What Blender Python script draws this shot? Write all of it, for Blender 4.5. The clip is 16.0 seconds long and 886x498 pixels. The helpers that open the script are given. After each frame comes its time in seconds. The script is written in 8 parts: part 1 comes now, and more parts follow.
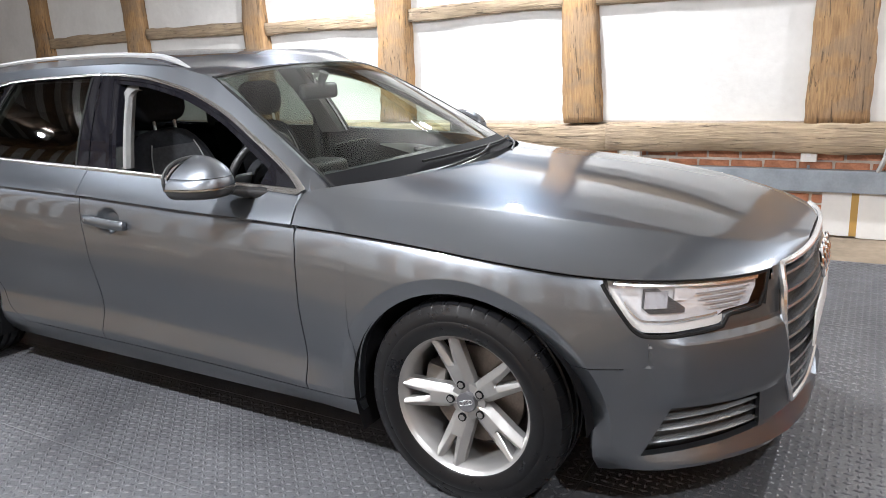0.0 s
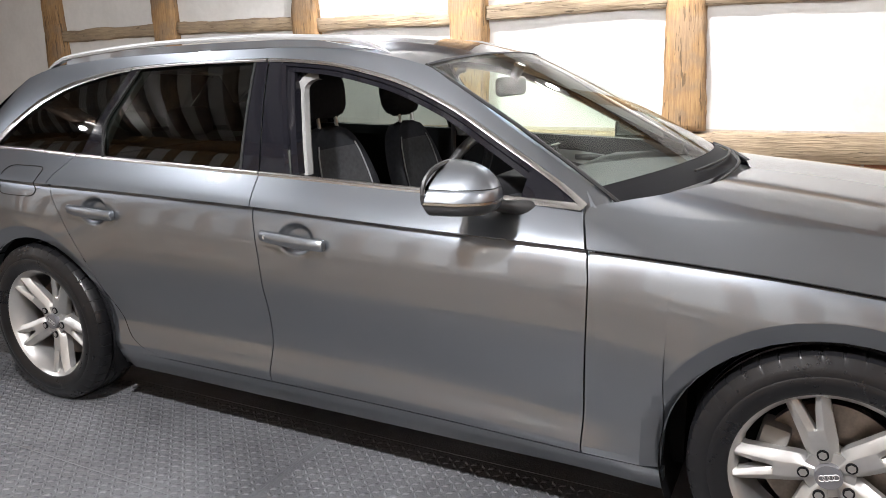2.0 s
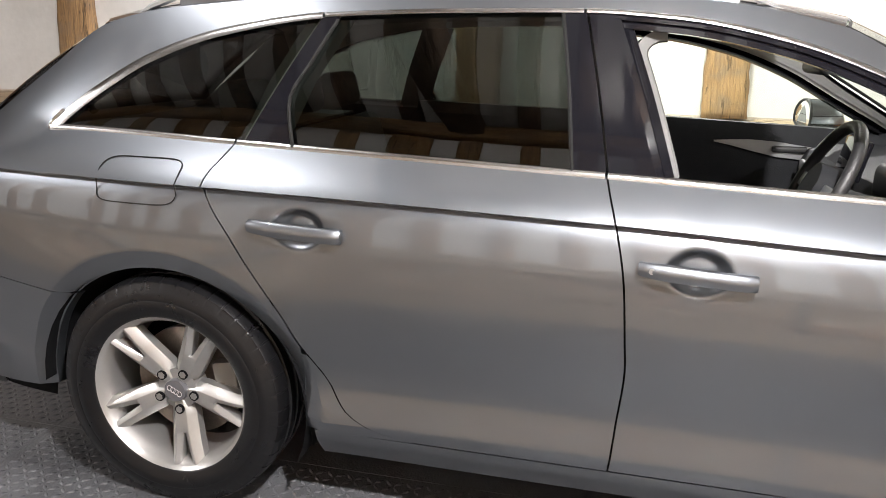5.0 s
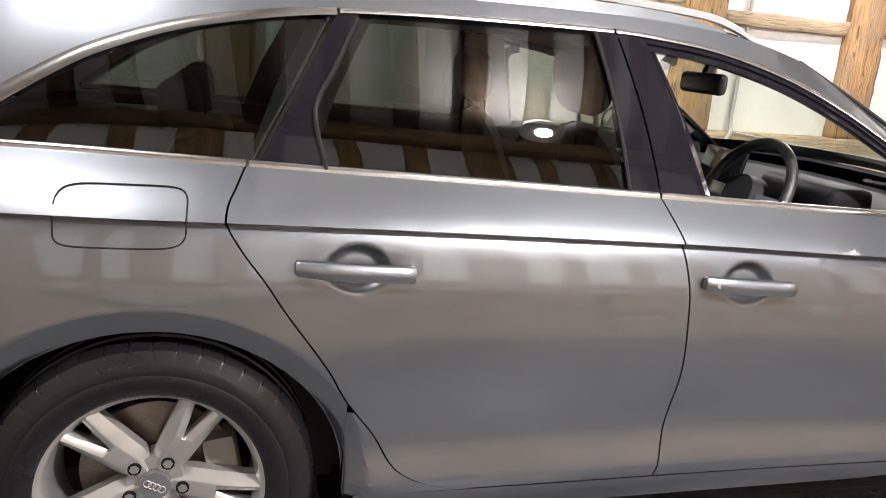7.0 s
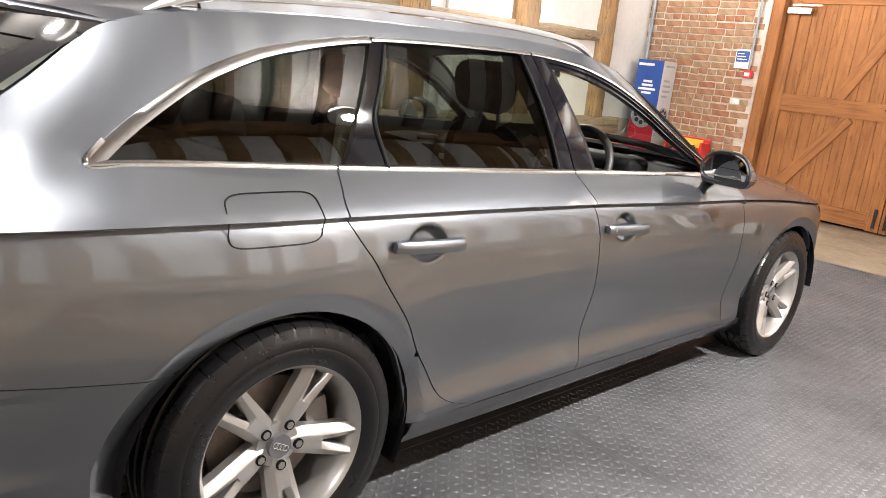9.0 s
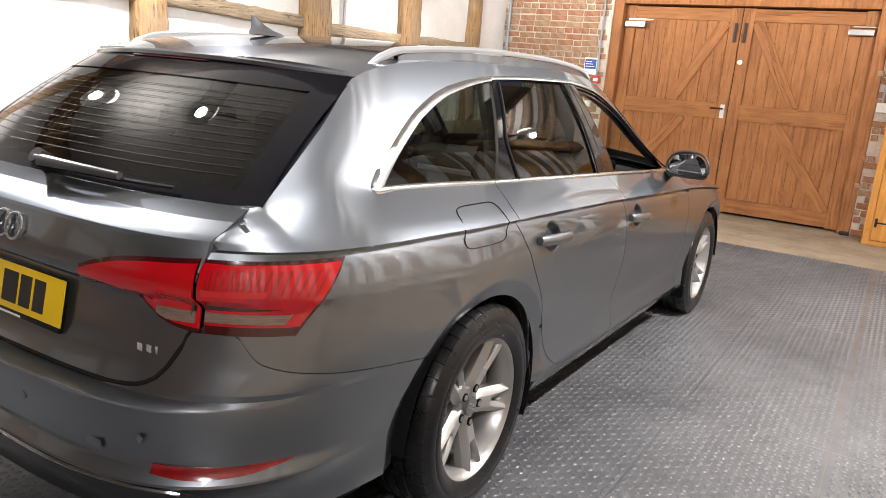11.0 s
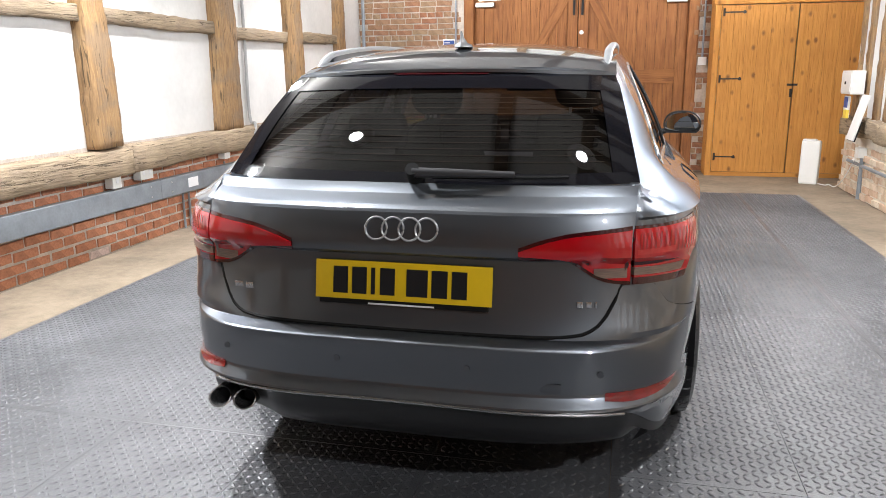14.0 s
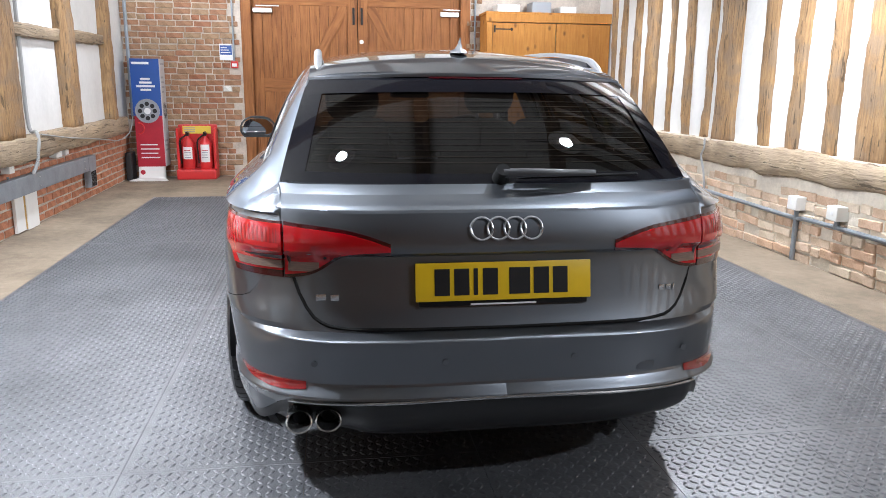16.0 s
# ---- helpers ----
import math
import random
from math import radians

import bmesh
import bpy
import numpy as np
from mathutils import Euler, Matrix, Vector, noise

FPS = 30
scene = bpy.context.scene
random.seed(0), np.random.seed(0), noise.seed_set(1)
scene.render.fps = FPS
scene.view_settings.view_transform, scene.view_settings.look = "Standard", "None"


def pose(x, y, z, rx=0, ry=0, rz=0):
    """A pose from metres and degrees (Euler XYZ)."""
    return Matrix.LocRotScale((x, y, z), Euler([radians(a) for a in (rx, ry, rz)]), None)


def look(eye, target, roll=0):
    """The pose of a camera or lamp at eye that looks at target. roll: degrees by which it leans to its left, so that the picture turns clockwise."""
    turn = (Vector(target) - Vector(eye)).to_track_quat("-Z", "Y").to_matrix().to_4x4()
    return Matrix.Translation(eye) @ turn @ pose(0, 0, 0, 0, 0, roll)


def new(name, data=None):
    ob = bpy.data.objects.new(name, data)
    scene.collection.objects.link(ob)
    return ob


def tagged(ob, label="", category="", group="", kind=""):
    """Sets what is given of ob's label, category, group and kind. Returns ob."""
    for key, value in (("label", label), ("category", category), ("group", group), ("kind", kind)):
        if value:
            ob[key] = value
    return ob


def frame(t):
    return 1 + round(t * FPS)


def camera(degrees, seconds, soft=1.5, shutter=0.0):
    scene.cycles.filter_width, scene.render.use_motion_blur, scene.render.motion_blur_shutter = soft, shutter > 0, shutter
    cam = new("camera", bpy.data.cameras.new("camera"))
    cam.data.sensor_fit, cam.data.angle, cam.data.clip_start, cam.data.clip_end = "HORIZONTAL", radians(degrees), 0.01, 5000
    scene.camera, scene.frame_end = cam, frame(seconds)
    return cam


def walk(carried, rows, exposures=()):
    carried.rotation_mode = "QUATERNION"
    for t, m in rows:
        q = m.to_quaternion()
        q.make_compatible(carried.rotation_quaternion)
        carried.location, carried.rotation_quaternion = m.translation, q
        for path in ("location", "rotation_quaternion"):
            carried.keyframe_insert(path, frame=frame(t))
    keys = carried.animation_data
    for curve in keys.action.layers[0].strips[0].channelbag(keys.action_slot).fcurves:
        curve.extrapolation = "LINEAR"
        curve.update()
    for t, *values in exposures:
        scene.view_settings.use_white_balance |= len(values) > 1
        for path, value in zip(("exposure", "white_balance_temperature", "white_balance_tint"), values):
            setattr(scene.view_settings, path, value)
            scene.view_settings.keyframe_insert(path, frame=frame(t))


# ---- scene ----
cam = camera(61.5, 16.0, soft=0.65)
PATH = [
    (0, (2.637, 2.418, 1.342), (0.97, 1.433, 0.842), -2.7),
    (0.5, (2.66, 2.155, 1.318), (0.977, 1.201, 0.81), -2.2),
    (1, (2.697, 1.884, 1.3), (0.997, 0.956, 0.799), -1.3),
    (1.5, (2.648, 1.594, 1.316), (0.943, 0.676, 0.817), -1.2),
    (2, (2.663, 1.333, 1.305), (0.938, 0.442, 0.824), -1.4),
    (2.5, (2.681, 1.095, 1.306), (0.915, 0.285, 0.831), -1.2),
    (3, (2.617, 0.824, 1.296), (0.832, 0.07, 0.802), -0.7),
    (3.5, (2.558, 0.563, 1.296), (0.757, -0.139, 0.782), -0.3),
    (4, (2.536, 0.285, 1.261), (0.708, -0.353, 0.759), 0.3),
    (4.5, (2.515, -0.01, 1.252), (0.665, -0.569, 0.737), 0.5),
    (7, (2.295, -1.246, 1.262), (0.437, -0.72, 0.739), 5.2),
    (7.5, (2.305, -1.483, 1.268), (0.571, -0.627, 0.755), 5.5),
    (8, (2.27, -1.709, 1.274), (0.685, -0.601, 0.768), 6.1),
    (8.5, (2.269, -2.001, 1.283), (0.806, -0.729, 0.788), 6.4),
    (9, (2.253, -2.315, 1.291), (0.87, -0.959, 0.796), 6.3),
    (11.5, (1.668, -3.559, 1.301), (0.757, -1.835, 0.858), 4.4),
    (12, (1.503, -3.815, 1.308), (0.657, -2.063, 0.847), 3.5),
    (12.5, (1.291, -3.994, 1.288), (0.487, -2.226, 0.813), 2.2),
    (13, (1.042, -4.087, 1.28), (0.307, -2.29, 0.8), 1.0),
    (13.5, (0.812, -4.202, 1.289), (0.227, -2.347, 0.823), 0.3),
    (14, (0.592, -4.306, 1.3), (0.134, -2.416, 0.838), -0.5),
    (14.5, (0.328, -4.345, 1.311), (0.005, -2.426, 0.848), -0.5),
    (15, (0.049, -4.411, 1.301), (-0.105, -2.47, 0.842), -0.2),
    (15.5, (-0.223, -4.463, 1.305), (-0.159, -2.515, 0.856), 0.2),
    (16, (-0.495, -4.398, 1.282), (-0.198, -2.469, 0.844), 0.6),
]
walk(cam, [(t, look(e, g, r)) for t, e, g, r in PATH], exposures=[(0.0, 0.15, 6250, 12), (1.5, 0.26, 6450, 13), (3.5, 0.42, 6750, 14), (8.0, 0.6, 6950, 15), (9.2, 0.55, 7050, 15), (11.5, 0.28, 6750, 13), (13.5, 0.14, 6500, 12), (16.0, 0.06, 5950, 11)])

# ---- light: dim world, floodlights on the wall posts, added upward fill ----
world = bpy.data.worlds.new("world")
scene.world = world
world.use_nodes = True
world.node_tree.nodes["Background"].inputs[0].default_value = (0.9, 0.95, 1.0, 1)
world.node_tree.nodes["Background"].inputs[1].default_value = 0.05

CEIL = 2.75
RIDGE = 4.7
# the left lamp at y -1.8 is added to brighten the right wall
LAMPS = [(sx * x, y, wr if sx > 0 else wl, up) for x, y, wl, wr, up in ((2.45, -4.6, 0.0, 0.85, 1.5), (2.45, -1.8, 1.9, 0.0, 0.5), (0.98, -2.0, 0.30, 0.30, 0.3), (2.45, 0.25, 1.2, 1.75, 1.0), (2.45, 3.3, 0.70, 0.70, 3.6)) for sx in (-1, 1) if (wr if sx > 0 else wl) > 0]
LAMP_Z = 2.6
LAMP_W = 78.0
for lx, ly, lw, lift in LAMPS:
    # up = 1 is an added fill lamp that brightens ceiling and gable
    for up in (0, 1):
        ld = bpy.data.lights.new("floodlight", "AREA")
        ld.shape, ld.size, ld.energy = "DISK", 0.11, LAMP_W * lw * (lift if up else 1.0)
        ld.color = (0.965, 0.985, 1.0)
        lo = new("flood_and_fill_lamp", ld)
        e = Vector((lx - 0.10 * math.copysign(1, lx), ly, LAMP_Z + 0.16 * up))
        lo.matrix_world = look(e, (lx * 0.35, ly, 0.0) if not up else (lx * 0.4, ly + (2.4 if ly > 3 else 0.0), 5.0 if ly < 3 else 3.9))


# ---- materials ----
MATS = {}


def mat(name, color, rough=0.6, metal=0.0, var=0.0, scale=6.0, bump=0.0, bscale=40.0, color2=None, coat=0.0, spec=0.5,
        rvar=0.0, stretch=None, obj_var=0.0, alpha=1.0, trans=0.0, emit=None, estr=0.0, detail=6.0, rand_cols=None):
    """A principled material: colour mixed with a second by two noises, roughness wear, bump."""
    if name in MATS:
        return MATS[name]
    m = bpy.data.materials.new(name)
    m.use_nodes = True
    nt = m.node_tree
    b = nt.nodes["Principled BSDF"]
    N, L = nt.nodes.new, nt.links.new
    b.inputs["Base Color"].default_value = (*color, 1)
    b.inputs["Roughness"].default_value = rough
    b.inputs["Metallic"].default_value = metal
    b.inputs["Specular IOR Level"].default_value = spec
    b.inputs["Coat Weight"].default_value = coat
    b.inputs["Coat Roughness"].default_value = 0.03
    b.inputs["Transmission Weight"].default_value = trans
    if emit:
        b.inputs["Emission Color"].default_value = (*emit, 1)
        b.inputs["Emission Strength"].default_value = estr
    src = None
    if var or bump or rvar or rand_cols:
        tc = N("ShaderNodeTexCoord")
        src = tc.outputs["Object"]
        if stretch:
            mp = N("ShaderNodeMapping")
            mp.inputs["Scale"].default_value = stretch
            L(src, mp.inputs[0])
            src = mp.outputs[0]
    col = None
    if var:
        n1 = N("ShaderNodeTexNoise")
        n1.inputs["Scale"].default_value, n1.inputs["Detail"].default_value = scale, detail
        n2 = N("ShaderNodeTexNoise")
        n2.inputs["Scale"].default_value, n2.inputs["Detail"].default_value = scale * 7.3, 4
        L(src, n1.inputs["Vector"]), L(src, n2.inputs["Vector"])
        ad = N("ShaderNodeMath")
        ad.operation = "MULTIPLY_ADD"
        L(n2.outputs[0], ad.inputs[0])
        ad.inputs[1].default_value = 0.45
        L(n1.outputs[0], ad.inputs[2])
        rp = N("ShaderNodeMapRange")
        rp.inputs[1].default_value, rp.inputs[2].default_value = 0.5, 0.95
        L(ad.outputs[0], rp.inputs[0])
        mx = N("ShaderNodeMix")
        mx.data_type = "RGBA"
        c2 = color2 or tuple(c * (1 - var) for c in color)
        mx.inputs[6].default_value, mx.inputs[7].default_value = (*color, 1), (*c2, 1)
        L(rp.outputs[0], mx.inputs[0])
        col = mx.outputs[2]
        if rvar:
            rr = N("ShaderNodeMapRange")
            rr.inputs[1].default_value, rr.inputs[2].default_value = 0.45, 1.0
            rr.inputs[3].default_value, rr.inputs[4].default_value = rough - rvar, min(1.0, rough + rvar)
            L(ad.outputs[0], rr.inputs[0])
            L(rr.outputs[0], b.inputs["Roughness"])
    if rand_cols:
        oi = N("ShaderNodeObjectInfo")
        ge = N("ShaderNodeNewGeometry")
        sm = N("ShaderNodeMath")
        sm.operation = "ADD"
        L(oi.outputs["Random"], sm.inputs[0]), L(ge.outputs["Random Per Island"], sm.inputs[1])
        fr = N("ShaderNodeMath")
        fr.operation = "FRACT"
        L(sm.outputs[0], fr.inputs[0])
        cr = N("ShaderNodeValToRGB")
        cr.color_ramp.interpolation = "LINEAR"
        els = cr.color_ramp.elements
        for i, c in enumerate(rand_cols):
            pos = i / (len(rand_cols) - 1)
            e = els[0] if i == 0 else (els[1] if i == len(rand_cols) - 1 else els.new(pos))
            e.position, e.color = pos, (*c, 1)
        els[len(rand_cols) - 1].position = 1.0
        L(fr.outputs[0], cr.inputs[0])
        if col is not None:
            m2 = N("ShaderNodeMix")
            m2.data_type, m2.blend_type = "RGBA", "MULTIPLY"
            m2.inputs[0].default_value = 1.0
            L(cr.outputs[0], m2.inputs[6]), L(col, m2.inputs[7])
            col = m2.outputs[2]
        else:
            col = cr.outputs[0]
    if col is not None:
        L(col, b.inputs["Base Color"])
    if bump:
        n3 = N("ShaderNodeTexNoise")
        n3.inputs["Scale"].default_value, n3.inputs["Detail"].default_value = bscale, 8
        L(src, n3.inputs["Vector"])
        bp = N("ShaderNodeBump")
        bp.inputs["Strength"].default_value, bp.inputs["Distance"].default_value = bump, 0.01
        L(n3.outputs[0], bp.inputs["Height"])
        L(bp.outputs[0], b.inputs["Normal"])
    MATS[name] = m
    return m


def timber_mat(name, light, dark, crack=(0.05, 0.035, 0.02), scale=1.0, worn=0.75, knots=0.0):
    """Old oak: grain along local z, knots and dark cracks."""
    m = bpy.data.materials.new(name)
    m.use_nodes = True
    nt = m.node_tree
    b = nt.nodes["Principled BSDF"]
    N, L = nt.nodes.new, nt.links.new
    tc = N("ShaderNodeTexCoord")
    oi = N("ShaderNodeObjectInfo")
    off = N("ShaderNodeVectorMath")
    off.operation = "ADD"
    sc = N("ShaderNodeMath")
    sc.operation = "MULTIPLY"
    sc.inputs[1].default_value = 37.0
    L(oi.outputs["Random"], sc.inputs[0])
    L(tc.outputs["Object"], off.inputs[0]), L(sc.outputs[0], off.inputs[1])
    mp = N("ShaderNodeMapping")
    mp.inputs["Scale"].default_value = (34 * scale, 34 * scale, 2.6 * scale)
    L(off.outputs[0], mp.inputs[0])
    n1 = N("ShaderNodeTexNoise")
    n1.inputs["Scale"].default_value, n1.inputs["Detail"].default_value, n1.inputs["Distortion"].default_value = 2.2, 8, 0.6
    L(mp.outputs[0], n1.inputs["Vector"])
    n2 = N("ShaderNodeTexNoise")
    n2.inputs["Scale"].default_value, n2.inputs["Detail"].default_value = 3.2, 6
    L(off.outputs[0], n2.inputs["Vector"])
    mp3 = N("ShaderNodeMapping")
    mp3.inputs["Scale"].default_value = (20 * scale, 20 * scale, 1.5 * scale)
    L(off.outputs[0], mp3.inputs[0])
    n3 = N("ShaderNodeTexNoise")
    n3.inputs["Scale"].default_value, n3.inputs["Detail"].default_value, n3.inputs["Distortion"].default_value = 2.0, 5, 1.2
    L(mp3.outputs[0], n3.inputs["Vector"])
    mx = N("ShaderNodeMix")
    mx.data_type = "RGBA"
    mx.inputs[6].default_value, mx.inputs[7].default_value = (*light, 1), (*dark, 1)
    r1 = N("ShaderNodeMapRange")
    r1.inputs[1].default_value, r1.inputs[2].default_value = 0.30, 0.74
    a1 = N("ShaderNodeMath")
    a1.operation = "MULTIPLY_ADD"
    L(n2.outputs[0], a1.inputs[0])
    a1.inputs[1].default_value = 0.75
    a2 = N("ShaderNodeMath")
    a2.operation = "SUBTRACT"
    L(n1.outputs[0], a2.inputs[0])
    a2.inputs[1].default_value = 0.37
    L(a2.outputs[0], a1.inputs[2])
    L(a1.outputs[0], r1.inputs[0]), L(r1.outputs[0], mx.inputs[0])
    # greyed patches where the wood has weathered
    n4 = N("ShaderNodeTexNoise")
    n4.inputs["Scale"].default_value, n4.inputs["Detail"].default_value = 5.5, 7
    L(off.outputs[0], n4.inputs["Vector"])
    r4 = N("ShaderNodeMapRange")
    r4.inputs[1].default_value, r4.inputs[2].default_value, r4.inputs[4].default_value = 0.47, 0.60, max(0.0, worn)
    L(n4.outputs[0], r4.inputs[0])
    gm = N("ShaderNodeMix")
    gm.data_type = "RGBA"
    grey = sum(dark) / 3 * 1.25
    gm.inputs[7].default_value = (grey * 1.32, grey, grey * 0.72, 1)
    L(r4.outputs[0], gm.inputs[0]), L(mx.outputs[2], gm.inputs[6])
    m2 = N("ShaderNodeMix")
    m2.data_type = "RGBA"
    m2.inputs[7].default_value = (*crack, 1)
    r3 = N("ShaderNodeMapRange")
    r3.inputs[1].default_value, r3.inputs[2].default_value, r3.inputs[4].default_value = 0.615, 0.645, max(0.05, 0.35 + 0.7 * worn)
    L(n3.outputs[0], r3.inputs[0]), L(r3.outputs[0], m2.inputs[0]), L(gm.outputs[2], m2.inputs[6])
    out = m2.outputs[2]
    if knots:
        # round dark knots, a few to a board
        mk = N("ShaderNodeMapping")
        mk.inputs["Scale"].default_value = (6.5, 6.5, 4.2)
        L(off.outputs[0], mk.inputs[0])
        vk = N("ShaderNodeTexVoronoi")
        vk.inputs["Scale"].default_value = 1.0
        L(mk.outputs[0], vk.inputs["Vector"])
        rk = N("ShaderNodeMapRange")
        rk.inputs[1].default_value, rk.inputs[2].default_value = 0.19, 0.08
        rk.inputs[4].default_value = knots
        L(vk.outputs["Distance"], rk.inputs[0])
        m3 = N("ShaderNodeMix")
        m3.data_type = "RGBA"
        m3.inputs[7].default_value = (crack[0] * 0.7, crack[1] * 0.7, crack[2] * 0.7, 1)
        L(rk.outputs[0], m3.inputs[0]), L(out, m3.inputs[6])
        out = m3.outputs[2]
    L(out, b.inputs["Base Color"])
    b.inputs["Roughness"].default_value = 0.75
    bp = N("ShaderNodeBump")
    bp.inputs["Strength"].default_value, bp.inputs["Distance"].default_value = 0.8, 0.016
    sb = N("ShaderNodeMath")
    sb.operation = "SUBTRACT"
    L(n1.outputs[0], sb.inputs[0]), L(r3.outputs[0], sb.inputs[1])
    L(sb.outputs[0], bp.inputs["Height"]), L(bp.outputs[0], b.inputs["Normal"])
    MATS[name] = m
    return m


PLASTER = mat("plaster", (0.72, 0.71, 0.685), 0.85, var=0.10, scale=2.6, bump=0.45, bscale=16, color2=(0.63, 0.62, 0.595))
OAK = timber_mat("old_oak", (0.42, 0.255, 0.115), (0.215, 0.122, 0.056), worn=0.5)
OAK_PALE = timber_mat("weathered_oak", (0.42, 0.32, 0.21), (0.22, 0.165, 0.105), worn=0.45)
OAK_DARK = timber_mat("dark_oak", (0.16, 0.10, 0.06), (0.06, 0.04, 0.025))
BRICK = mat("orange_brick", (1, 1, 1), 0.85, var=0.45, scale=9, bump=0.5, bscale=60, color2=(0.55, 0.52, 0.5),
            rand_cols=[(0.62, 0.27, 0.15), (0.68, 0.34, 0.20), (0.54, 0.21, 0.12), (0.70, 0.40, 0.26), (0.60, 0.26, 0.14)])
BRICK_OLD = mat("mixed_brick", (1, 1, 1), 0.88, var=0.45, scale=10, bump=0.5, bscale=60, color2=(0.55, 0.54, 0.5),
                rand_cols=[(0.40, 0.17, 0.09), (0.27, 0.20, 0.13), (0.33, 0.24, 0.15), (0.46, 0.21, 0.10), (0.22, 0.16, 0.11), (0.42, 0.28, 0.17)])
BRICK_PALE = mat("worn_brick", (1, 1, 1), 0.9, var=0.5, scale=7, bump=0.7, bscale=35, color2=(0.75, 0.72, 0.66),
                 rand_cols=[(0.64, 0.43, 0.30), (0.72, 0.60, 0.46), (0.62, 0.50, 0.38), (0.68, 0.48, 0.35), (0.74, 0.64, 0.51)])
MORTAR = mat("mortar", (0.62, 0.54, 0.46), 0.95, var=0.4, scale=6, bump=0.6, bscale=50)
MORTAR_PALE = mat("lime_mortar", (0.78, 0.70, 0.58), 0.95, var=0.30, scale=5, bump=0.9, bscale=22)
CONCRETE = mat("concrete", (0.30, 0.235, 0.165), 0.8, var=0.45, scale=2.2, bump=0.35, bscale=60, rvar=0.12)
RUBBER = mat("rubber_mat", (0.115, 0.117, 0.124), 0.38, var=0.45, scale=1.4, bump=0.2, bscale=120, color2=(0.048, 0.049, 0.053), rvar=0.10, spec=0.58)
DOOR_WOOD = timber_mat("stained_door_wood", (0.34, 0.135, 0.04), (0.22, 0.08, 0.022), (0.10, 0.035, 0.01), 0.5, 0.0)
PINE = timber_mat("orange_pine", (0.56, 0.25, 0.05), (0.44, 0.18, 0.032), (0.20, 0.075, 0.018), 0.5, -0.4, 0.85)
GALV = mat("galvanised_steel", (0.30, 0.33, 0.36), 0.5, 0.4, var=0.25, scale=8)
WHITE_PL = mat("white_plastic", (0.78, 0.77, 0.73), 0.4, var=0.06, scale=5)
WHITE_BOARD = mat("white_board", (0.8, 0.79, 0.76), 0.6, var=0.08, scale=4)
IRON = mat("black_iron", (0.025, 0.022, 0.02), 0.5, 0.5, var=0.3, scale=30)
STEEL = mat("brushed_steel", (0.6, 0.6, 0.6), 0.3, 1.0, var=0.1, scale=20)
RED = mat("red_plastic", (0.62, 0.03, 0.03), 0.35, var=0.15, scale=6)
BLUE = mat("blue_print", (0.02, 0.08, 0.32), 0.4, var=0.1, scale=4)
PRINT_RED = mat("red_print", (0.45, 0.02, 0.04), 0.4, var=0.25, scale=6)
PRINT_WHITE = mat("white_print", (0.8, 0.8, 0.8), 0.45)
PRINT_GREY = mat("grey_print", (0.3, 0.31, 0.33), 0.45)
YELLOW = mat("yellow_print", (0.75, 0.55, 0.06), 0.5)
LAMP_LENS = mat("lamp_lens", (0.9, 0.9, 0.9), 0.3, emit=(1.0, 0.97, 0.92), estr=12.0)
ROOFING = mat("limewashed_ceiling", (0.42, 0.405, 0.38), 0.9, var=0.15, scale=2)
CABLE = mat("grey_cable", (0.36, 0.36, 0.35), 0.5)


# ---- mesh helpers ----
def link_mesh(name, bm, material, smooth=False):
    me = bpy.data.meshes.new(name)
    bm.to_mesh(me)
    bm.free()
    for mm in (material if isinstance(material, (list, tuple)) else [material]):
        me.materials.append(mm)
    if smooth:
        for p in me.polygons:
            p.use_smooth = True
    return new(name, me)


def part(name, bm, material, parent=None, label="", smooth=False):
    ob = link_mesh(name, bm, material, smooth)
    if parent is not None:
        ob.parent = parent
        ob.matrix_parent_inverse = parent.matrix_world.inverted() if parent.matrix_world != Matrix() else Matrix()
    if label:
        tagged(ob, label)
    return ob


def add_box(bm, x0, x1, y0, y1, z0, z1, bevel=0.0, m=None):
    r = bmesh.ops.create_cube(bm, size=1.0)
    vs = r["verts"]
    t = Matrix.Translation(((x0 + x1) / 2, (y0 + y1) / 2, (z0 + z1) / 2)) @ Matrix.Diagonal((x1 - x0, y1 - y0, z1 - z0, 1))
    if m is not None:
        t = m @ t
    bmesh.ops.transform(bm, matrix=t, verts=vs)
    if bevel:
        es = list({e for v in vs for e in v.link_edges})
        bmesh.ops.bevel(bm, geom=es, offset=bevel, segments=2, affect="EDGES", profile=0.6)
    return bm


def box(x0, x1, y0, y1, z0, z1, bevel=0.0, m=None):
    return add_box(bmesh.new(), x0, x1, y0, y1, z0, z1, bevel, m)


def add_cyl(bm, p0, p1, r0, r1=None, seg=16, caps=True):
    p0, p1 = Vector(p0), Vector(p1)
    d = p1 - p0
    m = Matrix.Translation((p0 + p1) / 2) @ d.to_track_quat("Z", "Y").to_matrix().to_4x4()
    bmesh.ops.create_cone(bm, cap_ends=caps, segments=seg, radius1=r0, radius2=r0 if r1 is None else r1, depth=d.length, matrix=m)
    return bm


def cyl(p0, p1, r0, r1=None, seg=16):
    return add_cyl(bmesh.new(), p0, p1, r0, r1, seg)


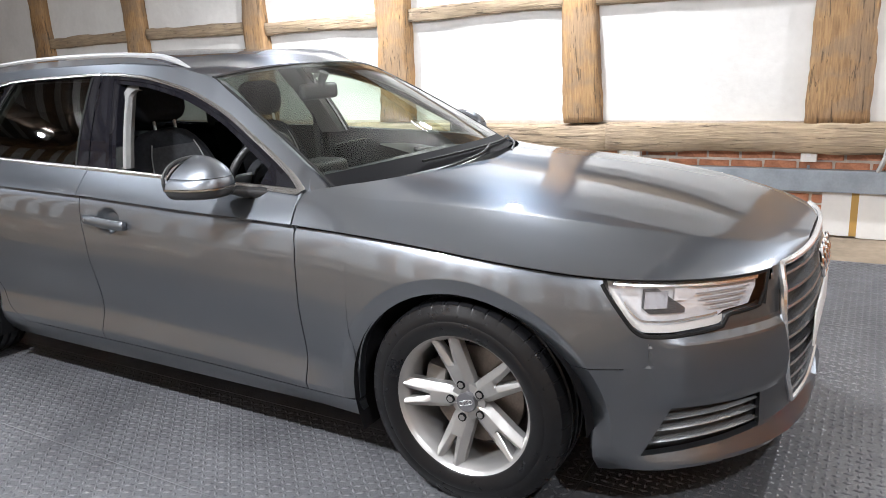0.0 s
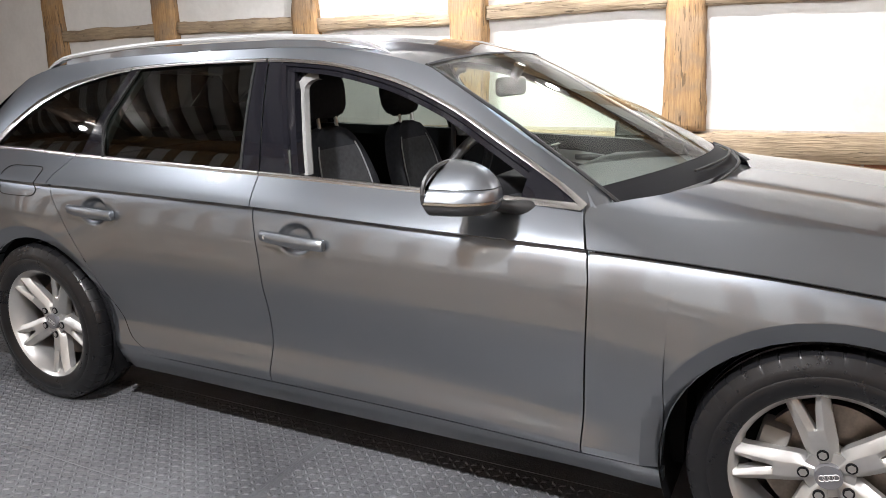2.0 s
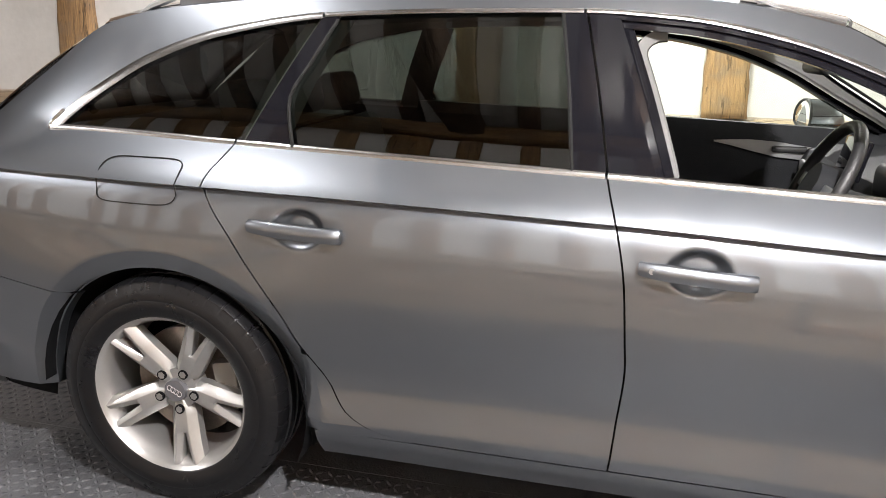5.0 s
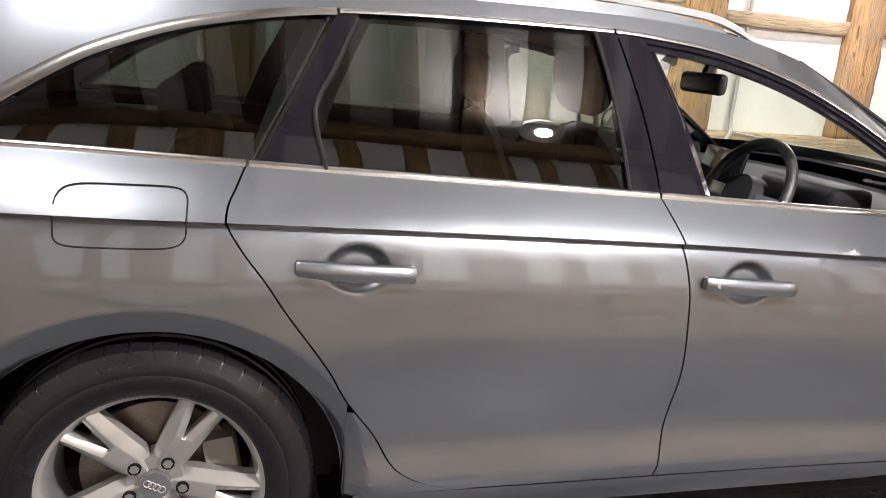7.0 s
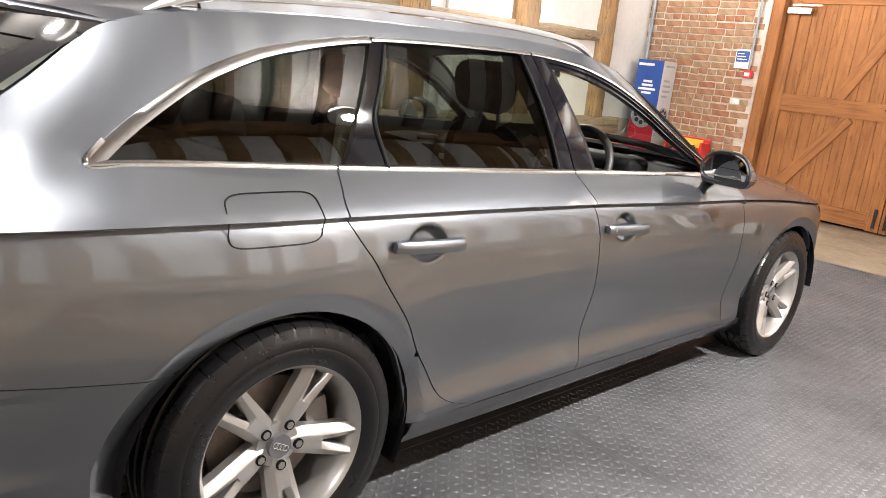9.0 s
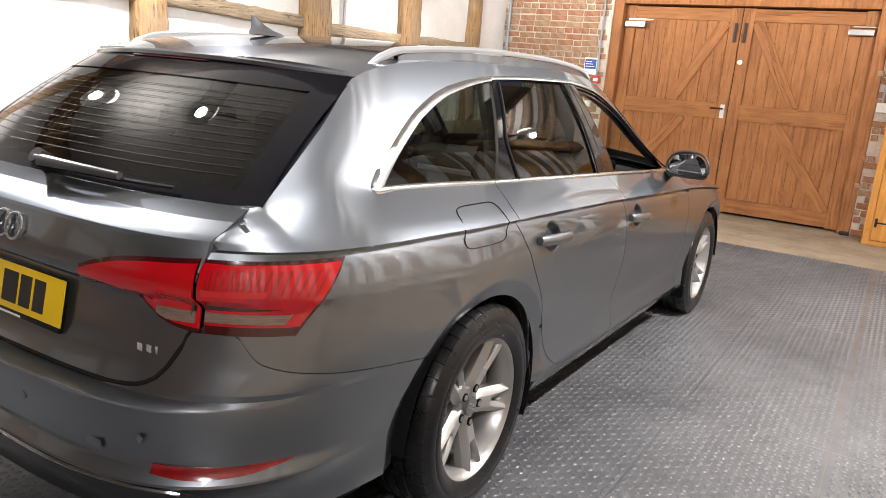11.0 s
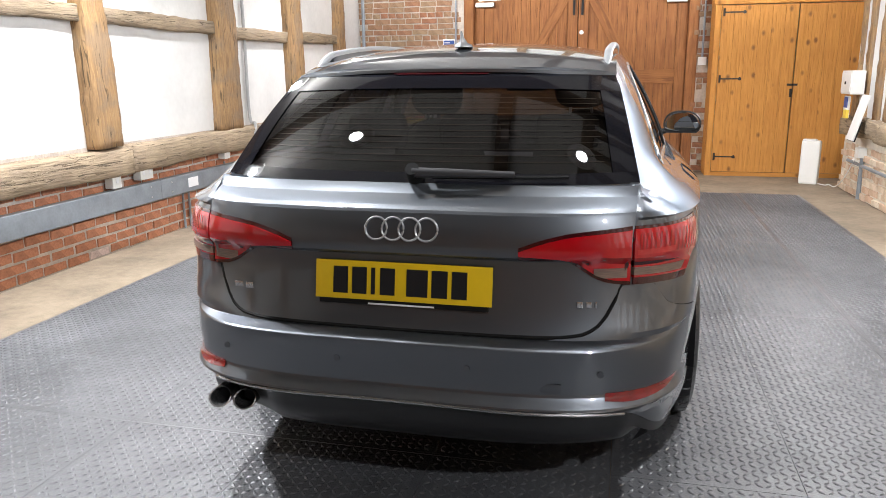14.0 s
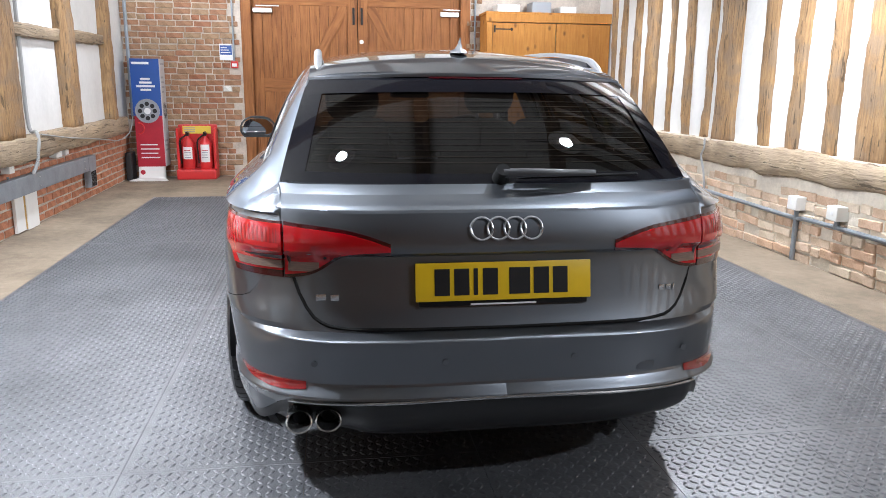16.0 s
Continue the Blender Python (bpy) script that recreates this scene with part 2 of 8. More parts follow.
def add_tube(bm, pts, r, seg=8, closed=False):
    """A round tube along a list of points."""
    pts = [Vector(p) for p in pts]
    n = len(pts)
    rings = []
    up = Vector((0.13, 0.21, 0.97))
    for i, p in enumerate(pts):
        a = pts[(i - 1) % n] if (closed or i > 0) else p
        b = pts[(i + 1) % n] if (closed or i < n - 1) else p
        d = (b - a).normalized()
        s = d.cross(up)
        s = s.normalized() if s.length > 1e-4 else Vector((1, 0, 0))
        u = s.cross(d)
        rr = r(i / (n - 1)) if callable(r) else r
        rings.append([bm.verts.new(p + (s * math.cos(k * math.tau / seg) + u * math.sin(k * math.tau / seg)) * rr) for k in range(seg)])
    for i in range(n if closed else n - 1):
        a, b = rings[i], rings[(i + 1) % n]
        for k in range(seg):
            bm.faces.new((a[k], a[(k + 1) % seg], b[(k + 1) % seg], b[k]))
    if not closed:
        bm.faces.new(rings[0][::-1])
        bm.faces.new(rings[-1])
    return bm


def tube(pts, r, seg=8, closed=False):
    return add_tube(bmesh.new(), pts, r, seg, closed)


def spline(pts, n):
    """n points on a Catmull-Rom curve through pts."""
    P = [Vector(p) for p in pts]
    P = [2 * P[0] - P[1]] + P + [2 * P[-1] - P[-2]]
    out = []
    m = len(P) - 3
    for i in range(n):
        t = i / (n - 1) * m
        k = min(int(t), m - 1)
        t -= k
        a, b, c, d = P[k:k + 4]
        out.append(0.5 * ((2 * b) + (c - a) * t + (2 * a - 5 * b + 4 * c - d) * t * t + (3 * b - a - 3 * c + d) * t ** 3))
    return out


def empty_thing(name, label, category, group="", kind=""):
    return tagged(new(name), label, category, group, kind)


def timber_bm(length, w, d, seed, rough=0.012, taper=0.0, bend=0.0):
    """A hewn beam, local z along its length, width w in x and depth d in y, with wavering worn edges."""
    n = max(6, int(length / 0.05))
    bm = bmesh.new()
    prof = [(-0.5, -0.40), (-0.40, -0.5), (0.0, -0.505), (0.40, -0.5), (0.5, -0.40), (0.5, 0.0), (0.5, 0.40), (0.40, 0.5), (0, 0.5), (-0.40, 0.5), (-0.5, 0.40), (-0.5, 0.0)]
    rings = []
    for i in range(n + 1):
        z = length * i / n
        k = 1 + taper * (0.5 - i / n)
        bx = bend * math.sin(math.pi * i / n)
        ring = []
        for a, (px, py) in enumerate(prof):
            nz = noise.noise_vector(Vector((px * 2.2 + seed * 7.1, py * 2.2, z * 2.6 + seed * 3.3)))
            n2 = noise.noise_vector(Vector((px * 5 + seed, py * 5, z * 9.0)))
            n3 = noise.noise_vector(Vector((px * 9 + seed * 2.3, py * 9, z * 24.0)))
            ring.append(bm.verts.new((px * w * k + bx + (nz.x * 1.5 + n2.x * 0.6 + n3.x * 0.35) * rough, py * d * k + (nz.y + n2.y * 0.5 + n3.y * 0.3) * rough, z)))
        rings.append(ring)
    m = len(prof)
    for a, b in zip(rings, rings[1:]):
        for k in range(m):
            bm.faces.new((a[k], a[(k + 1) % m], b[(k + 1) % m], b[k]))
    bm.faces.new(rings[0][::-1])
    bm.faces.new(rings[-1])
    return bm


def timber(name, p0, p1, w, d, seed, parent, material, face="x", rough=0.012, taper=0.0, bend=0.0, label=""):
    """A timber from p0 to p1 (its axis); w is across the wall, d is out of the wall."""
    p0, p1 = Vector(p0), Vector(p1)
    z = (p1 - p0).normalized()
    y = Vector((1, 0, 0)) if face == "x" else Vector((0, 1, 0))
    x = y.cross(z).normalized()
    y = z.cross(x)
    m = Matrix((x, y, z)).transposed().to_4x4()
    m.translation = p0
    ob = link_mesh(name, timber_bm((p1 - p0).length, w, d, seed, rough, taper, bend), material, smooth=True)
    ob.parent = parent
    ob.matrix_world = m
    if label:
        tagged(ob, label)
    return ob


# ---- the barn ----
XL, XR, YB, YF = -3.10, 3.02, -10.0, 6.05
floor = tagged(part("floor", box(XL - 0.3, XR + 0.6, YB - 0.3, 7.0, -0.12, 0.0), CONCRETE), "worn brown concrete floor of the barn", "floor", kind="structure")

wall_left = tagged(part("wall_left", box(XL - 0.25, XL, YB, YF, 0.80, CEIL + 0.4), PLASTER), "white plastered wall with old oak timbers", "wall", kind="structure")
part("brick_base", box(XL - 0.25, XL - 0.0, YB, YF, 0.0, 0.80), MORTAR, wall_left, "pale mortar of the brick plinth")
wall_right = tagged(part("wall_right", box(XR, XR + 0.25, YB, 4.80, 0.80, CEIL + 0.2), PLASTER), "white plastered wall with close oak studs", "wall", kind="structure")
part("corner_wall", box(XR + 0.29, XR + 0.5, 4.60, YF + 0.3, 0.0, CEIL + 0.2), PLASTER, wall_right)
part("brick_base", box(XR - 0.05, XR + 0.29, YB, 4.80, 0.0, 0.80), MORTAR_PALE, wall_right, "lime mortar of the worn brick plinth")
wall_back = tagged(part("wall_back", box(XL - 0.25, -1.60, YF, YF + 0.3, 0, RIDGE), MORTAR), "old mixed brick end wall", "wall", kind="structure")
part("lintel_wall", box(-1.60, 1.46, YF + 0.02, YF + 0.3, 2.62, RIDGE), PLASTER, wall_back)
part("pier", box(1.46, XR + 0.5, YF + 0.02, YF + 0.3, 0, RIDGE), MORTAR, wall_back)
for k, gx in enumerate((-1.5, -0.75, 0.0, 0.75, 1.5)):
    timber("gable_stud", (gx, YF + 0.02, 2.78), (gx, YF + 0.02, RIDGE - 0.1 - 0.6 * abs(gx)), 0.15, 0.10, 160 + k, wall_back, OAK, face="y")
timber("gable_beam", (-1.62, YF + 0.0, 2.70), (2.2, YF + 0.0, 2.70), 0.20, 0.14, 168, wall_back, OAK, face="y")
# unseen wall closing the barn; its dark boards are assumed, for reflections
wall_rear = tagged(part("wall_rear", box(XL - 0.25, XR + 0.25, YB - 0.25, YB, 0, RIDGE), DOOR_WOOD), "unseen rear end wall, assumed brown boards and timbers", "wall", kind="structure")

slope = math.atan2(RIDGE - CEIL - 0.15, XR)
bm = bmesh.new()
for sx in (-1, 1):
    xe = XR + 0.25
    zl = CEIL + 0.15 - 0.25 * math.tan(slope)
    vs = [bm.verts.new(c) for c in ((sx * xe, YB - 0.25, zl), (sx * xe, 7.0, zl), (0, 7.0, RIDGE), (0, YB - 0.25, RIDGE), (sx * xe, YB - 0.25, zl + 0.12), (sx * xe, 7.0, zl + 0.12), (0, 7.0, RIDGE + 0.12), (0, YB - 0.25, RIDGE + 0.12))]
    for q in ((0, 1, 2, 3), (4, 5, 6, 7), (0, 1, 5, 4), (1, 2, 6, 5), (2, 3, 7, 6), (3, 0, 4, 7)):
        bm.faces.new([vs[k] for k in q])
bmesh.ops.recalc_face_normals(bm, faces=bm.faces)
ceiling = tagged(part("ceiling", bm, ROOFING), "limewashed sloping barn ceiling with dark rafters and tie beams", "ceiling", kind="structure")
for k in range(36):
    y = YB + 0.3 + k * 0.42
    f = 0.58
    timber("rafter", (XR, y, CEIL + 0.11), (XR * (1 - f), y + 0.02 * math.sin(k * 1.9), CEIL + 0.11 + (RIDGE - CEIL - 0.15) * f), 0.15, 0.08, 300 + k, ceiling, OAK_DARK, rough=0.006)
timber("purlin", (XR * 0.42, YB, CEIL + 0.09 + (RIDGE - CEIL - 0.15) * 0.58), (XR * 0.42, YF, CEIL + 0.09 + (RIDGE - CEIL - 0.15) * 0.58), 0.18, 0.16, 360, ceiling, OAK_DARK, rough=0.01)
for k, y in enumerate((-8.0, -4.7, -1.3, 2.2)):
    timber("tie_beam", (XL, y, CEIL + 0.05), (XR, y, CEIL + 0.05), 0.24, 0.24, 400 + k, ceiling, OAK_DARK, face="y", rough=0.015)
timber("ridge_beam", (0, YB, RIDGE - 0.08), (0, YF, RIDGE - 0.08), 0.16, 0.2, 410, ceiling, OAK_DARK)

# left wall timbers: posts, sole plate, mid rail
posts = [(-6.40, 0.28), (-4.68, 0.30), (-2.96, 0.26), (-1.31, 0.31), (0.36, 0.27), (2.20, 0.36), (3.70, 0.33), (5.15, 0.22)]
for i, (py, pw) in enumerate(posts):
    timber("timber_post", (XL + 0.03, py + 0.03 * (-1) ** i, 0.79), (XL + 0.02, py - 0.02, CEIL + 0.1), pw, 0.15, 10 + i, wall_left, OAK, rough=0.016, taper=0.12)
timber("sole_plate", (XL + 0.04, YB, 0.695), (XL + 0.04, 0.62, 0.675), 0.20, 0.15, 31, wall_left, OAK_PALE, rough=0.009)
timber("sole_plate", (XL + 0.045, 0.60, 0.685), (XL + 0.045, 5.55, 0.715), 0.20, 0.16, 32, wall_left, OAK_PALE, rough=0.010)
for i, (a, b) in enumerate(zip(posts, posts[1:])):
    y0, y1 = a[0] + a[1] * 0.45, b[0] - b[1] * 0.45
    timber("mid_rail", (XL + 0.02, y0, 1.70 + 0.02 * math.sin(i * 2.1)), (XL + 0.02, y1, 1.70 + 0.02 * math.sin(i * 2.1 + 1)), 0.11, 0.09, 50 + i, wall_left, OAK_PALE, rough=0.012)
timber("wall_plate", (XL + 0.06, YB, CEIL + 0.02), (XL + 0.06, YF, CEIL + 0.02), 0.24, 0.24, 71, wall_left, OAK)

# right wall: sole plate and close studs
timber("sole_plate", (XR - 0.035, YB, 0.70), (XR - 0.035, 4.82, 0.70), 0.19, 0.15, 81, wall_right, OAK_PALE, rough=0.022)
studs = [(4.68, 0.12), (4.36, 0.13), (3.94, 0.16), (3.56, 0.30), (3.05, 0.11), (2.64, 0.15), (2.25, 0.11), (1.90, 0.35), (1.27, 0.15), (0.88, 0.15),
         (0.44, 0.15), (0.02, 0.30), (-0.46, 0.15), (-0.86, 0.14), (-1.26, 0.16), (-1.72, 0.30), (-2.20, 0.15), (-2.60, 0.15), (-3.00, 0.16), (-3.46, 0.28), (-3.94, 0.15), (-4.36, 0.16), (-4.8, 0.16), (-5.3, 0.28), (-5.8, 0.16), (-6.3, 0.16), (-6.9, 0.28)]
for i, (sy, sw) in enumerate(studs):
    timber("stud", (XR + 0.03, sy, 0.78), (XR + 0.03, sy + 0.03 * math.sin(i * 1.7), CEIL + 0.1), sw, 0.12 if sw < 0.25 else 0.14, 90 + i, wall_right, OAK, rough=0.016, bend=0.02 * math.sin(i * 2.3))
timber("wall_plate", (XR - 0.06, YB, CEIL + 0.02), (XR - 0.06, YF, CEIL + 0.02), 0.24, 0.24, 72, wall_right, OAK)
for i, py in enumerate((-2.6, -1.3, 0.1, 1.4, 2.7)):
    timber("timber_post", (py, YB + 0.02, 0.0), (py, YB + 0.02, CEIL + 0.1), 0.22, 0.14, 140 + i, wall_rear, OAK, face="y")
timber("mid_rail", (XL, YB + 0.02, 1.5), (XR, YB + 0.02, 1.5), 0.16, 0.12, 150, wall_rear, OAK, face="y")


# ---- the estate car: shape functions ----
def curve(*pts):
    """A smooth function through (t, value) pairs, without overshoot."""
    T = [p[0] for p in pts]
    V = [p[1] for p in pts]
    n = len(T)
    d = [(V[i + 1] - V[i]) / (T[i + 1] - T[i]) for i in range(n - 1)]
    k = [d[0]] + [0 if d[i - 1] * d[i] <= 0 else 2 * d[i - 1] * d[i] / (d[i - 1] + d[i]) for i in range(1, n - 1)] + [d[-1]]

    def f(t):
        if t <= T[0]:
            return V[0]
        if t >= T[-1]:
            return V[-1]
        i = 0
        while t > T[i + 1]:
            i += 1
        h = T[i + 1] - T[i]
        s = (t - T[i]) / h
        return ((1 + 2 * s) * (1 - s) ** 2 * V[i] + s * (1 - s) ** 2 * h * k[i] + s * s * (3 - 2 * s) * V[i + 1] + s * s * (s - 1) * h * k[i + 1])
    return f


z_sh = curve((-2.35, 0.915), (-2.0, 0.912), (-1.27, 0.904), (-0.28, 0.883), (0.2, 0.863), (0.82, 0.842), (1.2, 0.823), (1.58, 0.789), (1.84, 0.762), (2.05, 0.748), (2.3, 0.735))
z_belt = curve((-2.2, 0.950), (-2.0, 0.995), (-1.77, 1.013), (-1.22, 0.999), (-0.3, 0.973), (0.2, 0.954), (0.45, 0.946), (0.80, 0.928), (1.0, 0.915))
x_belt = curve((-2.2, 0.676), (-2.0, 0.702), (-1.77, 0.712), (-1.22, 0.747), (-0.3, 0.782), (0.4, 0.784), (0.80, 0.772), (1.0, 0.765))
z_kink = curve((-0.95, 0.413), (-0.25, 0.420), (0.25, 0.412), (0.8, 0.380), (1.1, 0.355))
z_edge = curve((-2.125, 0.990), (-2.04, 1.052), (-1.90, 1.156), (-1.71, 1.292), (-1.5, 1.336), (-1.0, 1.366), (-0.4, 1.373), (-0.1, 1.360), (0.19, 1.306), (0.5, 1.128), (0.85, 0.926))
x_edge = curve((-2.125, 0.640), (-2.0, 0.619), (-1.9, 0.601), (-1.71, 0.560), (-1.6, 0.556), (-1.0, 0.562), (-0.4, 0.567), (-0.1, 0.560), (0.19, 0.548), (0.5, 0.610), (0.85, 0.690))
z_dlo = curve((-1.825, 1.002), (-1.808, 1.024), (-1.75, 1.075), (-1.665, 1.135), (-1.53, 1.212), (-1.33, 1.279), (-1.043, 1.322), (-0.7, 1.335), (-0.395, 1.338), (-0.167, 1.324), (0.074, 1.277),
              (0.297, 1.195), (0.504, 1.085), (0.689, 0.985), (0.79, 0.929))
widen = curve((-2.4, -0.074), (-2.0, -0.050), (-1.7, -0.027), (-1.41, -0.008), (-0.95, -0.005), (-0.3, 0.0), (0.3, 0.0), (0.9, -0.004), (1.41, 0.006), (1.7, -0.006), (2.0, -0.03), (2.3, -0.05))
y_rear = curve((0.15, -2.28), (0.25, -2.36), (0.34, -2.385), (0.385, -2.425), (0.396, -2.440), (0.428, -2.418), (0.436, -2.416), (0.50, -2.425), (0.566, -2.434), (0.572, -2.428), (0.583, -2.385), (0.60, -2.376), (0.66, -2.357), (0.72, -2.345),
               (0.792, -2.336), (0.806, -2.364), (0.83, -2.367), (0.90, -2.352), (0.925, -2.342), (0.937, -2.326), (0.965, -2.265), (0.99, -2.24))
y_front = curve((0.15, 2.235), (0.22, 2.270), (0.3, 2.283), (0.5, 2.295), (0.65, 2.29), (0.74, 2.27), (0.78, 2.25))
sec_mid = curve((0.15, 0.765), (0.19, 0.808), (0.235, 0.848), (0.269, 0.8655), (0.2997, 0.8760), (0.306, 0.8750), (0.345, 0.8645), (0.370, 0.8592), (0.385, 0.8572), (0.40, 0.8575), (0.43, 0.8605), (0.47, 0.8670), (0.52, 0.8765), (0.62, 0.889), (0.74, 0.8875), (0.81, 0.877), (0.835, 0.8700), (0.85, 0.8630), (0.86, 0.857))
sec_end = curve((0.15, 0.790), (0.20, 0.826), (0.25, 0.858), (0.30, 0.866), (0.385, 0.866), (0.50, 0.879), (0.62, 0.889), (0.74, 0.8875), (0.81, 0.877), (0.835, 0.8700), (0.85, 0.8630), (0.86, 0.857))
SH_H = 0.0080  # height of the undercut below the shoulder line
Y0R, NR, Y0F, NF = -1.70, 4.0, 1.45, 2.8


def body_x(y, z):
    """Half width of the lower body before the ends are rounded."""
    zs = z_sh(y)
    if z <= zs - SH_H:
        h = 0.385 + (z - z_kink(y)) * (0.86 - 0.385) / (zs - SH_H - z_kink(y)) if z > z_kink(y) else 0.15 + (z - 0.15) * 0.235 / (z_kink(y) - 0.15)
        f = min(1.0, max(0.0, (y - 0.80) / 0.22 if y > 0 else (-y - 0.95) / 0.30))
        w = sec_mid(h) * (1 - f) + sec_end(h) * f
    elif z <= zs:
        w = 0.857 + (z - zs + SH_H) / SH_H * 0.018
    else:
        zb = z_belt(y)
        s = min(1.5, (z - zs) / max(0.02, zb - zs))
        w = 0.876 + (x_belt(y) - widen(y) - 0.876) * (s ** 1.15 if s < 1 else s)
    return w + widen(y)


def round_rear(y, z):
    if y >= Y0R:
        return 1.0
    u = min(1.0, (Y0R - y) / (Y0R - y_rear(z)))
    return max(0.0, 1 - u ** NR) ** (1 / NR)


def round_front(y, z):
    if y <= Y0F:
        return 1.0
    u = min(1.0, (y - Y0F) / (y_front(z) - Y0F))
    return max(0.0, 1 - u ** NF) ** (1 / NF)


def side_x(y, z):
    """Half width of the body side; behind the windows the fold at the belt fades out."""
    zs = z_sh(y)
    r = min(0.07, 0.55 * (-1.81 - y), z - zs, z_edge(max(y, -2.125)) - z) if -2.2 < y < -1.81 else 0.0
    if r > 0.002:
        return sum(raw_side_x(y, z + r * d) for d in (-1, -0.75, -0.5, -0.25, 0, 0.25, 0.5, 0.75, 1)) / 9
    return raw_side_x(y, z)


def raw_side_x(y, z):
    zs = z_sh(y)
    if z <= zs:
        return body_x(y, z) * round_rear(y, z) * round_front(y, z)
    lo = body_x(y, zs) * round_rear(y, min(z, 0.99)) * round_front(y, zs)
    if y > 1.0:
        return lo
    if z > z_belt(y) and y < 0.9:
        w = upper_x(y, z)
    else:
        f = min(1.0, (z - zs) / max(0.02, z_belt(y) - zs))
        w = lo + (x_belt(y) - lo) * f ** 1.15
    if y < -1.81:
        yy = max(y, -2.125)
        t = min(1.0, max(0.0, (z - zs) / max(0.02, z_edge(yy) - zs)))
        k = min(1.0, (-1.81 - y) / 0.27)
        k = k * k * (3 - 2 * k)
        w += k * (lo + (x_edge(yy) - lo) * t ** 0.86 - w)
    return w


def upper_x(y, z):
    """Half width of the cabin side between belt and roof edge."""
    zb, ze = z_belt(y), z_edge(y)
    s = (z - zb) / max(0.01, ze - zb)
    s = max(-0.3, min(1.0, s))
    return x_belt(y) + (x_edge(y) - x_belt(y)) * s + 0.075 * max(0.0, s * (1 - s)) * min(1.0, (ze - zb) / 0.35)


def rear_y(x, z):
    w = body_x(-2.2, min(z, z_sh(-2.2) - 0.01))
    u = min(1.0, abs(x) / w)
    return Y0R + (y_rear(z) - Y0R) * max(1e-4, 1 - u ** NR) ** (1 / NR)


hood_p = curve((0.80, 7.0), (0.95, 4.8), (1.15, 3.7), (1.5, 3.0), (2.2, 2.6))
hood_crease = curve((0.8, 0.86), (1.2, 0.77), (1.7, 0.70), (2.3, 0.62))
hood_yr = curve((0.0, 1.118), (0.4, 1.055), (0.65, 0.955), (0.8, 0.855), (0.887, 0.783), (0.95, 0.800), (1.0, 0.8165))


def hood_z(u, y):
    zc = curve((0.8, 0.975), (1.05, 0.952), (1.5, 0.905), (1.85, 0.853), (2.1, 0.800), (2.3, 0.748))(y)
    a = abs(u)
    # a crowned top with a fine raised crease
    new_p = 1 - a ** 3.7 + 0.045 * max(0.0, 1 - abs(a - hood_crease(y)) / 0.16)
    f = min(1.0, max(0.0, (y - 0.86) / 0.34))
    f = f * f * (3 - 2 * f)
    return z_sh(y) + (zc - z_sh(y)) * ((1 - a ** hood_p(y)) * (1 - f) + new_p * f)


# ---- surface meshes ----
def grid_bm(P, flange=None, closed_u=False):
    """A mesh through rows of points; equal points are merged. flange: a vector by which the rim is folded back."""
    bm = bmesh.new()
    V = [[bm.verts.new(p) for p in row] for row in P]
    for a, b in zip(V, V[1:]):
        for i in range(len(a) - 1):
            bm.faces.new((a[i], a[i + 1], b[i + 1], b[i]))
        if closed_u:
            bm.faces.new((a[-1], a[0], b[0], b[-1]))
    bmesh.ops.remove_doubles(bm, verts=bm.verts, dist=0.0004)
    bmesh.ops.dissolve_degenerate(bm, dist=0.0002, edges=bm.edges)
    if flange is not None:
        es = [e for e in bm.edges if len(e.link_faces) == 1]
        r = bmesh.ops.extrude_edge_only(bm, edges=es)
        vs = [g for g in r["geom"] if isinstance(g, bmesh.types.BMVert)]
        bmesh.ops.translate(bm, verts=vs, vec=flange)
        for e in es:
            e.smooth = False
    bmesh.ops.recalc_face_normals(bm, faces=bm.faces)
    return bm


def fold_rim(bm, vec):
    """Weld a panel and fold its rim back."""
    bmesh.ops.remove_doubles(bm, verts=bm.verts, dist=0.0004)
    es = [e for e in bm.edges if len(e.link_faces) == 1]
    r = bmesh.ops.extrude_edge_only(bm, edges=es)
    bmesh.ops.translate(bm, verts=[g for g in r["geom"] if isinstance(g, bmesh.types.BMVert)], vec=vec)
    for e in es:
        e.smooth = False
    bmesh.ops.recalc_face_normals(bm, faces=bm.faces)
    return bm


def join_bm(a, b):
    me = bpy.data.meshes.new("tmp")
    b.to_mesh(me)
    b.free()
    a.from_mesh(me)
    bpy.data.meshes.remove(me)
    return a


def orient(bm, centre):
    """Turn the faces so that they look away from centre on the whole."""
    c = Vector(centre)
    s = sum((f.calc_center_median() - c).dot(f.normal) * f.calc_area() for f in bm.faces)
    if s < 0:
        bmesh.ops.reverse_faces(bm, faces=bm.faces)
    return bm


def sharpen(ob, angle=38):
    for p in ob.data.polygons:
        p.use_smooth = True
    ob.data.set_sharp_from_angle(angle=radians(angle))
    return ob


def lin(a, b, n):
    return [a + (b - a) * i / (n - 1) for i in range(n)]


PAINT = mat("grey_metallic_paint", (0.150, 0.163, 0.180), 0.40, 0.92, coat=1.0)
PAINT.node_tree.nodes["Principled BSDF"].inputs["Specular Tint"].default_value = (0.16, 0.165, 0.175, 1)
PAINT.node_tree.nodes["Principled BSDF"].inputs["Coat IOR"].default_value = 1.75
PAINT.node_tree.nodes["Principled BSDF"].inputs["Coat Roughness"].default_value = 0.012
CHROME = mat("bright_trim", (0.46, 0.46, 0.46), 0.22, 1.0, var=0.04, scale=3)
CHROME_SATIN = mat("satin_trim", (0.50, 0.51, 0.52), 0.34, 0.85)
BLACK_GLOSS = mat("gloss_black", (0.006, 0.006, 0.008), 0.05, spec=0.3)
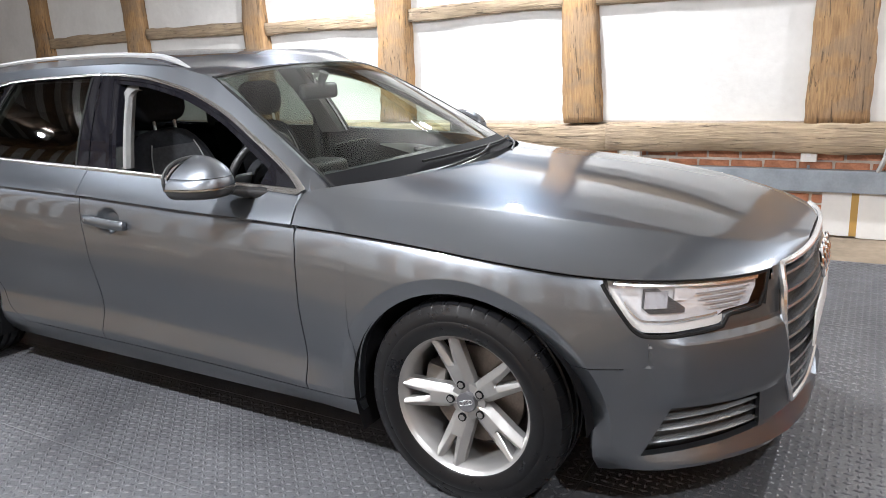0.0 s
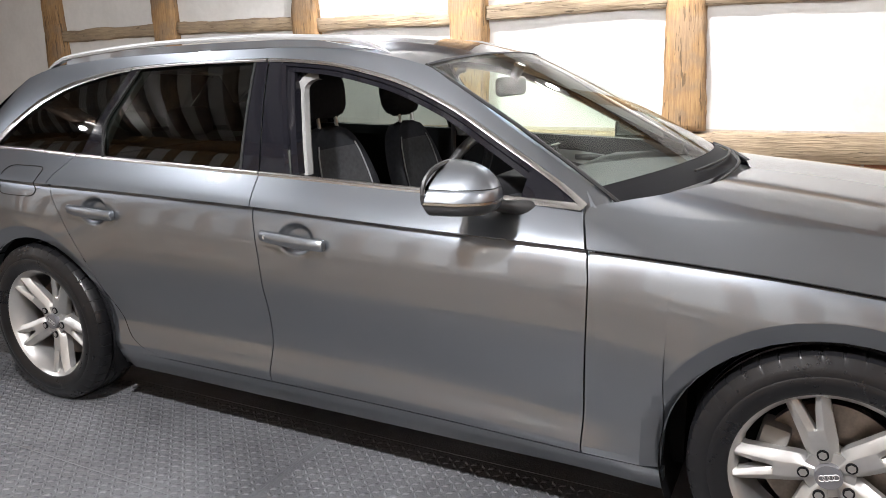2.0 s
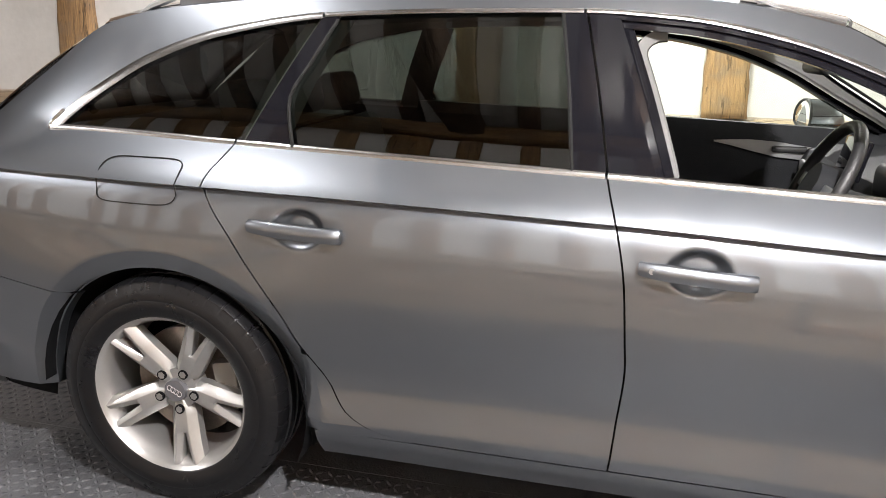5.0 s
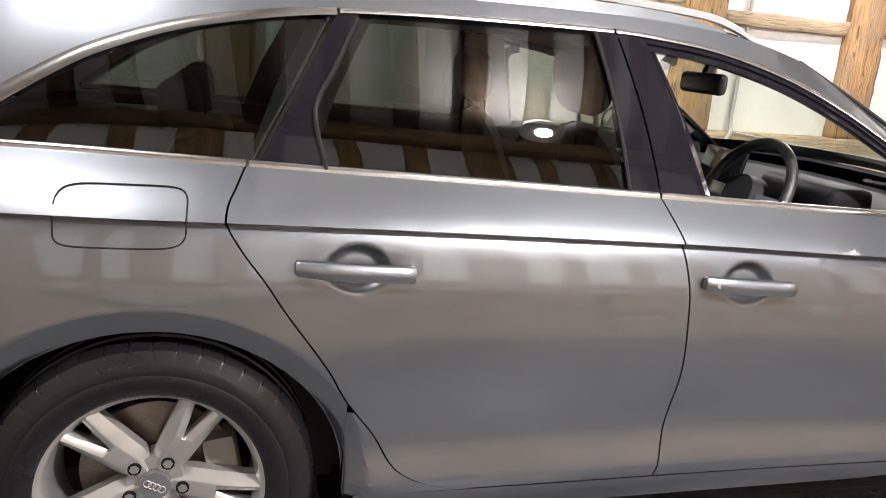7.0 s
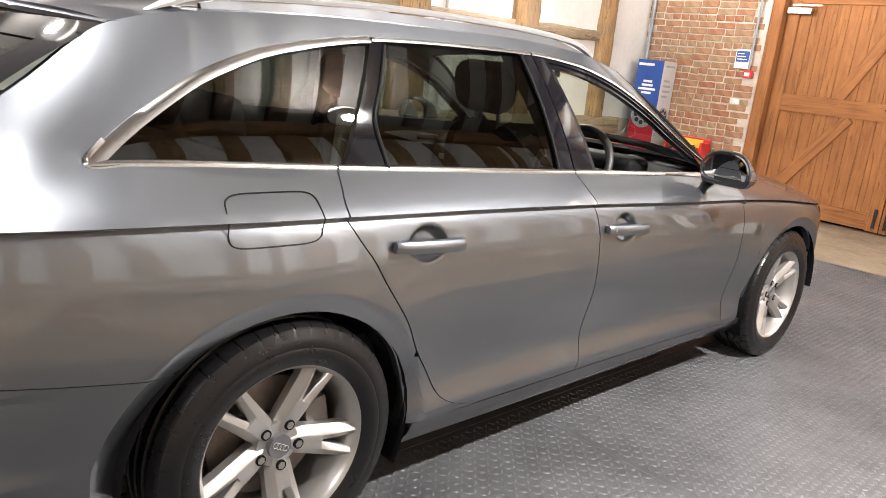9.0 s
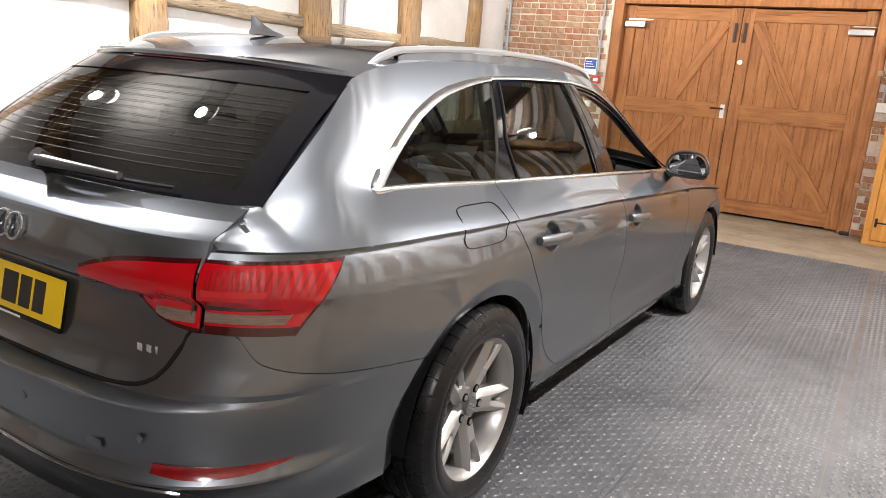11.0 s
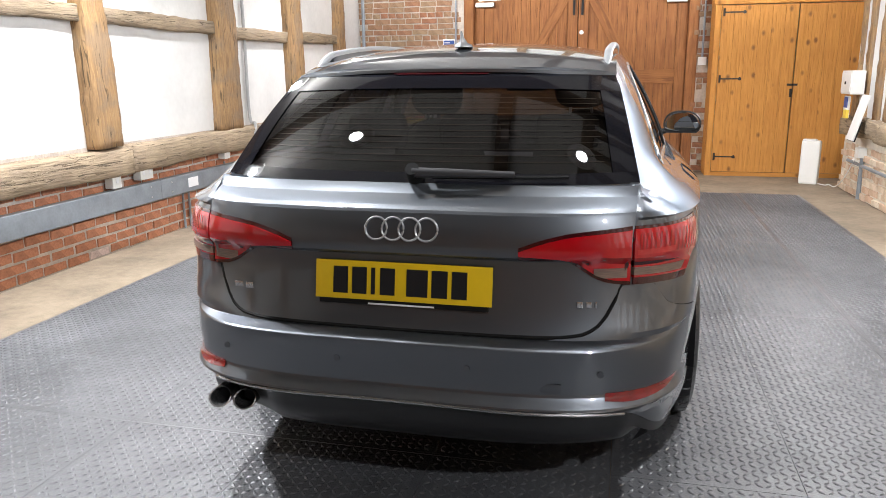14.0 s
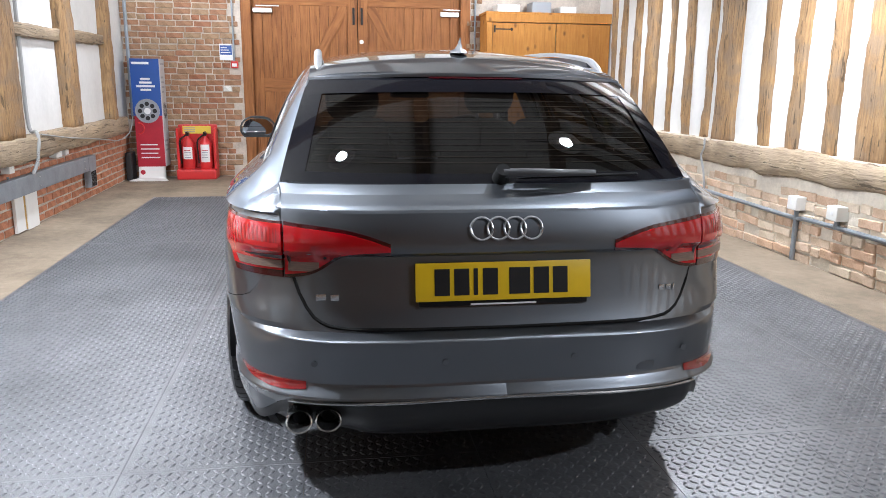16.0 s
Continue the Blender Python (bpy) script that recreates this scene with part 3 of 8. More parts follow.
BLACK_PL = mat("black_plastic", (0.018, 0.018, 0.019), 0.5, var=0.2, scale=40)
# black of rubber seals, also of tubes that draw shaded panel gaps
SEAL_GAP_BLACK = mat("seal_and_gap_black", (0.010, 0.010, 0.010), 0.65, spec=0.15)
DARK = mat("dark_inner", (0.007, 0.007, 0.008), 0.8, spec=0.1)
GREY_PL = mat("grey_liner", (0.125, 0.125, 0.122), 0.7, var=0.08, scale=20)
TYRE = mat("tyre_rubber", (0.007, 0.007, 0.008), 0.34, var=0.3, scale=14, bump=0.03, bscale=120, rvar=0.12, spec=0.35)
ALLOY = mat("silver_alloy", (0.44, 0.435, 0.425), 0.36, 0.75, var=0.08, scale=10)
DISC = mat("brake_disc", (0.28, 0.24, 0.21), 0.45, 0.9, var=0.35, scale=20)
FABRIC = mat("seat_fabric", (0.022, 0.023, 0.027), 0.9, spec=0.15, var=0.3, scale=60, bump=0.3, bscale=300)
DASH = mat("dash_soft_plastic", (0.017, 0.018, 0.020), 0.65, spec=0.12, var=0.15, scale=30, bump=0.15, bscale=250)
RED_LENS = mat("red_lens", (0.46, 0.003, 0.009), 0.10, coat=1.0, var=0.15, scale=5)
RED_DARK = mat("dark_red_lens", (0.045, 0.003, 0.005), 0.12, coat=1.0)
LAMP_GREY = mat("lamp_reflector", (0.30, 0.21, 0.17), 0.3, 0.3, var=0.5, scale=30, stretch=(1, 1, 14))
SHINY = mat("chrome_mirror", (0.9, 0.9, 0.9), 0.04, 1.0)
CHROME_SOFT = mat("soft_chrome", (0.80, 0.81, 0.82), 0.22, 0.9)
PLATE_Y = mat("yellow_plate", (0.80, 0.52, 0.01), 0.35, var=0.06, scale=8)
PLATE_W = mat("white_plate", (0.8, 0.8, 0.78), 0.35)
INK = mat("black_print", (0.01, 0.01, 0.012), 0.4)


def glass(name, tint, rough=0.0):
    m = bpy.data.materials.new(name)
    m.use_nodes = True
    nt = m.node_tree
    nt.nodes.remove(nt.nodes["Principled BSDF"])
    N, L = nt.nodes.new, nt.links.new
    tr = N("ShaderNodeBsdfTransparent")
    tr.inputs[0].default_value = (*tint, 1)
    gl = N("ShaderNodeBsdfGlossy")
    gl.inputs["Roughness"].default_value = 0.01
    lw = N("ShaderNodeLayerWeight")
    lw.inputs[0].default_value = 0.5
    pw = N("ShaderNodeMath")
    pw.operation = "POWER"
    pw.inputs[1].default_value = 5.0
    L(lw.outputs["Facing"], pw.inputs[0])
    fr = N("ShaderNodeMath")
    fr.operation = "MULTIPLY_ADD"
    fr.inputs[1].default_value, fr.inputs[2].default_value = 0.92, 0.065
    L(pw.outputs[0], fr.inputs[0])
    mx = N("ShaderNodeMixShader")
    L(fr.outputs[0], mx.inputs[0]), L(tr.outputs[0], mx.inputs[1]), L(gl.outputs[0], mx.inputs[2])
    L(mx.outputs[0], nt.nodes["Material Output"].inputs[0])
    MATS[name] = m
    return m


GLASS = glass("clear_car_glass", (0.80, 0.88, 0.80))
CLEAR = glass("clear_plastic", (0.96, 0.96, 0.96))
PRIVACY = glass("privacy_glass", (0.15, 0.17, 0.155))
REAR_TINT = glass("rear_tinted_glass", (0.11, 0.106, 0.12))

car = empty_thing("estate_car", "dark grey metallic estate car parked on rubber matting, driver's window open", "car")


def cpart(name, bm, material, label="", parent=None, smooth=True, angle=38):
    ob = part(name, bm, material, parent or car, label)
    if smooth:
        sharpen(ob, angle)
    return ob


def both(fn):
    """Run a builder for the right (+1) and the left (-1) side."""
    return [fn(s) for s in (1, -1)]


GAP = 0.0022
# door seams: y as a function of height
seam_c = curve((0.280, -0.68), (0.287, -0.745), (0.31, -0.836), (0.353, -0.910), (0.43, -0.957), (0.532, -1.030), (0.59, -1.060), (0.74, -1.165), (0.785, -1.194), (0.86, -1.25), (0.905, -1.273), (0.93, -1.270), (0.96, -1.255), (1.0, -1.236))
seam_b = curve((0.28, -0.254), (0.385, -0.245), (0.55, -0.234), (0.62, -0.240), (0.755, -0.253), (0.882, -0.280), (0.94, -0.298), (0.98, -0.310))
seam_a = curve((0.26, 0.812), (0.45, 0.816), (0.62, 0.823), (0.735, 0.824), (0.842, 0.812), (0.90, 0.790), (0.93, 0.778))
quarter_bot = curve((-2.24, 0.728), (-2.225, 0.69), (-2.21, 0.668), (-2.15, 0.645), (-2.0, 0.618), (-1.72, 0.585))
ARCHES = {1: (1.41, 0.388, 0.364), -1: (-1.411, 0.389, 0.366)}


def arch_z(y, base):
    for yc, a, b in ARCHES.values():
        t = (y - yc) / a
        if abs(t) < 1:
            return max(base, 0.318 + b * math.sqrt(1 - t * t))
    return base


def arch_band(y, lo):
    """Heights of the arch lip and of the crease above it, over the place y."""
    out = [lo]
    for yc, a, b in ARCHES.values():
        for k in (1.045, 1.09, 1.132, 1.138):
            t = (y - yc) / (a * k)
            if abs(t) < 1:
                out.append(max(out[-1], 0.318 + b * k * math.sqrt(1 - t * t)))
    return out + [out[-1]] * (5 - len(out))


def flare(y, z):
    """The body swells round the wheel arches and turns in at their lips."""
    out = 0.0
    for yc, a, b in ARCHES.values():
        r = math.hypot((y - yc) / a, max(0.0, z - 0.318) / b)
        if r < 1.7:
            low = 1.0 if z > 0.30 else max(0.0, (z - 0.22) / 0.08)
            t = max(0.0, min(1.0, (1.135 - r) / 0.135))
            out += low * (0.010 * max(0.0, (1.6 - r) / 0.6) ** 1.5 - 0.026 * t)
    return out


HANDLES = {"rear": (-1.016, 0.818), "front": (-0.100, 0.793)}


def dish(y, z):
    """The finger recess behind each handle."""
    for yc, zc in HANDLES.values():
        r2 = ((y - yc) / 0.064) ** 2 + ((z - zc) / 0.046) ** 2
        if r2 < 1.25:
            t = min(1.0, (1.118 - math.sqrt(r2)) / 0.5)
            return -0.026 * t * t * (3 - 2 * t)
    return 0.0


def door_bm(ya, yb, zbot, s, hc):
    """A door skin between two seams, finer round the handle at hc."""
    yh, zh = hc
    rows0 = [0, 0.04, 0.10, 0.18, 0.235, 0.263, 0.29, 0.38, 0.50, 0.64, 0.78, 0.90]
    uh = (yh - ya(zh)) / (yb(zh) - ya(zh))
    du = 0.075 / (yb(zh) - ya(zh))
    us = sorted(set([round(v, 5) for v in lin(0, max(0.01, uh - du), 8) + lin(uh - du, uh + du, 27) + lin(uh + du, 1, 12)]))
    P = []
    for u in us:
        col = []
        k = 0
        while True:
            y = 0.5 * (ya(0.6) + yb(0.6))
            for _ in range(4):
                zb0, zk, zs, zb = zbot(y), z_kink(y), z_sh(y), z_belt(y)
                zs_l = ([zb0 + (zk - zb0) * r for r in rows0] + [zk] + lin(zk, zh - 0.055, 11)[1:] + lin(zh - 0.055, zs - SH_H, 22)[1:] + [zs] + lin(zs, zb - 0.004, 8)[1:])
                z = zs_l[k]
                y0, y1 = ya(z) + GAP, yb(z) - GAP
                y = y0 + (y1 - y0) * u
            col.append((s * (side_x(y, z) + flare(y, z) + dish(y, z)), y, z))
            k += 1
            if k >= len(zs_l):
                break
        P.append(col)
    return grid_bm(P, flange=(-s * 0.03, 0, 0))


def cut_x(z):
    """Half width at which the tailgate is cut from the body."""
    return 0.634 if z < 0.90 else 0.634 + 0.007 * min(1.0, (z - 0.90) / 0.09)


door_foot = curve((-1.3, 0.286), (-0.25, 0.287), (0.25, 0.284), (0.83, 0.268))


def build_doors(s):
    zbot = door_foot
    fd = cpart("front_door", door_bm(seam_b, seam_a, zbot, s, HANDLES["front"]), PAINT, angle=17)
    rd = cpart("rear_door", door_bm(seam_c, seam_b, zbot, s, HANDLES["rear"]), PAINT, angle=17)
    for ob, (yc, zc) in ((fd, HANDLES["front"]), (rd, HANDLES["rear"])):
        vs = ob.data.vertices
        for e in ob.data.edges:
            m = (vs[e.vertices[0]].co + vs[e.vertices[1]].co) / 2
            if ((m.y - yc) / 0.064) ** 2 + ((m.z - zc) / 0.046) ** 2 < 1.6:
                e.use_edge_sharp = False
    return fd, rd


doors = both(build_doors)


lamp_bot = curve((1.818, 0.748), (1.87, 0.672), (1.912, 0.615), (1.935, 0.603), (1.986, 0.600), (2.05, 0.606), (2.106, 0.614), (2.114, 0.640), (2.122, 0.645), (2.186, 0.652), (2.192, 0.715))


def build_sides(s):
    # front fender
    def ftop(y):
        return z_sh(y) - 0.0095 if y < 1.822 else lamp_bot(y) - 0.004

    def fbot(y):
        if y > 1.70:
            return max(arch_z(y, 0.0), 0.513 + 0.012 * max(0.0, (y - 1.925) / 0.017) ** 2)
        return arch_z(y, 0.205)
    P = []
    lo_cols = lin(0.0, 1.0, 9)
    # the strip behind the arch follows the door seam
    ya, yw = seam_a, 1.41 - 0.388
    for u in lo_cols:
        col = []
        for k in range(24):
            f = k / 23
            y = 0.9
            for _ in range(3):
                lo, hi = 0.268 if u < 1 else 0.268, ftop(y)
                z = lo + (hi - lo) * f
                y0 = ya(min(z, 0.842)) + GAP
                y = y0 + (yw - y0) * u
            col.append((s * (side_x(y, z) + flare(y, z)), y, z))
        P.append(col)
    for y in [1.41 - 0.388 * math.cos(math.pi * i / 24) for i in range(1, 24)] + lin(1.795, 1.915, 10) + [1.922, 1.930, 1.936, 1.942]:
        lo, hi = fbot(y), ftop(y)
        col = []
        b = [min(z, hi - 0.01) for z in arch_band(y, lo)]
        for z in b + [b[-1] + (hi - b[-1]) * f / 19 for f in range(1, 20)]:
            col.append((s * (side_x(y, z) + flare(y, z)), y, z))
        P.append(col)
    # black tube draws the shade in the gap between bonnet and fender
    cpart("bonnet_gap_line", tube([(s * (side_x(y, z_sh(y)) - 0.014), y, z_sh(y) - 0.0045) for y in lin(0.835, 2.19, 50)], 0.0055, 6), SEAL_GAP_BLACK)
    cpart("front_fender", grid_bm(P, (-s * 0.03, 0, 0)), PAINT, angle=15)
    # rear quarter, from the rear door to the bumper and lamp
    ARC_Y = -1.41

    def qtop(y):
        return z_belt(y) - 0.003 if y > -1.812 else z_belt(y)

    def qbot(y):
        if y < -1.70:
            return max(arch_z(y, 0.0), quarter_bot(y))
        return arch_z(y, 0.205)
    yw = ARC_Y + 0.389
    P = []
    for k in range(14):
        z = 0.2845 + 0.21 * k / 13
        y1 = seam_c(z) - GAP
        P.append([(s * (side_x(y, z) + flare(y, z)), y, z) for y in lin(y1, min(y1 - 0.001, yw), 7)])
    strip = P
    P = []
    ys = [yw - 0.0005] + [ARC_Y + 0.389 * math.cos(math.pi * i / 26) for i in range(1, 26)] + lin(-1.83, -2.11, 12) + lin(-2.12, -2.30, 25)
    ys = sorted(ys + [-1.8115, -1.8125, -1.825], reverse=True)
    for y in ys:
        lo = qbot(y)
        hi, zs = qtop(y), z_sh(y)
        col = []
        b = arch_band(y, lo)
        lv = b + [b[-1] + (zs - SH_H - b[-1]) * f / 22 for f in range(1, 23)] + [zs] + lin(zs, hi, 8)[1:]
        for z in lv:
            y1 = y
            lim = seam_c(max(0.2845, z)) - GAP
            y1 = min(y, lim)
            cx = cut_x(z) + 0.004
            yc = rear_y(cx, z)
            if y1 <= yc:
                col.append((s * cx, yc, z))
            else:
                col.append((s * (side_x(y1, z) + flare(y1, z)), y1, z))
        P.append(col)
    # roof side above the windows, running down into the rear pillar
    U = []
    for y in [0.875, 0.86] + lin(0.845, 0.30, 22) + lin(0.25, -1.5, 36) + lin(-1.54, -1.811, 12) + [y for y in ys if y < -1.812]:
        lo = z_dlo(y) if y > -1.812 else z_belt(y)
        if y > 0.785:
            lo = z_belt(y) - 0.02
        hi = max(lo + 0.0005, z_edge(max(y, -2.125)))
        col = []
        for z in lin(lo, hi, 14):
            if y > -1.812:
                x = upper_x(y, z)
                if y > 0.76:
                    # the foot of the pillar dips under the bonnet
                    u = min(1.0, x / side_x(y, z_sh(y) + 0.001))
                    if y > hood_yr(u) - 0.004:
                        z = min(z, hood_z(u, y) - 0.004 - 0.25 * max(0.0, x - 0.75))
                col.append((s * x, y, z))
                continue
            cx = cut_x(z) + 0.004
            yc = rear_y(cx, z)
            col.append((s * cx, yc, z) if y <= yc else (s * (side_x(y, z) + flare(y, z)), y, z))
        U.append(col)
    bm = fold_rim(join_bm(grid_bm(P), grid_bm(U)), (-s * 0.025, 0, 0))
    cpart("rear_quarter", join_bm(bm, grid_bm(strip)), PAINT, angle=15)
    # sill
    P = []
    for y in lin(-0.995, 1.03, 30):
        P.append([(s * (side_x(y, z)), y, z) for z in (0.185, 0.192, 0.205, 0.22, 0.24, 0.255, door_foot(y) - 0.004)])
    cpart("sill", grid_bm(P, (-s * 0.03, 0, 0)), PAINT)


both(build_sides)


# roof skin with its rear spoiler lip
P = []
zc_roof = curve((-1.86, 1.314), (-1.7, 1.352), (-1.5, 1.385), (-1.0, 1.421), (-0.5, 1.430), (-0.1, 1.412), (0.275, 1.345))
for i in range(40):
    f = i / 39
    row = []
    for j in range(29):
        u = -1 + 2 * j / 28
        y = (-1.712 - 0.146 * (1 - abs(u) ** 3)) * (1 - f) + (0.19 + 0.085 * (1 - u * u)) * f
        ye = -1.712 * (1 - f) + 0.19 * f
        z = z_edge(ye) + (zc_roof(y) - z_edge(ye)) * (1 - abs(u) ** 2.3)
        row.append((u * x_edge(ye), y, z))
    P.append(row)
cpart("roof", orient(grid_bm(P, (0, 0, -0.02)), (0, -0.8, 0)), PAINT)

# bonnet
P = []
for i in range(34):
    f = i / 33
    row = []
    ac = 0.75
    for _ in range(4):
        yr = hood_yr(ac)
        ac = hood_crease(yr + (2.262 - yr) * (1 - (1 - f) ** 1.25))
    half = lin(0.0, ac - 0.05, 16) + [ac - 0.025, ac - 0.006, ac, ac + 0.006, ac + 0.025] + lin(ac + 0.05, 0.955, 7) + [0.97, 0.985, 1]
    for u in [-v for v in half[:0:-1]] + half:
        yr = hood_yr(abs(u))
        y = yr + (2.262 - yr) * (1 - (1 - f) ** 1.25)
        zs = z_sh(y)
        xe = side_x(y, zs + 0.001)
        row.append((u * xe, y, hood_z(u, y)))
    # the skin is folded under along its sides
    a, b = Vector(row[0]), Vector(row[-1])
    row = [a + Vector((0.014, 0, -0.006)), a + Vector((0.004, 0, -0.003))] + row + [b + Vector((-0.004, 0, -0.003)), b + Vector((-0.014, 0, -0.006))]
    P.append(row)
P = [[Vector(p) + Vector((0, 0.006, -0.016)) for p in P[0]]] + P + [[Vector(p) + Vector((0, -0.006, -0.016)) for p in P[-1]]]
cpart("bonnet", orient(grid_bm(P), (0, 1.5, 0)), PAINT)


def screen_pt(u, v):
    """The windscreen: u across, v from its base to the roof."""
    b = Vector((u * 0.690, 0.85 + 0.215 * (1 - u * u), 0.926 + 0.032 * (1 - u * u)))
    t = Vector((u * 0.548, 0.19 + 0.085 * (1 - u * u), 1.306 + 0.039 * (1 - abs(u) ** 2.3)))
    p = b.lerp(t, v)
    p.y += 0.018 * v * (1 - v) * 2
    p.z += 0.018 * v * (1 - v) * 2
    return p


def rear_glass_pt(u, v):
    b = Vector((u * 0.642, -2.124 - 0.112 * (1 - abs(u) ** 3.2), 0.990 - 0.004 * (1 - u * u)))
    t = Vector((u * 0.560, -1.716 - 0.132 * (1 - abs(u) ** 3), 1.286 + 0.018 * (1 - abs(u) ** 2.6)))
    p = b.lerp(t, v)
    p.y -= 0.028 * 4 * v * (1 - v) * 0.5
    p.z += 0.022 * 4 * v * (1 - v) * 0.5
    return p


def patch(fn, u0, u1, v0, v1, nu, nv, off=0.0):
    P = []
    for j in range(nv):
        row = []
        for i in range(nu):
            u, v = u0 + (u1 - u0) * i / (nu - 1), v0 + (v1 - v0) * j / (nv - 1)
            p = fn(u, v)
            if off:
                e = 0.01
                n = (fn(u + e, v) - fn(u - e, v)).cross(fn(u, v + e) - fn(u, v - e)).normalized()
                p = p + n * off
            row.append(p)
        P.append(row)
    return P


windscreen = cpart("windscreen", orient(grid_bm(patch(screen_pt, -0.985, 0.985, 0.0, 0.985, 25, 14)), (0, 0, 0.5)), GLASS, "clear windscreen glass")
windscreen.visible_shadow = False
bm = bmesh.new()
for s in (-1, 1):
    add_tube(bm, [screen_pt(s * 0.985, v) - Vector((0, 0, 0.002)) for v in lin(0, 1, 14)], 0.006, 6)
add_tube(bm, [screen_pt(u, 0.99) - Vector((0, 0, 0.002)) for u in lin(-0.98, 0.98, 25)], 0.004, 6)
cpart("screen_seal", bm, SEAL_GAP_BLACK, parent=windscreen)
cpart("screen_border", orient(grid_bm(patch(screen_pt, -0.985, 0.985, -0.01, 0.10, 25, 3, -0.003)), (0, 0, 0.5)), DARK, "black printed lower border", windscreen)
cpart("cowl", orient(grid_bm([[(u * 0.70, 0.84 + 0.215 * (1 - u * u) + d, 0.915 + 0.03 * (1 - u * u) - dz) for u in lin(-1, 1, 21)] for d, dz in ((-0.05, 0.008), (0.03, 0.026), (0.14, 0.045))]), (0, 1, 0)), BLACK_PL)

# side windows
def dlo_patch(yl, yr, zlo, zhi, s, off=0.0, nu=16, nv=12):
    """A patch of the cabin side between two slanting edges yl(z), yr(z)."""
    P = []
    for i in range(nu):
        u = i / (nu - 1)
        col = []
        for j in range(nv):
            v = j / (nv - 1)
            y = -0.7
            for _ in range(5):
                z = zlo(y) + (zhi(y) - zlo(y)) * v
                y = yl(z) + (yr(z) - yl(z)) * u
            col.append((s * (upper_x(y, z) + off), y, z))
        P.append(col)
    return grid_bm(P)


seam_b_up = curve((0.97, -0.305), (1.15, -0.340), (1.335, -0.385))
b_rear = curve((0.97, -0.385), (1.15, -0.408), (1.335, -0.442))
b_front = curve((0.97, -0.198), (1.15, -0.258), (1.335, -0.330))
c_line = curve((0.99, -1.222), (1.15, -1.138), (1.325, -1.047))
c_glass = curve((0.99, -1.075), (1.11, -1.100), (1.20, -1.058), (1.31, -1.005))
zb_in = lambda y: z_belt(y) + 0.008
zt_in = lambda y: z_dlo(y) - 0.010


def build_windows(s):
    rd, fd = doors[0 if s == 1 else 1][1], doors[0 if s == 1 else 1][0]
    g = cpart("window", dlo_patch(c_glass, b_rear, zb_in, zt_in, s, -0.008), PRIVACY, "dark tinted privacy glass", rd)
    cpart("pillar_cover", dlo_patch(b_rear, lambda z: seam_b_up(z) - 0.003, zb_in, zt_in, s, 0.0, 6, 8), BLACK_GLOSS, "gloss black door pillar", rd)
    cpart("pillar_cover", dlo_patch(lambda z: seam_b_up(z) + 0.003, b_front, zb_in, zt_in, s, 0.0, 6, 8), BLACK_GLOSS, "gloss black door pillar", fd)
    cpart("corner_cover", dlo_patch(lambda z: c_line(z) + 0.003, c_glass, zb_in, zt_in, s, 0.0, 6, 10), BLACK_GLOSS, "gloss black corner panel", rd)
    bm = bmesh.new()
    add_tube(bm, [(s * (upper_x(c_glass(z), z) + 0.003), c_glass(z), z) for z in lin(0.995, 1.305, 14)], 0.005, 6)
    cpart("window_seal", bm, SEAL_GAP_BLACK, parent=rd)
    bm = bmesh.new()
    add_tube(bm, [(s * (upper_x(b_rear(z), z) + 0.001), b_rear(z), z) for z in lin(0.98, 1.325, 8)], 0.005, 6)
    cpart("window_seal", bm, SEAL_GAP_BLACK, parent=rd)
    # fixed rear quarter glass
    P = []
    for i in range(20):
        u = i / 19
        col = []
        for j in range(10):
            v = j / 9
            y = -1.4
            for _ in range(6):
                z = zb_in(y) + max(0.001, zt_in(y) - zb_in(y)) * v
                y = -1.795 + (c_line(z) - 0.004 + 1.795) * u
            col.append((s * (upper_x(y, z) - 0.006), y, z))
        P.append(col)
    q = cpart("quarter_glass", grid_bm(P), PRIVACY, "dark tinted quarter glass")
    # bright strips round the windows: a band that follows the outline
    def band(pts, w0, w1, name, parent, mater=CHROME, out=0.004):
        P = []
        for i, (y, z, ny, nz) in enumerate(pts):
            f = i / (len(pts) - 1)
            row = []
            for k, (a, o) in enumerate(((0, -0.004), (0.0, out), (0.5, out + 0.003), (1.0, out), (1.0, -0.004))):
                yy, zz = y + ny * (a * (w1 + w0) - w0), z + nz * (a * (w1 + w0) - w0)
                row.append((s * (upper_x(yy, zz) + o), yy, zz))
            P.append(row)
        return cpart(name, grid_bm(P), mater, parent=parent, angle=60)
    bot = lambda ya, yb, n: [(y, z_belt(y) + 0.001, 0.0, 1.0) for y in lin(ya, yb, n)]
    band(bot(-1.809, -1.238, 14), 0.007, 0.007, "bright_strip", q)
    band(bot(-1.232, -0.312, 24), 0.007, 0.007, "bright_strip", rd)
    band(bot(-0.306, 0.775, 26), 0.007, 0.007, "bright_strip", fd)
    def topline(ya, yb, n):
        out = []
        for y in lin(ya, yb, n):
            e = 0.004
            dz = (z_dlo(y + e) - z_dlo(y - e)) / (2 * e)
            l = math.hypot(1, dz)
            out.append((y, z_dlo(y), dz / l, -1 / l))
        return out
    ts = topline(-1.811, -1.052, 38)
    P = []
    for i, (y, z, ny, nz) in enumerate(ts):
        w = 0.027 - 0.014 * i / 37
        P.append([(s * (upper_x(y + ny * a, z + nz * a) + o), y + ny * a, z + nz * a) for a, o in ((-0.003, -0.004), (-0.003, 0.004), (w * 0.5, 0.006), (w, 0.004), (w, -0.004))])
    cpart("bright_strip", grid_bm(P), CHROME, parent=q, angle=60)
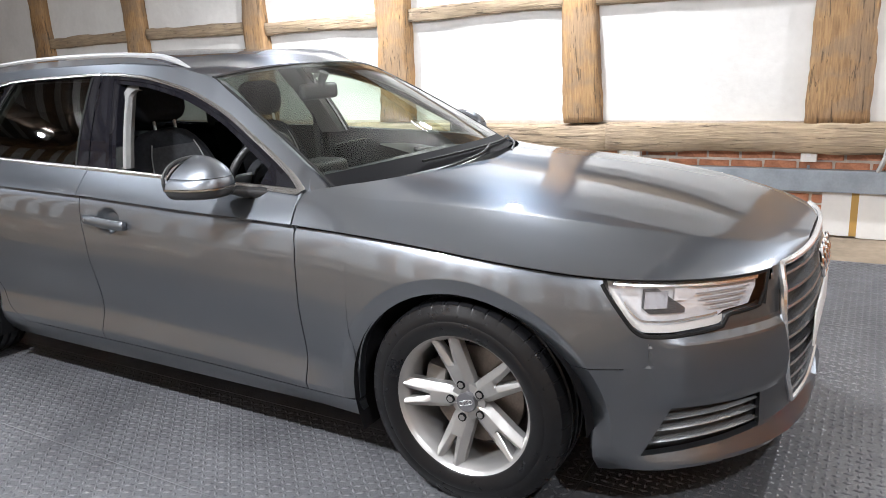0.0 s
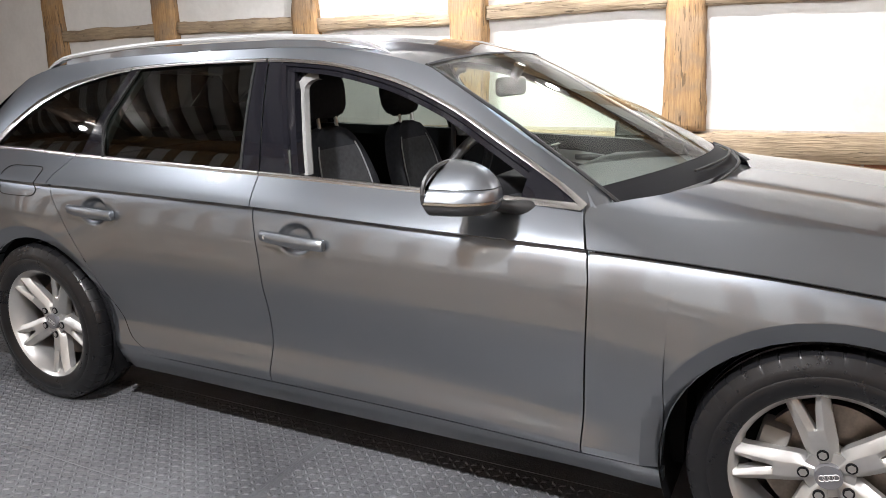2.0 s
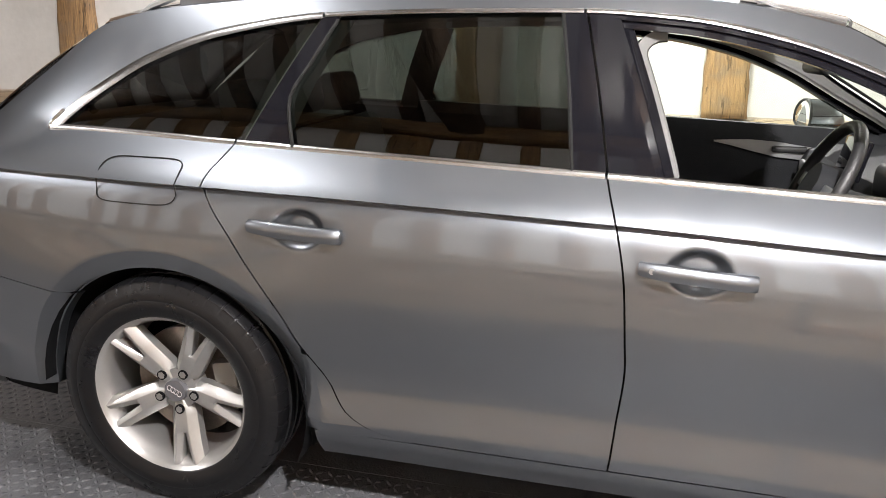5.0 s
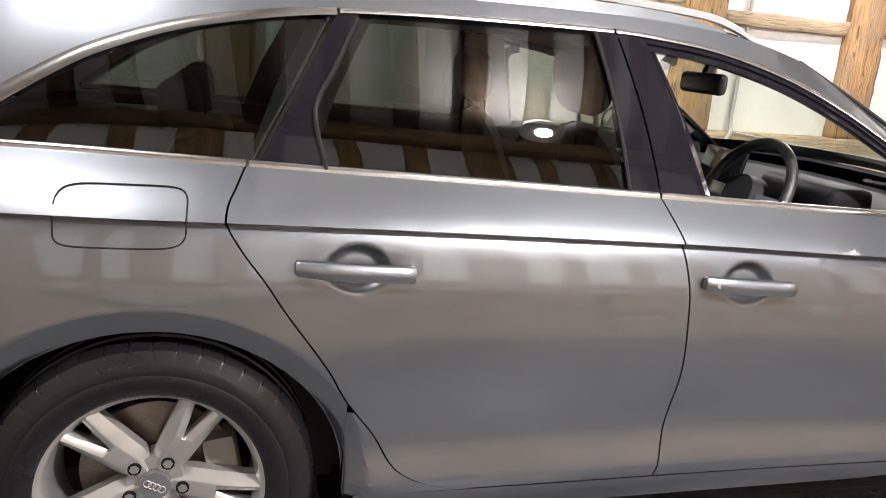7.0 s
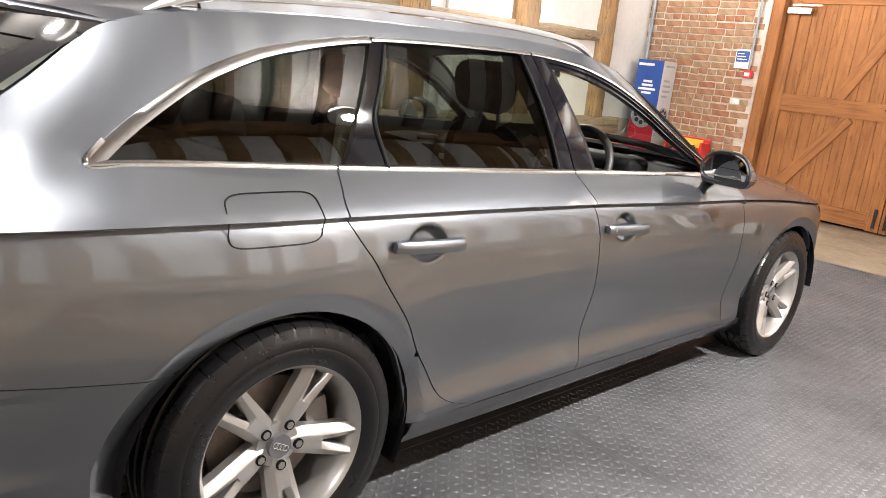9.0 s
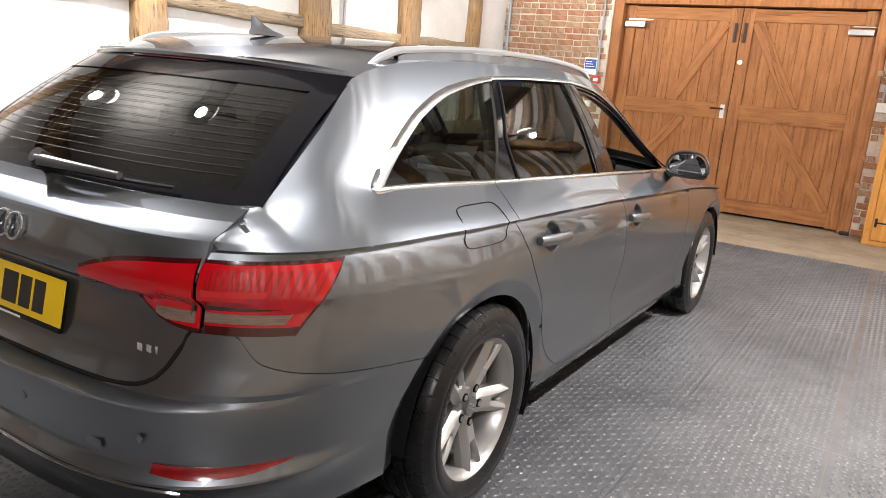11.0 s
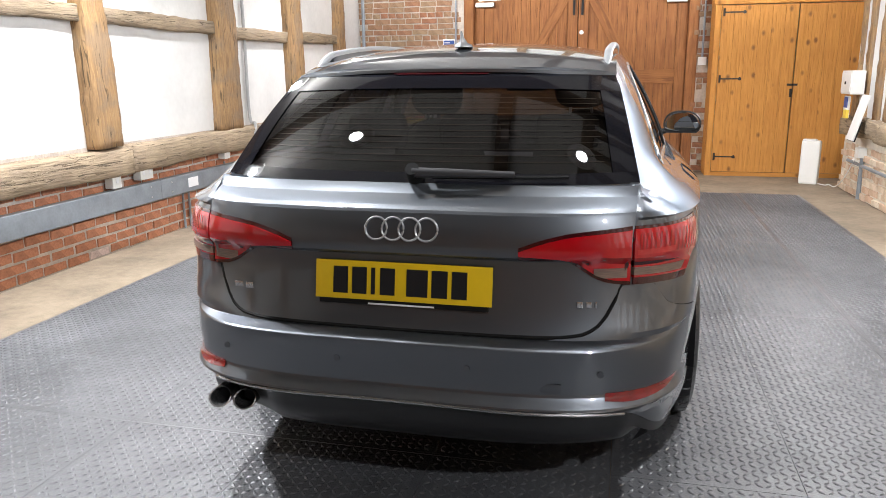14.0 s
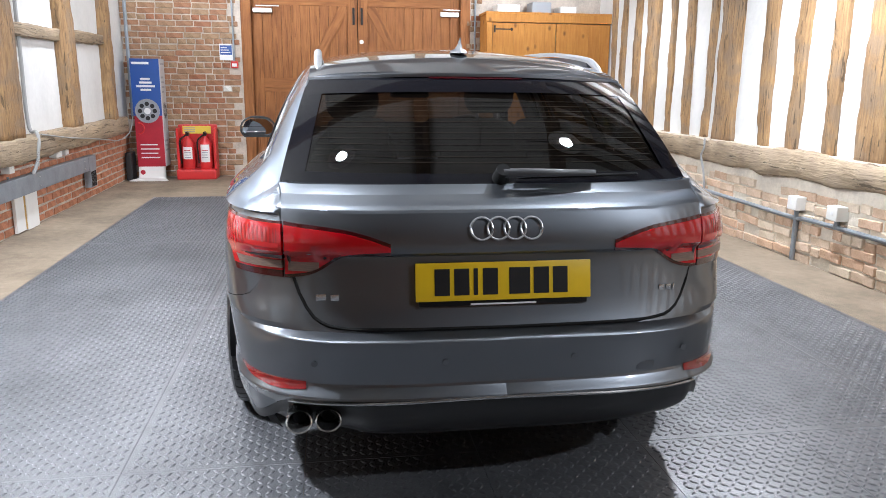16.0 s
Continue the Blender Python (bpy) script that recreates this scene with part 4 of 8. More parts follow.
    loop = spline([(0, -1.776, 1.058), (0, -1.803, 1.033), (0, -1.814, 1.018), (0, -1.810, 1.006), (0, -1.790, 1.004), (0, -1.75, 1.0085)], 16)
    cpart("bright_strip", tube([(s * (upper_x(p.y, p.z) + 0.001), p.y, p.z) for p in loop], lambda f: 0.0075 - 0.002 * f, 8), CHROME, parent=q)
    band(topline(-1.046, -0.392, 26), 0.002, 0.009, "bright_strip", rd)
    band(topline(-0.386, 0.782, 46), 0.002, 0.009, "bright_strip", fd)
    # front window frame: black seal and inner lining round the open window
    P = []
    for i, (y, z, ny, nz) in enumerate(topline(-0.325, 0.70, 36)):
        P.append([(s * (upper_x(y + ny * a, z + nz * a) + o), y + ny * a, z + nz * a) for a, o in ((0.010, -0.002), (0.022, -0.004), (0.026, -0.012), (0.040, -0.014), (0.042, -0.040), (0.030, -0.06))])
    cpart("window_frame", grid_bm(P), BLACK_GLOSS, parent=fd, angle=60)
    P = []
    for z in lin(0.975, 1.318, 12):
        y = b_front(z)
        P.append([(s * (upper_x(y + a, z) + o), y + a, z) for a, o in ((-0.002, 0.0), (0.016, -0.002), (0.018, -0.014), (0.038, -0.018), (0.040, -0.05))])
    cpart("window_frame", grid_bm(P), BLACK_GLOSS, parent=fd, angle=60)
    # pale inner trim that rounds the upper rear corner of the opening
    corner = [(b_front(z) + 0.034, z) for z in lin(0.965, 1.225, 12)]
    c0 = corner[-1]
    corner += [(c0[0] + 0.075 * (1 - math.cos(a)) - 0.018 * math.sin(a), c0[1] + 0.058 * math.sin(a)) for a in lin(0.15, math.pi / 2, 8)]
    P, Q = [], []
    for i, (y, z) in enumerate(corner):
        (ya, za), (yb, zb) = corner[max(0, i - 1)], corner[min(len(corner) - 1, i + 1)]
        l = math.hypot(yb - ya, zb - za)
        ny, nz = (zb - za) / l, -(yb - ya) / l
        P.append([(s * (upper_x(y + ny * a, z + nz * a) + o), y + ny * a, z + nz * a) for a, o in ((-0.012, -0.040), (0.002, -0.046), (0.014, -0.054), (0.018, -0.075))])
    for z in lin(0.965, 1.32, 12):
        y = b_front(z) + 0.030
        Q.append([(s * (upper_x(y + a, z) + o), y + a, z) for a, o in ((0.010, -0.070), (0.0, -0.11), (-0.05, -0.13), (-0.11, -0.13))])
    cpart("pillar_trim", grid_bm(P), GREY_PL, "pale grey pillar edge", fd)
    cpart("pillar_lining", grid_bm(Q), GREY_PL, "grey pillar lining", fd)
    # black triangle behind the mirror
    cpart("mirror_base_panel", grid_bm([[(s * (upper_x(y, z) - 0.004), y, z) for z in lin(z_belt(y) + 0.004, max(z_belt(y) + 0.005, z_dlo(y) - 0.008), 5)] for y in lin(0.60, 0.765, 8)]), BLACK_GLOSS, parent=fd)
    if s < 0:
        w = cpart("window", dlo_patch(lambda z: b_front(z) + 0.01, lambda z: 0.62 + 0 * z, zb_in, lambda y: max(z_belt(y) + 0.01, z_dlo(y) - 0.03), s, -0.014), GLASS, "clear door glass", fd)
        w.visible_shadow = False


both(build_windows)


# ---- tail: tailgate, bumper, lamps ----
def gate_bot(x):
    return curve((0.0, 0.589), (0.42, 0.592), (0.50, 0.600), (0.54, 0.618), (0.57, 0.655), (0.605, 0.74), (0.628, 0.85), (0.633, 0.90), (0.637, 0.945), (0.641, 0.984))(abs(x))


P = []
for x in [-0.641, -0.637, -0.633, -0.628] + lin(-0.62, -0.50, 9) + lin(-0.48, 0.48, 31) + lin(0.50, 0.62, 9) + [0.628, 0.633, 0.637, 0.641]:
    lo = gate_bot(x)
    col = []
    for z in [0.589, 0.605, 0.62, 0.64, 0.66, 0.69, 0.72, 0.755, 0.785, 0.793, 0.797, 0.802, 0.808, 0.82, 0.84, 0.87, 0.90, 0.92, 0.928, 0.934, 0.940, 0.95, 0.962, 0.975, 0.988]:
        zz = max(lo, z)
        col.append((x, rear_y(x, zz), zz))
    P.append(col)
gate = cpart("tailgate", orient(grid_bm(P, (0, 0.03, 0)), (0, 0, 0.8)), PAINT, "tailgate with badge", angle=13)

P = []
for x in lin(-0.641, 0.641, 41):
    a, b = Vector((x, rear_y(x, 0.988), 0.988)), rear_glass_pt(x / 0.642, 0.0)
    P.append([a.lerp(b, f) - Vector((0, 0, 0.003 * f)) for f in (0.0, 0.25, 0.6, 1.0, 1.15)])
cpart("tailgate_ledge", orient(grid_bm(P), (0, -1.9, 0.5)), PAINT, parent=gate)
cpart("rear_window", orient(grid_bm(patch(rear_glass_pt, -0.985, 0.985, 0.0, 0.985, 25, 14)), (0, 0, 0.5)), REAR_TINT, "dark tinted rear window", gate)
bm = orient(grid_bm(patch(rear_glass_pt, -1.0, 1.0, 0.80, 1.0, 25, 4, 0.003)), (0, 0, 0.5))
for a, b in ((-1.0, -0.89), (0.89, 1.0)):
    bm = join_bm(bm, orient(grid_bm(patch(rear_glass_pt, a, b, 0.075, 0.80, 4, 12, 0.003)), (0, 0, 0.5)))
bm = join_bm(bm, orient(grid_bm(patch(rear_glass_pt, -1.0, 1.0, -0.01, 0.075, 25, 3, 0.003)), (0, 0, 0.5)))
cpart("window_border", bm, BLACK_GLOSS, "gloss black window border", gate)
wire = mat("heater_wire", (0.03, 0.022, 0.016), 0.6, spec=0.1)
for k in range(12):
    v = 0.16 + k * 0.05
    cpart("heating_wire", tube([rear_glass_pt(u, v) + Vector((0, -0.002, 0.002)) for u in lin(-0.86, 0.86, 12)], 0.0008, 3), wire, "", gate)
cpart("brake_light", orient(grid_bm(patch(rear_glass_pt, -0.28, 0.28, 0.945, 0.985, 9, 3, 0.006)), (0, 0, 0.5)), RED_DARK, "dark red high brake light", gate)
# spoiler lip at the end of the roof
P = []
for u in lin(-1, 1, 25):
    p = Vector((u * 0.561, -1.712 - 0.146 * (1 - abs(u) ** 3), z_edge(-1.712) + (zc_roof(-1.858) - z_edge(-1.712)) * (1 - abs(u) ** 2.3)))
    P.append([p + Vector(d) for d in ((0, 0.05, 0.004), (0, 0.0, 0.002), (0, -0.012, -0.004), (0, -0.012, -0.014), (0, 0.02, -0.02))])
cpart("spoiler_lip", orient(grid_bm(P), (0, -1.6, 1.2)), PAINT)

# wiper
wip = [rear_glass_pt(0.015, 0.05) + Vector((0, -0.045, 0.018)), rear_glass_pt(0.22, 0.055) + Vector((0, -0.045, 0.016)), rear_glass_pt(0.47, 0.06) + Vector((0, -0.036, 0.010))]
cpart("wiper_arm", tube(spline(wip, 12), lambda f: 0.0155 - 0.006 * f, 10), mat("satin_black", (0.05, 0.05, 0.053), 0.28), "satin black rear wiper arm", gate)
bm = cyl(wip[0] + Vector((0, 0.05, -0.03)), wip[0] + Vector((0, -0.008, 0.012)), 0.026, 0.020, 14)
add_tube(bm, [rear_glass_pt(u, 0.035) + Vector((0, -0.018, 0.010)) for u in lin(0.10, 0.70, 10)], lambda f: 0.008 - 0.003 * f, 6)
cpart("wiper_blade", bm, SEAL_GAP_BLACK, "", gate)

gb = [x for x in lin(-0.63, 0.63, 61)]
# black tube darkens the shut line below the tailgate like a shaded gap
cpart("tailgate_gap_line", tube([(x, rear_y(x, gate_bot(x)) + 0.003, gate_bot(x) - 0.003) for x in gb], 0.0062, 6), SEAL_GAP_BLACK, "", gate)
# number plate, its holder, badges
def back_pt(x, z, off=0.0):
    return Vector((x, rear_y(x, z) - off, z))


def back_box(x0, x1, z0, z1, th, off, bev=0.0, xr=0.0):
    """A plate that lies on the tailgate between two heights."""
    bm = bmesh.new()
    y0, y1 = rear_y(xr, 0.666), rear_y(xr, 0.777)
    sl = (y1 - y0) / 0.111
    y0, y1 = y0 + sl * (z0 - 0.666), y0 + sl * (z1 - 0.666)
    a = math.atan2(y1 - y0, z1 - z0)
    m = Matrix.Translation(((x0 + x1) / 2, (y0 + y1) / 2 - off, (z0 + z1) / 2)) @ Euler((-a, 0, 0)).to_matrix().to_4x4()
    add_box(bm, -(x1 - x0) / 2, (x1 - x0) / 2, -th, 0, -(z1 - z0) / 2, (z1 - z0) / 2, bev, m)
    return bm


cpart("plate_holder", back_box(-0.250, 0.250, 0.648, 0.775, 0.014, -0.002, 0.003), mat("holder_black", (0.006, 0.006, 0.007), 0.35, spec=0.3), "black plate holder", gate)
plate = cpart("number_plate", back_box(-0.26, 0.26, 0.666, 0.777, 0.004, 0.013, 0.002), PLATE_Y, "yellow number plate with dark bars", gate)
bx = -0.205
for w, gap in ((0.044, 0.013), (0.044, 0.013), (0.012, 0.015), (0.044, 0.034), (0.062, 0.011), (0.046, 0.012), (0.044, 0.0)):
    cpart("character_bar", back_box(bx, bx + w, 0.683, 0.760, 0.0012, 0.0172), INK, parent=plate)
    bx += w + gap
cpart("text_bar", back_box(-0.10, 0.095, 0.6535, 0.6585, 0.001, 0.0125), PRINT_WHITE, "", gate)
bm = bmesh.new()
for k in range(4):
    cx = 0.002 + (k - 1.5) * 0.0485
    add_tube(bm, [back_pt(cx + 0.0315 * math.cos(a), 0.877 + 0.031 * math.sin(a), 0.007) for a in lin(0, math.tau, 29)[:-1]], 0.0033, 6, True)
cpart("ring_badge", bm, CHROME_SATIN, "bright metal badge of plain rings", gate)
for bars in ((-0.545, 0.036, -0.503, 0.030), (0.487, 0.020, 0.512, 0.018, 0.537, 0.006)):
    bm = bmesh.new()
    for x0, w in zip(bars[::2], bars[1::2]):
        p = back_pt(x0 + w / 2, 0.680, 0.003)
        add_box(bm, p.x - w * 0.40, p.x + w * 0.40, p.y - 0.003, p.y, 0.670, 0.688, 0.001)
    cpart("model_badge", bm, CHROME_SOFT, "small bright metal badge", gate)


y_flow = curve((0.436, -2.416), (0.50, -2.412), (0.57, -2.398), (0.60, -2.386), (0.66, -2.357))


def tail_pt(u, z, s, off=0.0):
    """A point on the rounded rear corner: u runs from the side (0) to the middle (1)."""
    yr = y_rear(z)
    xa = 0.80 * max(0.0, 1 - max(0.0, u) ** NR) ** (1 / NR)
    f = min(1.0, max(0.0, (xa - 0.50) / 0.27))
    if 0.436 < z < 0.66:
        yr += (y_flow(z) - yr) * f * f * (3 - 2 * f)
    y = Y0R - u * (Y0R - yr)
    x = body_x(y, z) * (max(0.0, 1 - max(0.0, u) ** NR) ** (1 / NR))
    if z < 0.584:
        f = min(1.0, max(0.0, (u - 0.20) / 0.45))
        x += -(yr + 2.424) * 0.35 * f * f * (3 - 2 * f) * min(1.0, x / 0.4)
    if off:
        n = Vector((1.0 * (1 - max(0, u)) + 0.05, -max(0.0, u) ** 3, 0)).normalized()
        x, y = x + n.x * off, y + n.y * off
    return Vector((s * x, y, z))


def u_at_x(x, z):
    yy = rear_y(x, z)
    return (Y0R - yy) / (Y0R - y_rear(z))


def tail_y(x, z):
    """Where the bumper skin stands at half width x."""
    a, b = 0.2, 1.0
    for _ in range(24):
        m = (a + b) / 2
        a, b = (m, b) if tail_pt(m, z, 1).x > x else (a, m)
    return tail_pt(a, z, 1).y


def valance_top(x):
    f = min(1.0, max(0.0, (x - 0.61) / 0.17))
    return (0.396 - 0.030 * (min(x, 0.72) / 0.72) ** 2) * (1 - f * f * (3 - 2 * f)) + 0.252 * f * f * (3 - 2 * f)


def build_tail(s):
    lamp = cpart("tail_lamp", orient(tail_lamp_outer(s, 0.750, 0.886, 0.007), (0, -1.6, 0.8)), RED_LENS, "red tail lamp")
    cpart("reversing_lens", orient(tail_lamp_outer(s, 0.757, 0.778, 0.0095, 0.05), (0, -1.6, 0.8)), LAMP_GREY, "clear grey reversing lens", lamp)
    cpart("lamp_rim", orient(tail_lamp_outer(s, 0.730, 0.893, 0.0035, -0.012), (0, -1.6, 0.8)), RED_DARK, "", lamp)
    for k in range(15):
        f = 0.06 + k * 0.058
        P = []
        for z in lin(0.832 if k > 5 else 0.815, 0.874, 4):
            ua, ub = u_end(z), u_at_x(0.645, z)
            P.append([tail_pt(ua + (ub - ua) * math.sin(math.pi / 2 * g), z, s, 0.0078) for g in lin(f, f + 0.020, 3)])
        cpart("light_rib", orient(grid_bm(P), (0, -1.6, 0.8)), mat("deep_red_lens", (0.26, 0.006, 0.010), 0.2, coat=1.0), parent=lamp)
    P = []
    for z in lin(0.818, 0.832, 3):
        ua, ub = u_end(z), u_at_x(0.645, z)
        P.append([tail_pt(ua + (ub - ua) * math.sin(math.pi / 2 * g), z, s, 0.0082) for g in lin(0.40, 0.98, 8)])
    cpart("light_guide", orient(grid_bm(P), (0, -1.6, 0.8)), mat("bright_red_lens", (0.50, 0.010, 0.014), 0.2, coat=1.0), "bright red light guide", lamp)
    top = curve((0.33, 0.827), (0.40, 0.852), (0.47, 0.868), (0.627, 0.884))
    bot = curve((0.33, 0.814), (0.44, 0.808), (0.47, 0.800), (0.50, 0.782), (0.54, 0.758), (0.58, 0.746), (0.627, 0.741))

    def inner(d, off, z0=None, z1=None, xa=0.33, xb=0.627):
        P = []
        for x in lin(xa, xb, 22):
            lo, hi = bot(x) - d, top(x) + d
            if z0:
                lo, hi = max(lo, z0), max(max(lo, z0) + 0.0005, min(hi, z1))
            P.append([(s * x, rear_y(x, z) - off, z) for z in lin(lo, hi, 7)])
        return orient(grid_bm(P, (0, 0.012, 0)), (0, -1.6, 0.8))
    li = cpart("tail_lamp", inner(0, 0.008), RED_LENS, "red tail lamp on the tailgate", gate)
    cpart("reversing_lens", inner(0, 0.0105, 0.752, 0.778, 0.53, 0.618), LAMP_GREY, "clear grey reversing lens", li)
    cpart("lamp_rim", inner(0.010, 0.004), RED_DARK, "", li)
    # bumper skin
    P = []
    zl = [0.20, 0.235, 0.26, 0.29, 0.32, 0.35, 0.375, 0.385, 0.396, 0.402, 0.412, 0.422, 0.428, 0.436, 0.455, 0.48, 0.51, 0.54, 0.555, 0.566, 0.569, 0.572, 0.577, 0.583, 0.60, 0.62, 0.64, 0.66, 0.69, 0.728]
    for i in range(64):
        p = i / 63
        col = []
        for z in zl:
            zz = z
            for _ in range(9):
                ya = -1.411 - 0.389 * math.sqrt(max(0.0, 1 - (max(0.0, zz - 0.318) / 0.366) ** 2)) if zz < 0.68 else -1.5
                us = (Y0R - ya) / (Y0R - y_rear(zz))
                u = us + (1 - us) * math.sin(math.pi / 2 * p ** 1.25) ** (2 / NR)
                q = tail_pt(u, zz, 1)
                hi = quarter_bot(q.y) - 0.002 if q.y > -2.236 else min(0.728, max(0.583, gate_bot(min(0.606, q.x)) - 0.004 if q.x > 0.44 else 0.583))
                lo = max(valance_top(q.x) + 0.002, 0.252 + 0.04 * min(1.0, max(0.0, (q.y + 2.15) / 0.35)))
                zz = 0.4 * zz + 0.6 * min(hi, max(lo, z))
            q = tail_pt(u, zz, s)
            col.append(q + Vector((s * flare(q.y, zz), 0, 0)))
        P.append(col)
    cpart("rear_bumper", orient(grid_bm(P, (-s * 0.025, 0.006, 0)), (0, -1.6, 0.5)), PAINT, angle=13)
    # dark valance and bright strip
    P, pts = [], []
    for x in lin(0, 0.60, 18) + lin(0.612, 0.775, 12):
        zt = valance_top(x)
        if x < 0.63:
            pts.append(Vector((s * x, tail_y(x, zt + 0.003) - 0.003, zt)))
        k = min(1.0, max(0.0, (0.778 - x) / 0.15)) ** 0.5
        zl = (zt - 0.0, zt - 0.03 * k, zt - 0.05 * k, zt - (zt - 0.29) * k, zt - (zt - 0.265) * k, zt - (zt - 0.25) * k - 0.004)
        rec = 0.04 * max(0.0, 1 - ((x - 0.539) / 0.14) ** 2) if s < 0 else 0.0
        P.append([(s * x, tail_y(x, zt + 0.002) + (d + min(rec, d * 4)) * k + 0.002, zz) for zz, d in zip(zl, (0.0, 0.012, 0.016, 0.03, 0.06, 0.15))])
    cpart("valance", orient(grid_bm(P), (0, -1.6, 0.4)), mat("satin_grey_plastic", (0.013, 0.0135, 0.0145), 0.42), "dark satin lower valance")
    cpart("bright_strip", tube(pts, 0.0048, 6), CHROME)
    # rear reflector
    rb = curve((0.575, 0.420), (0.66, 0.413), (0.74, 0.418), (0.775, 0.432))
    P = []
    for x in lin(0.575, 0.775, 14):
        hi = 0.440 - (x - 0.575) * 0.02
        P.append([(s * x, tail_y(x, z) - 0.004, z) for z in lin(rb(x), hi, 4)])
    cpart("reflector", orient(grid_bm(P, (0, 0.01, 0)), (0, -1.6, 0.4)), mat("reflector_red", (0.24, 0.006, 0.008), 0.15, coat=1.0, var=0.4, scale=30), "red bumper reflector")


def u_end(z):
    """Front end of the outer tail lamp."""
    y = -2.04 - (0.886 - z) * 0.75
    return (Y0R - y) / (Y0R - y_rear(z))


def tail_lamp_outer(s, z0, z1, off, cut=0.0):
    P = []
    for z in lin(z0, z1, 8):
        ua, ub = u_end(z) + cut, u_at_x(0.638, z)
        P.append([tail_pt(ua + (ub - ua) * math.sin(math.pi / 2 * f) , z, s, off) for f in lin(0, 1, 14)])
    return grid_bm(P, (-s * 0.008, 0.008, 0))


both(build_tail)
for x in (-0.55, -0.18, 0.20, 0.56):
    p = back_pt(x, 0.505 if abs(x) < 0.4 else 0.50, 0.001)
    cpart("parking_sensor", cyl(p, p + Vector((0, -0.003, 0)), 0.0095, 0.009, 16), PAINT)
p = back_pt(0.43, 0.455, 0.001)
cpart("tow_cover", box(p.x - 0.028, p.x + 0.028, p.y - 0.002, p.y, 0.445, 0.470, 0.001), PAINT)
for ex in (-0.598, -0.514):
    P = []
    for r, y in ((0.024, -2.16), (0.0300, -2.358), (0.0308, -2.370), (0.0352, -2.373), (0.0362, -2.365), (0.0320, -2.20)):
        P.append([(ex + r * 1.08 * math.cos(a), y + 0.02 * math.sin(a), 0.319 + r * 0.74 * math.sin(a)) for a in lin(0, math.tau, 25)[:-1]])
    ex_ob = cpart("tailpipe", grid_bm(P, closed_u=True), mat("sooty_chrome", (0.55, 0.55, 0.55), 0.2, 0.95, var=0.4, scale=20), "chrome exhaust tailpipe")
    # solid dark plug stands in for the shade inside the pipe
    cpart("tailpipe_shade_plug", cyl((ex, -2.18, 0.319), (ex, -2.335, 0.319), 0.0165, 0.0195, 20), DARK, parent=ex_ob)

# ---- nose: bumper, grille, headlamps ----
def nose_pt(u, z, s, off=0.0):
    y = Y0F + u * (y_front(z) - Y0F)
    x = body_x(y, z) * (max(0.0, 1 - max(0.0, u) ** NF) ** (1 / NF))
    if off:
        n = Vector((1 - max(0, u) ** 2 + 0.15, max(0.0, u) ** 2, 0)).normalized()
        x, y = x + n.x * off, y + n.y * off
    return Vector((s * x, y, z))


def u_front_x(x, z):
    w = body_x(2.1, z)
    return max(1e-4, 1 - min(0.999, x / w) ** NF) ** (1 / NF)


grille_x = curve((0.30, 0.36), (0.42, 0.43), (0.62, 0.475), (0.735, 0.455), (0.75, 0.44))


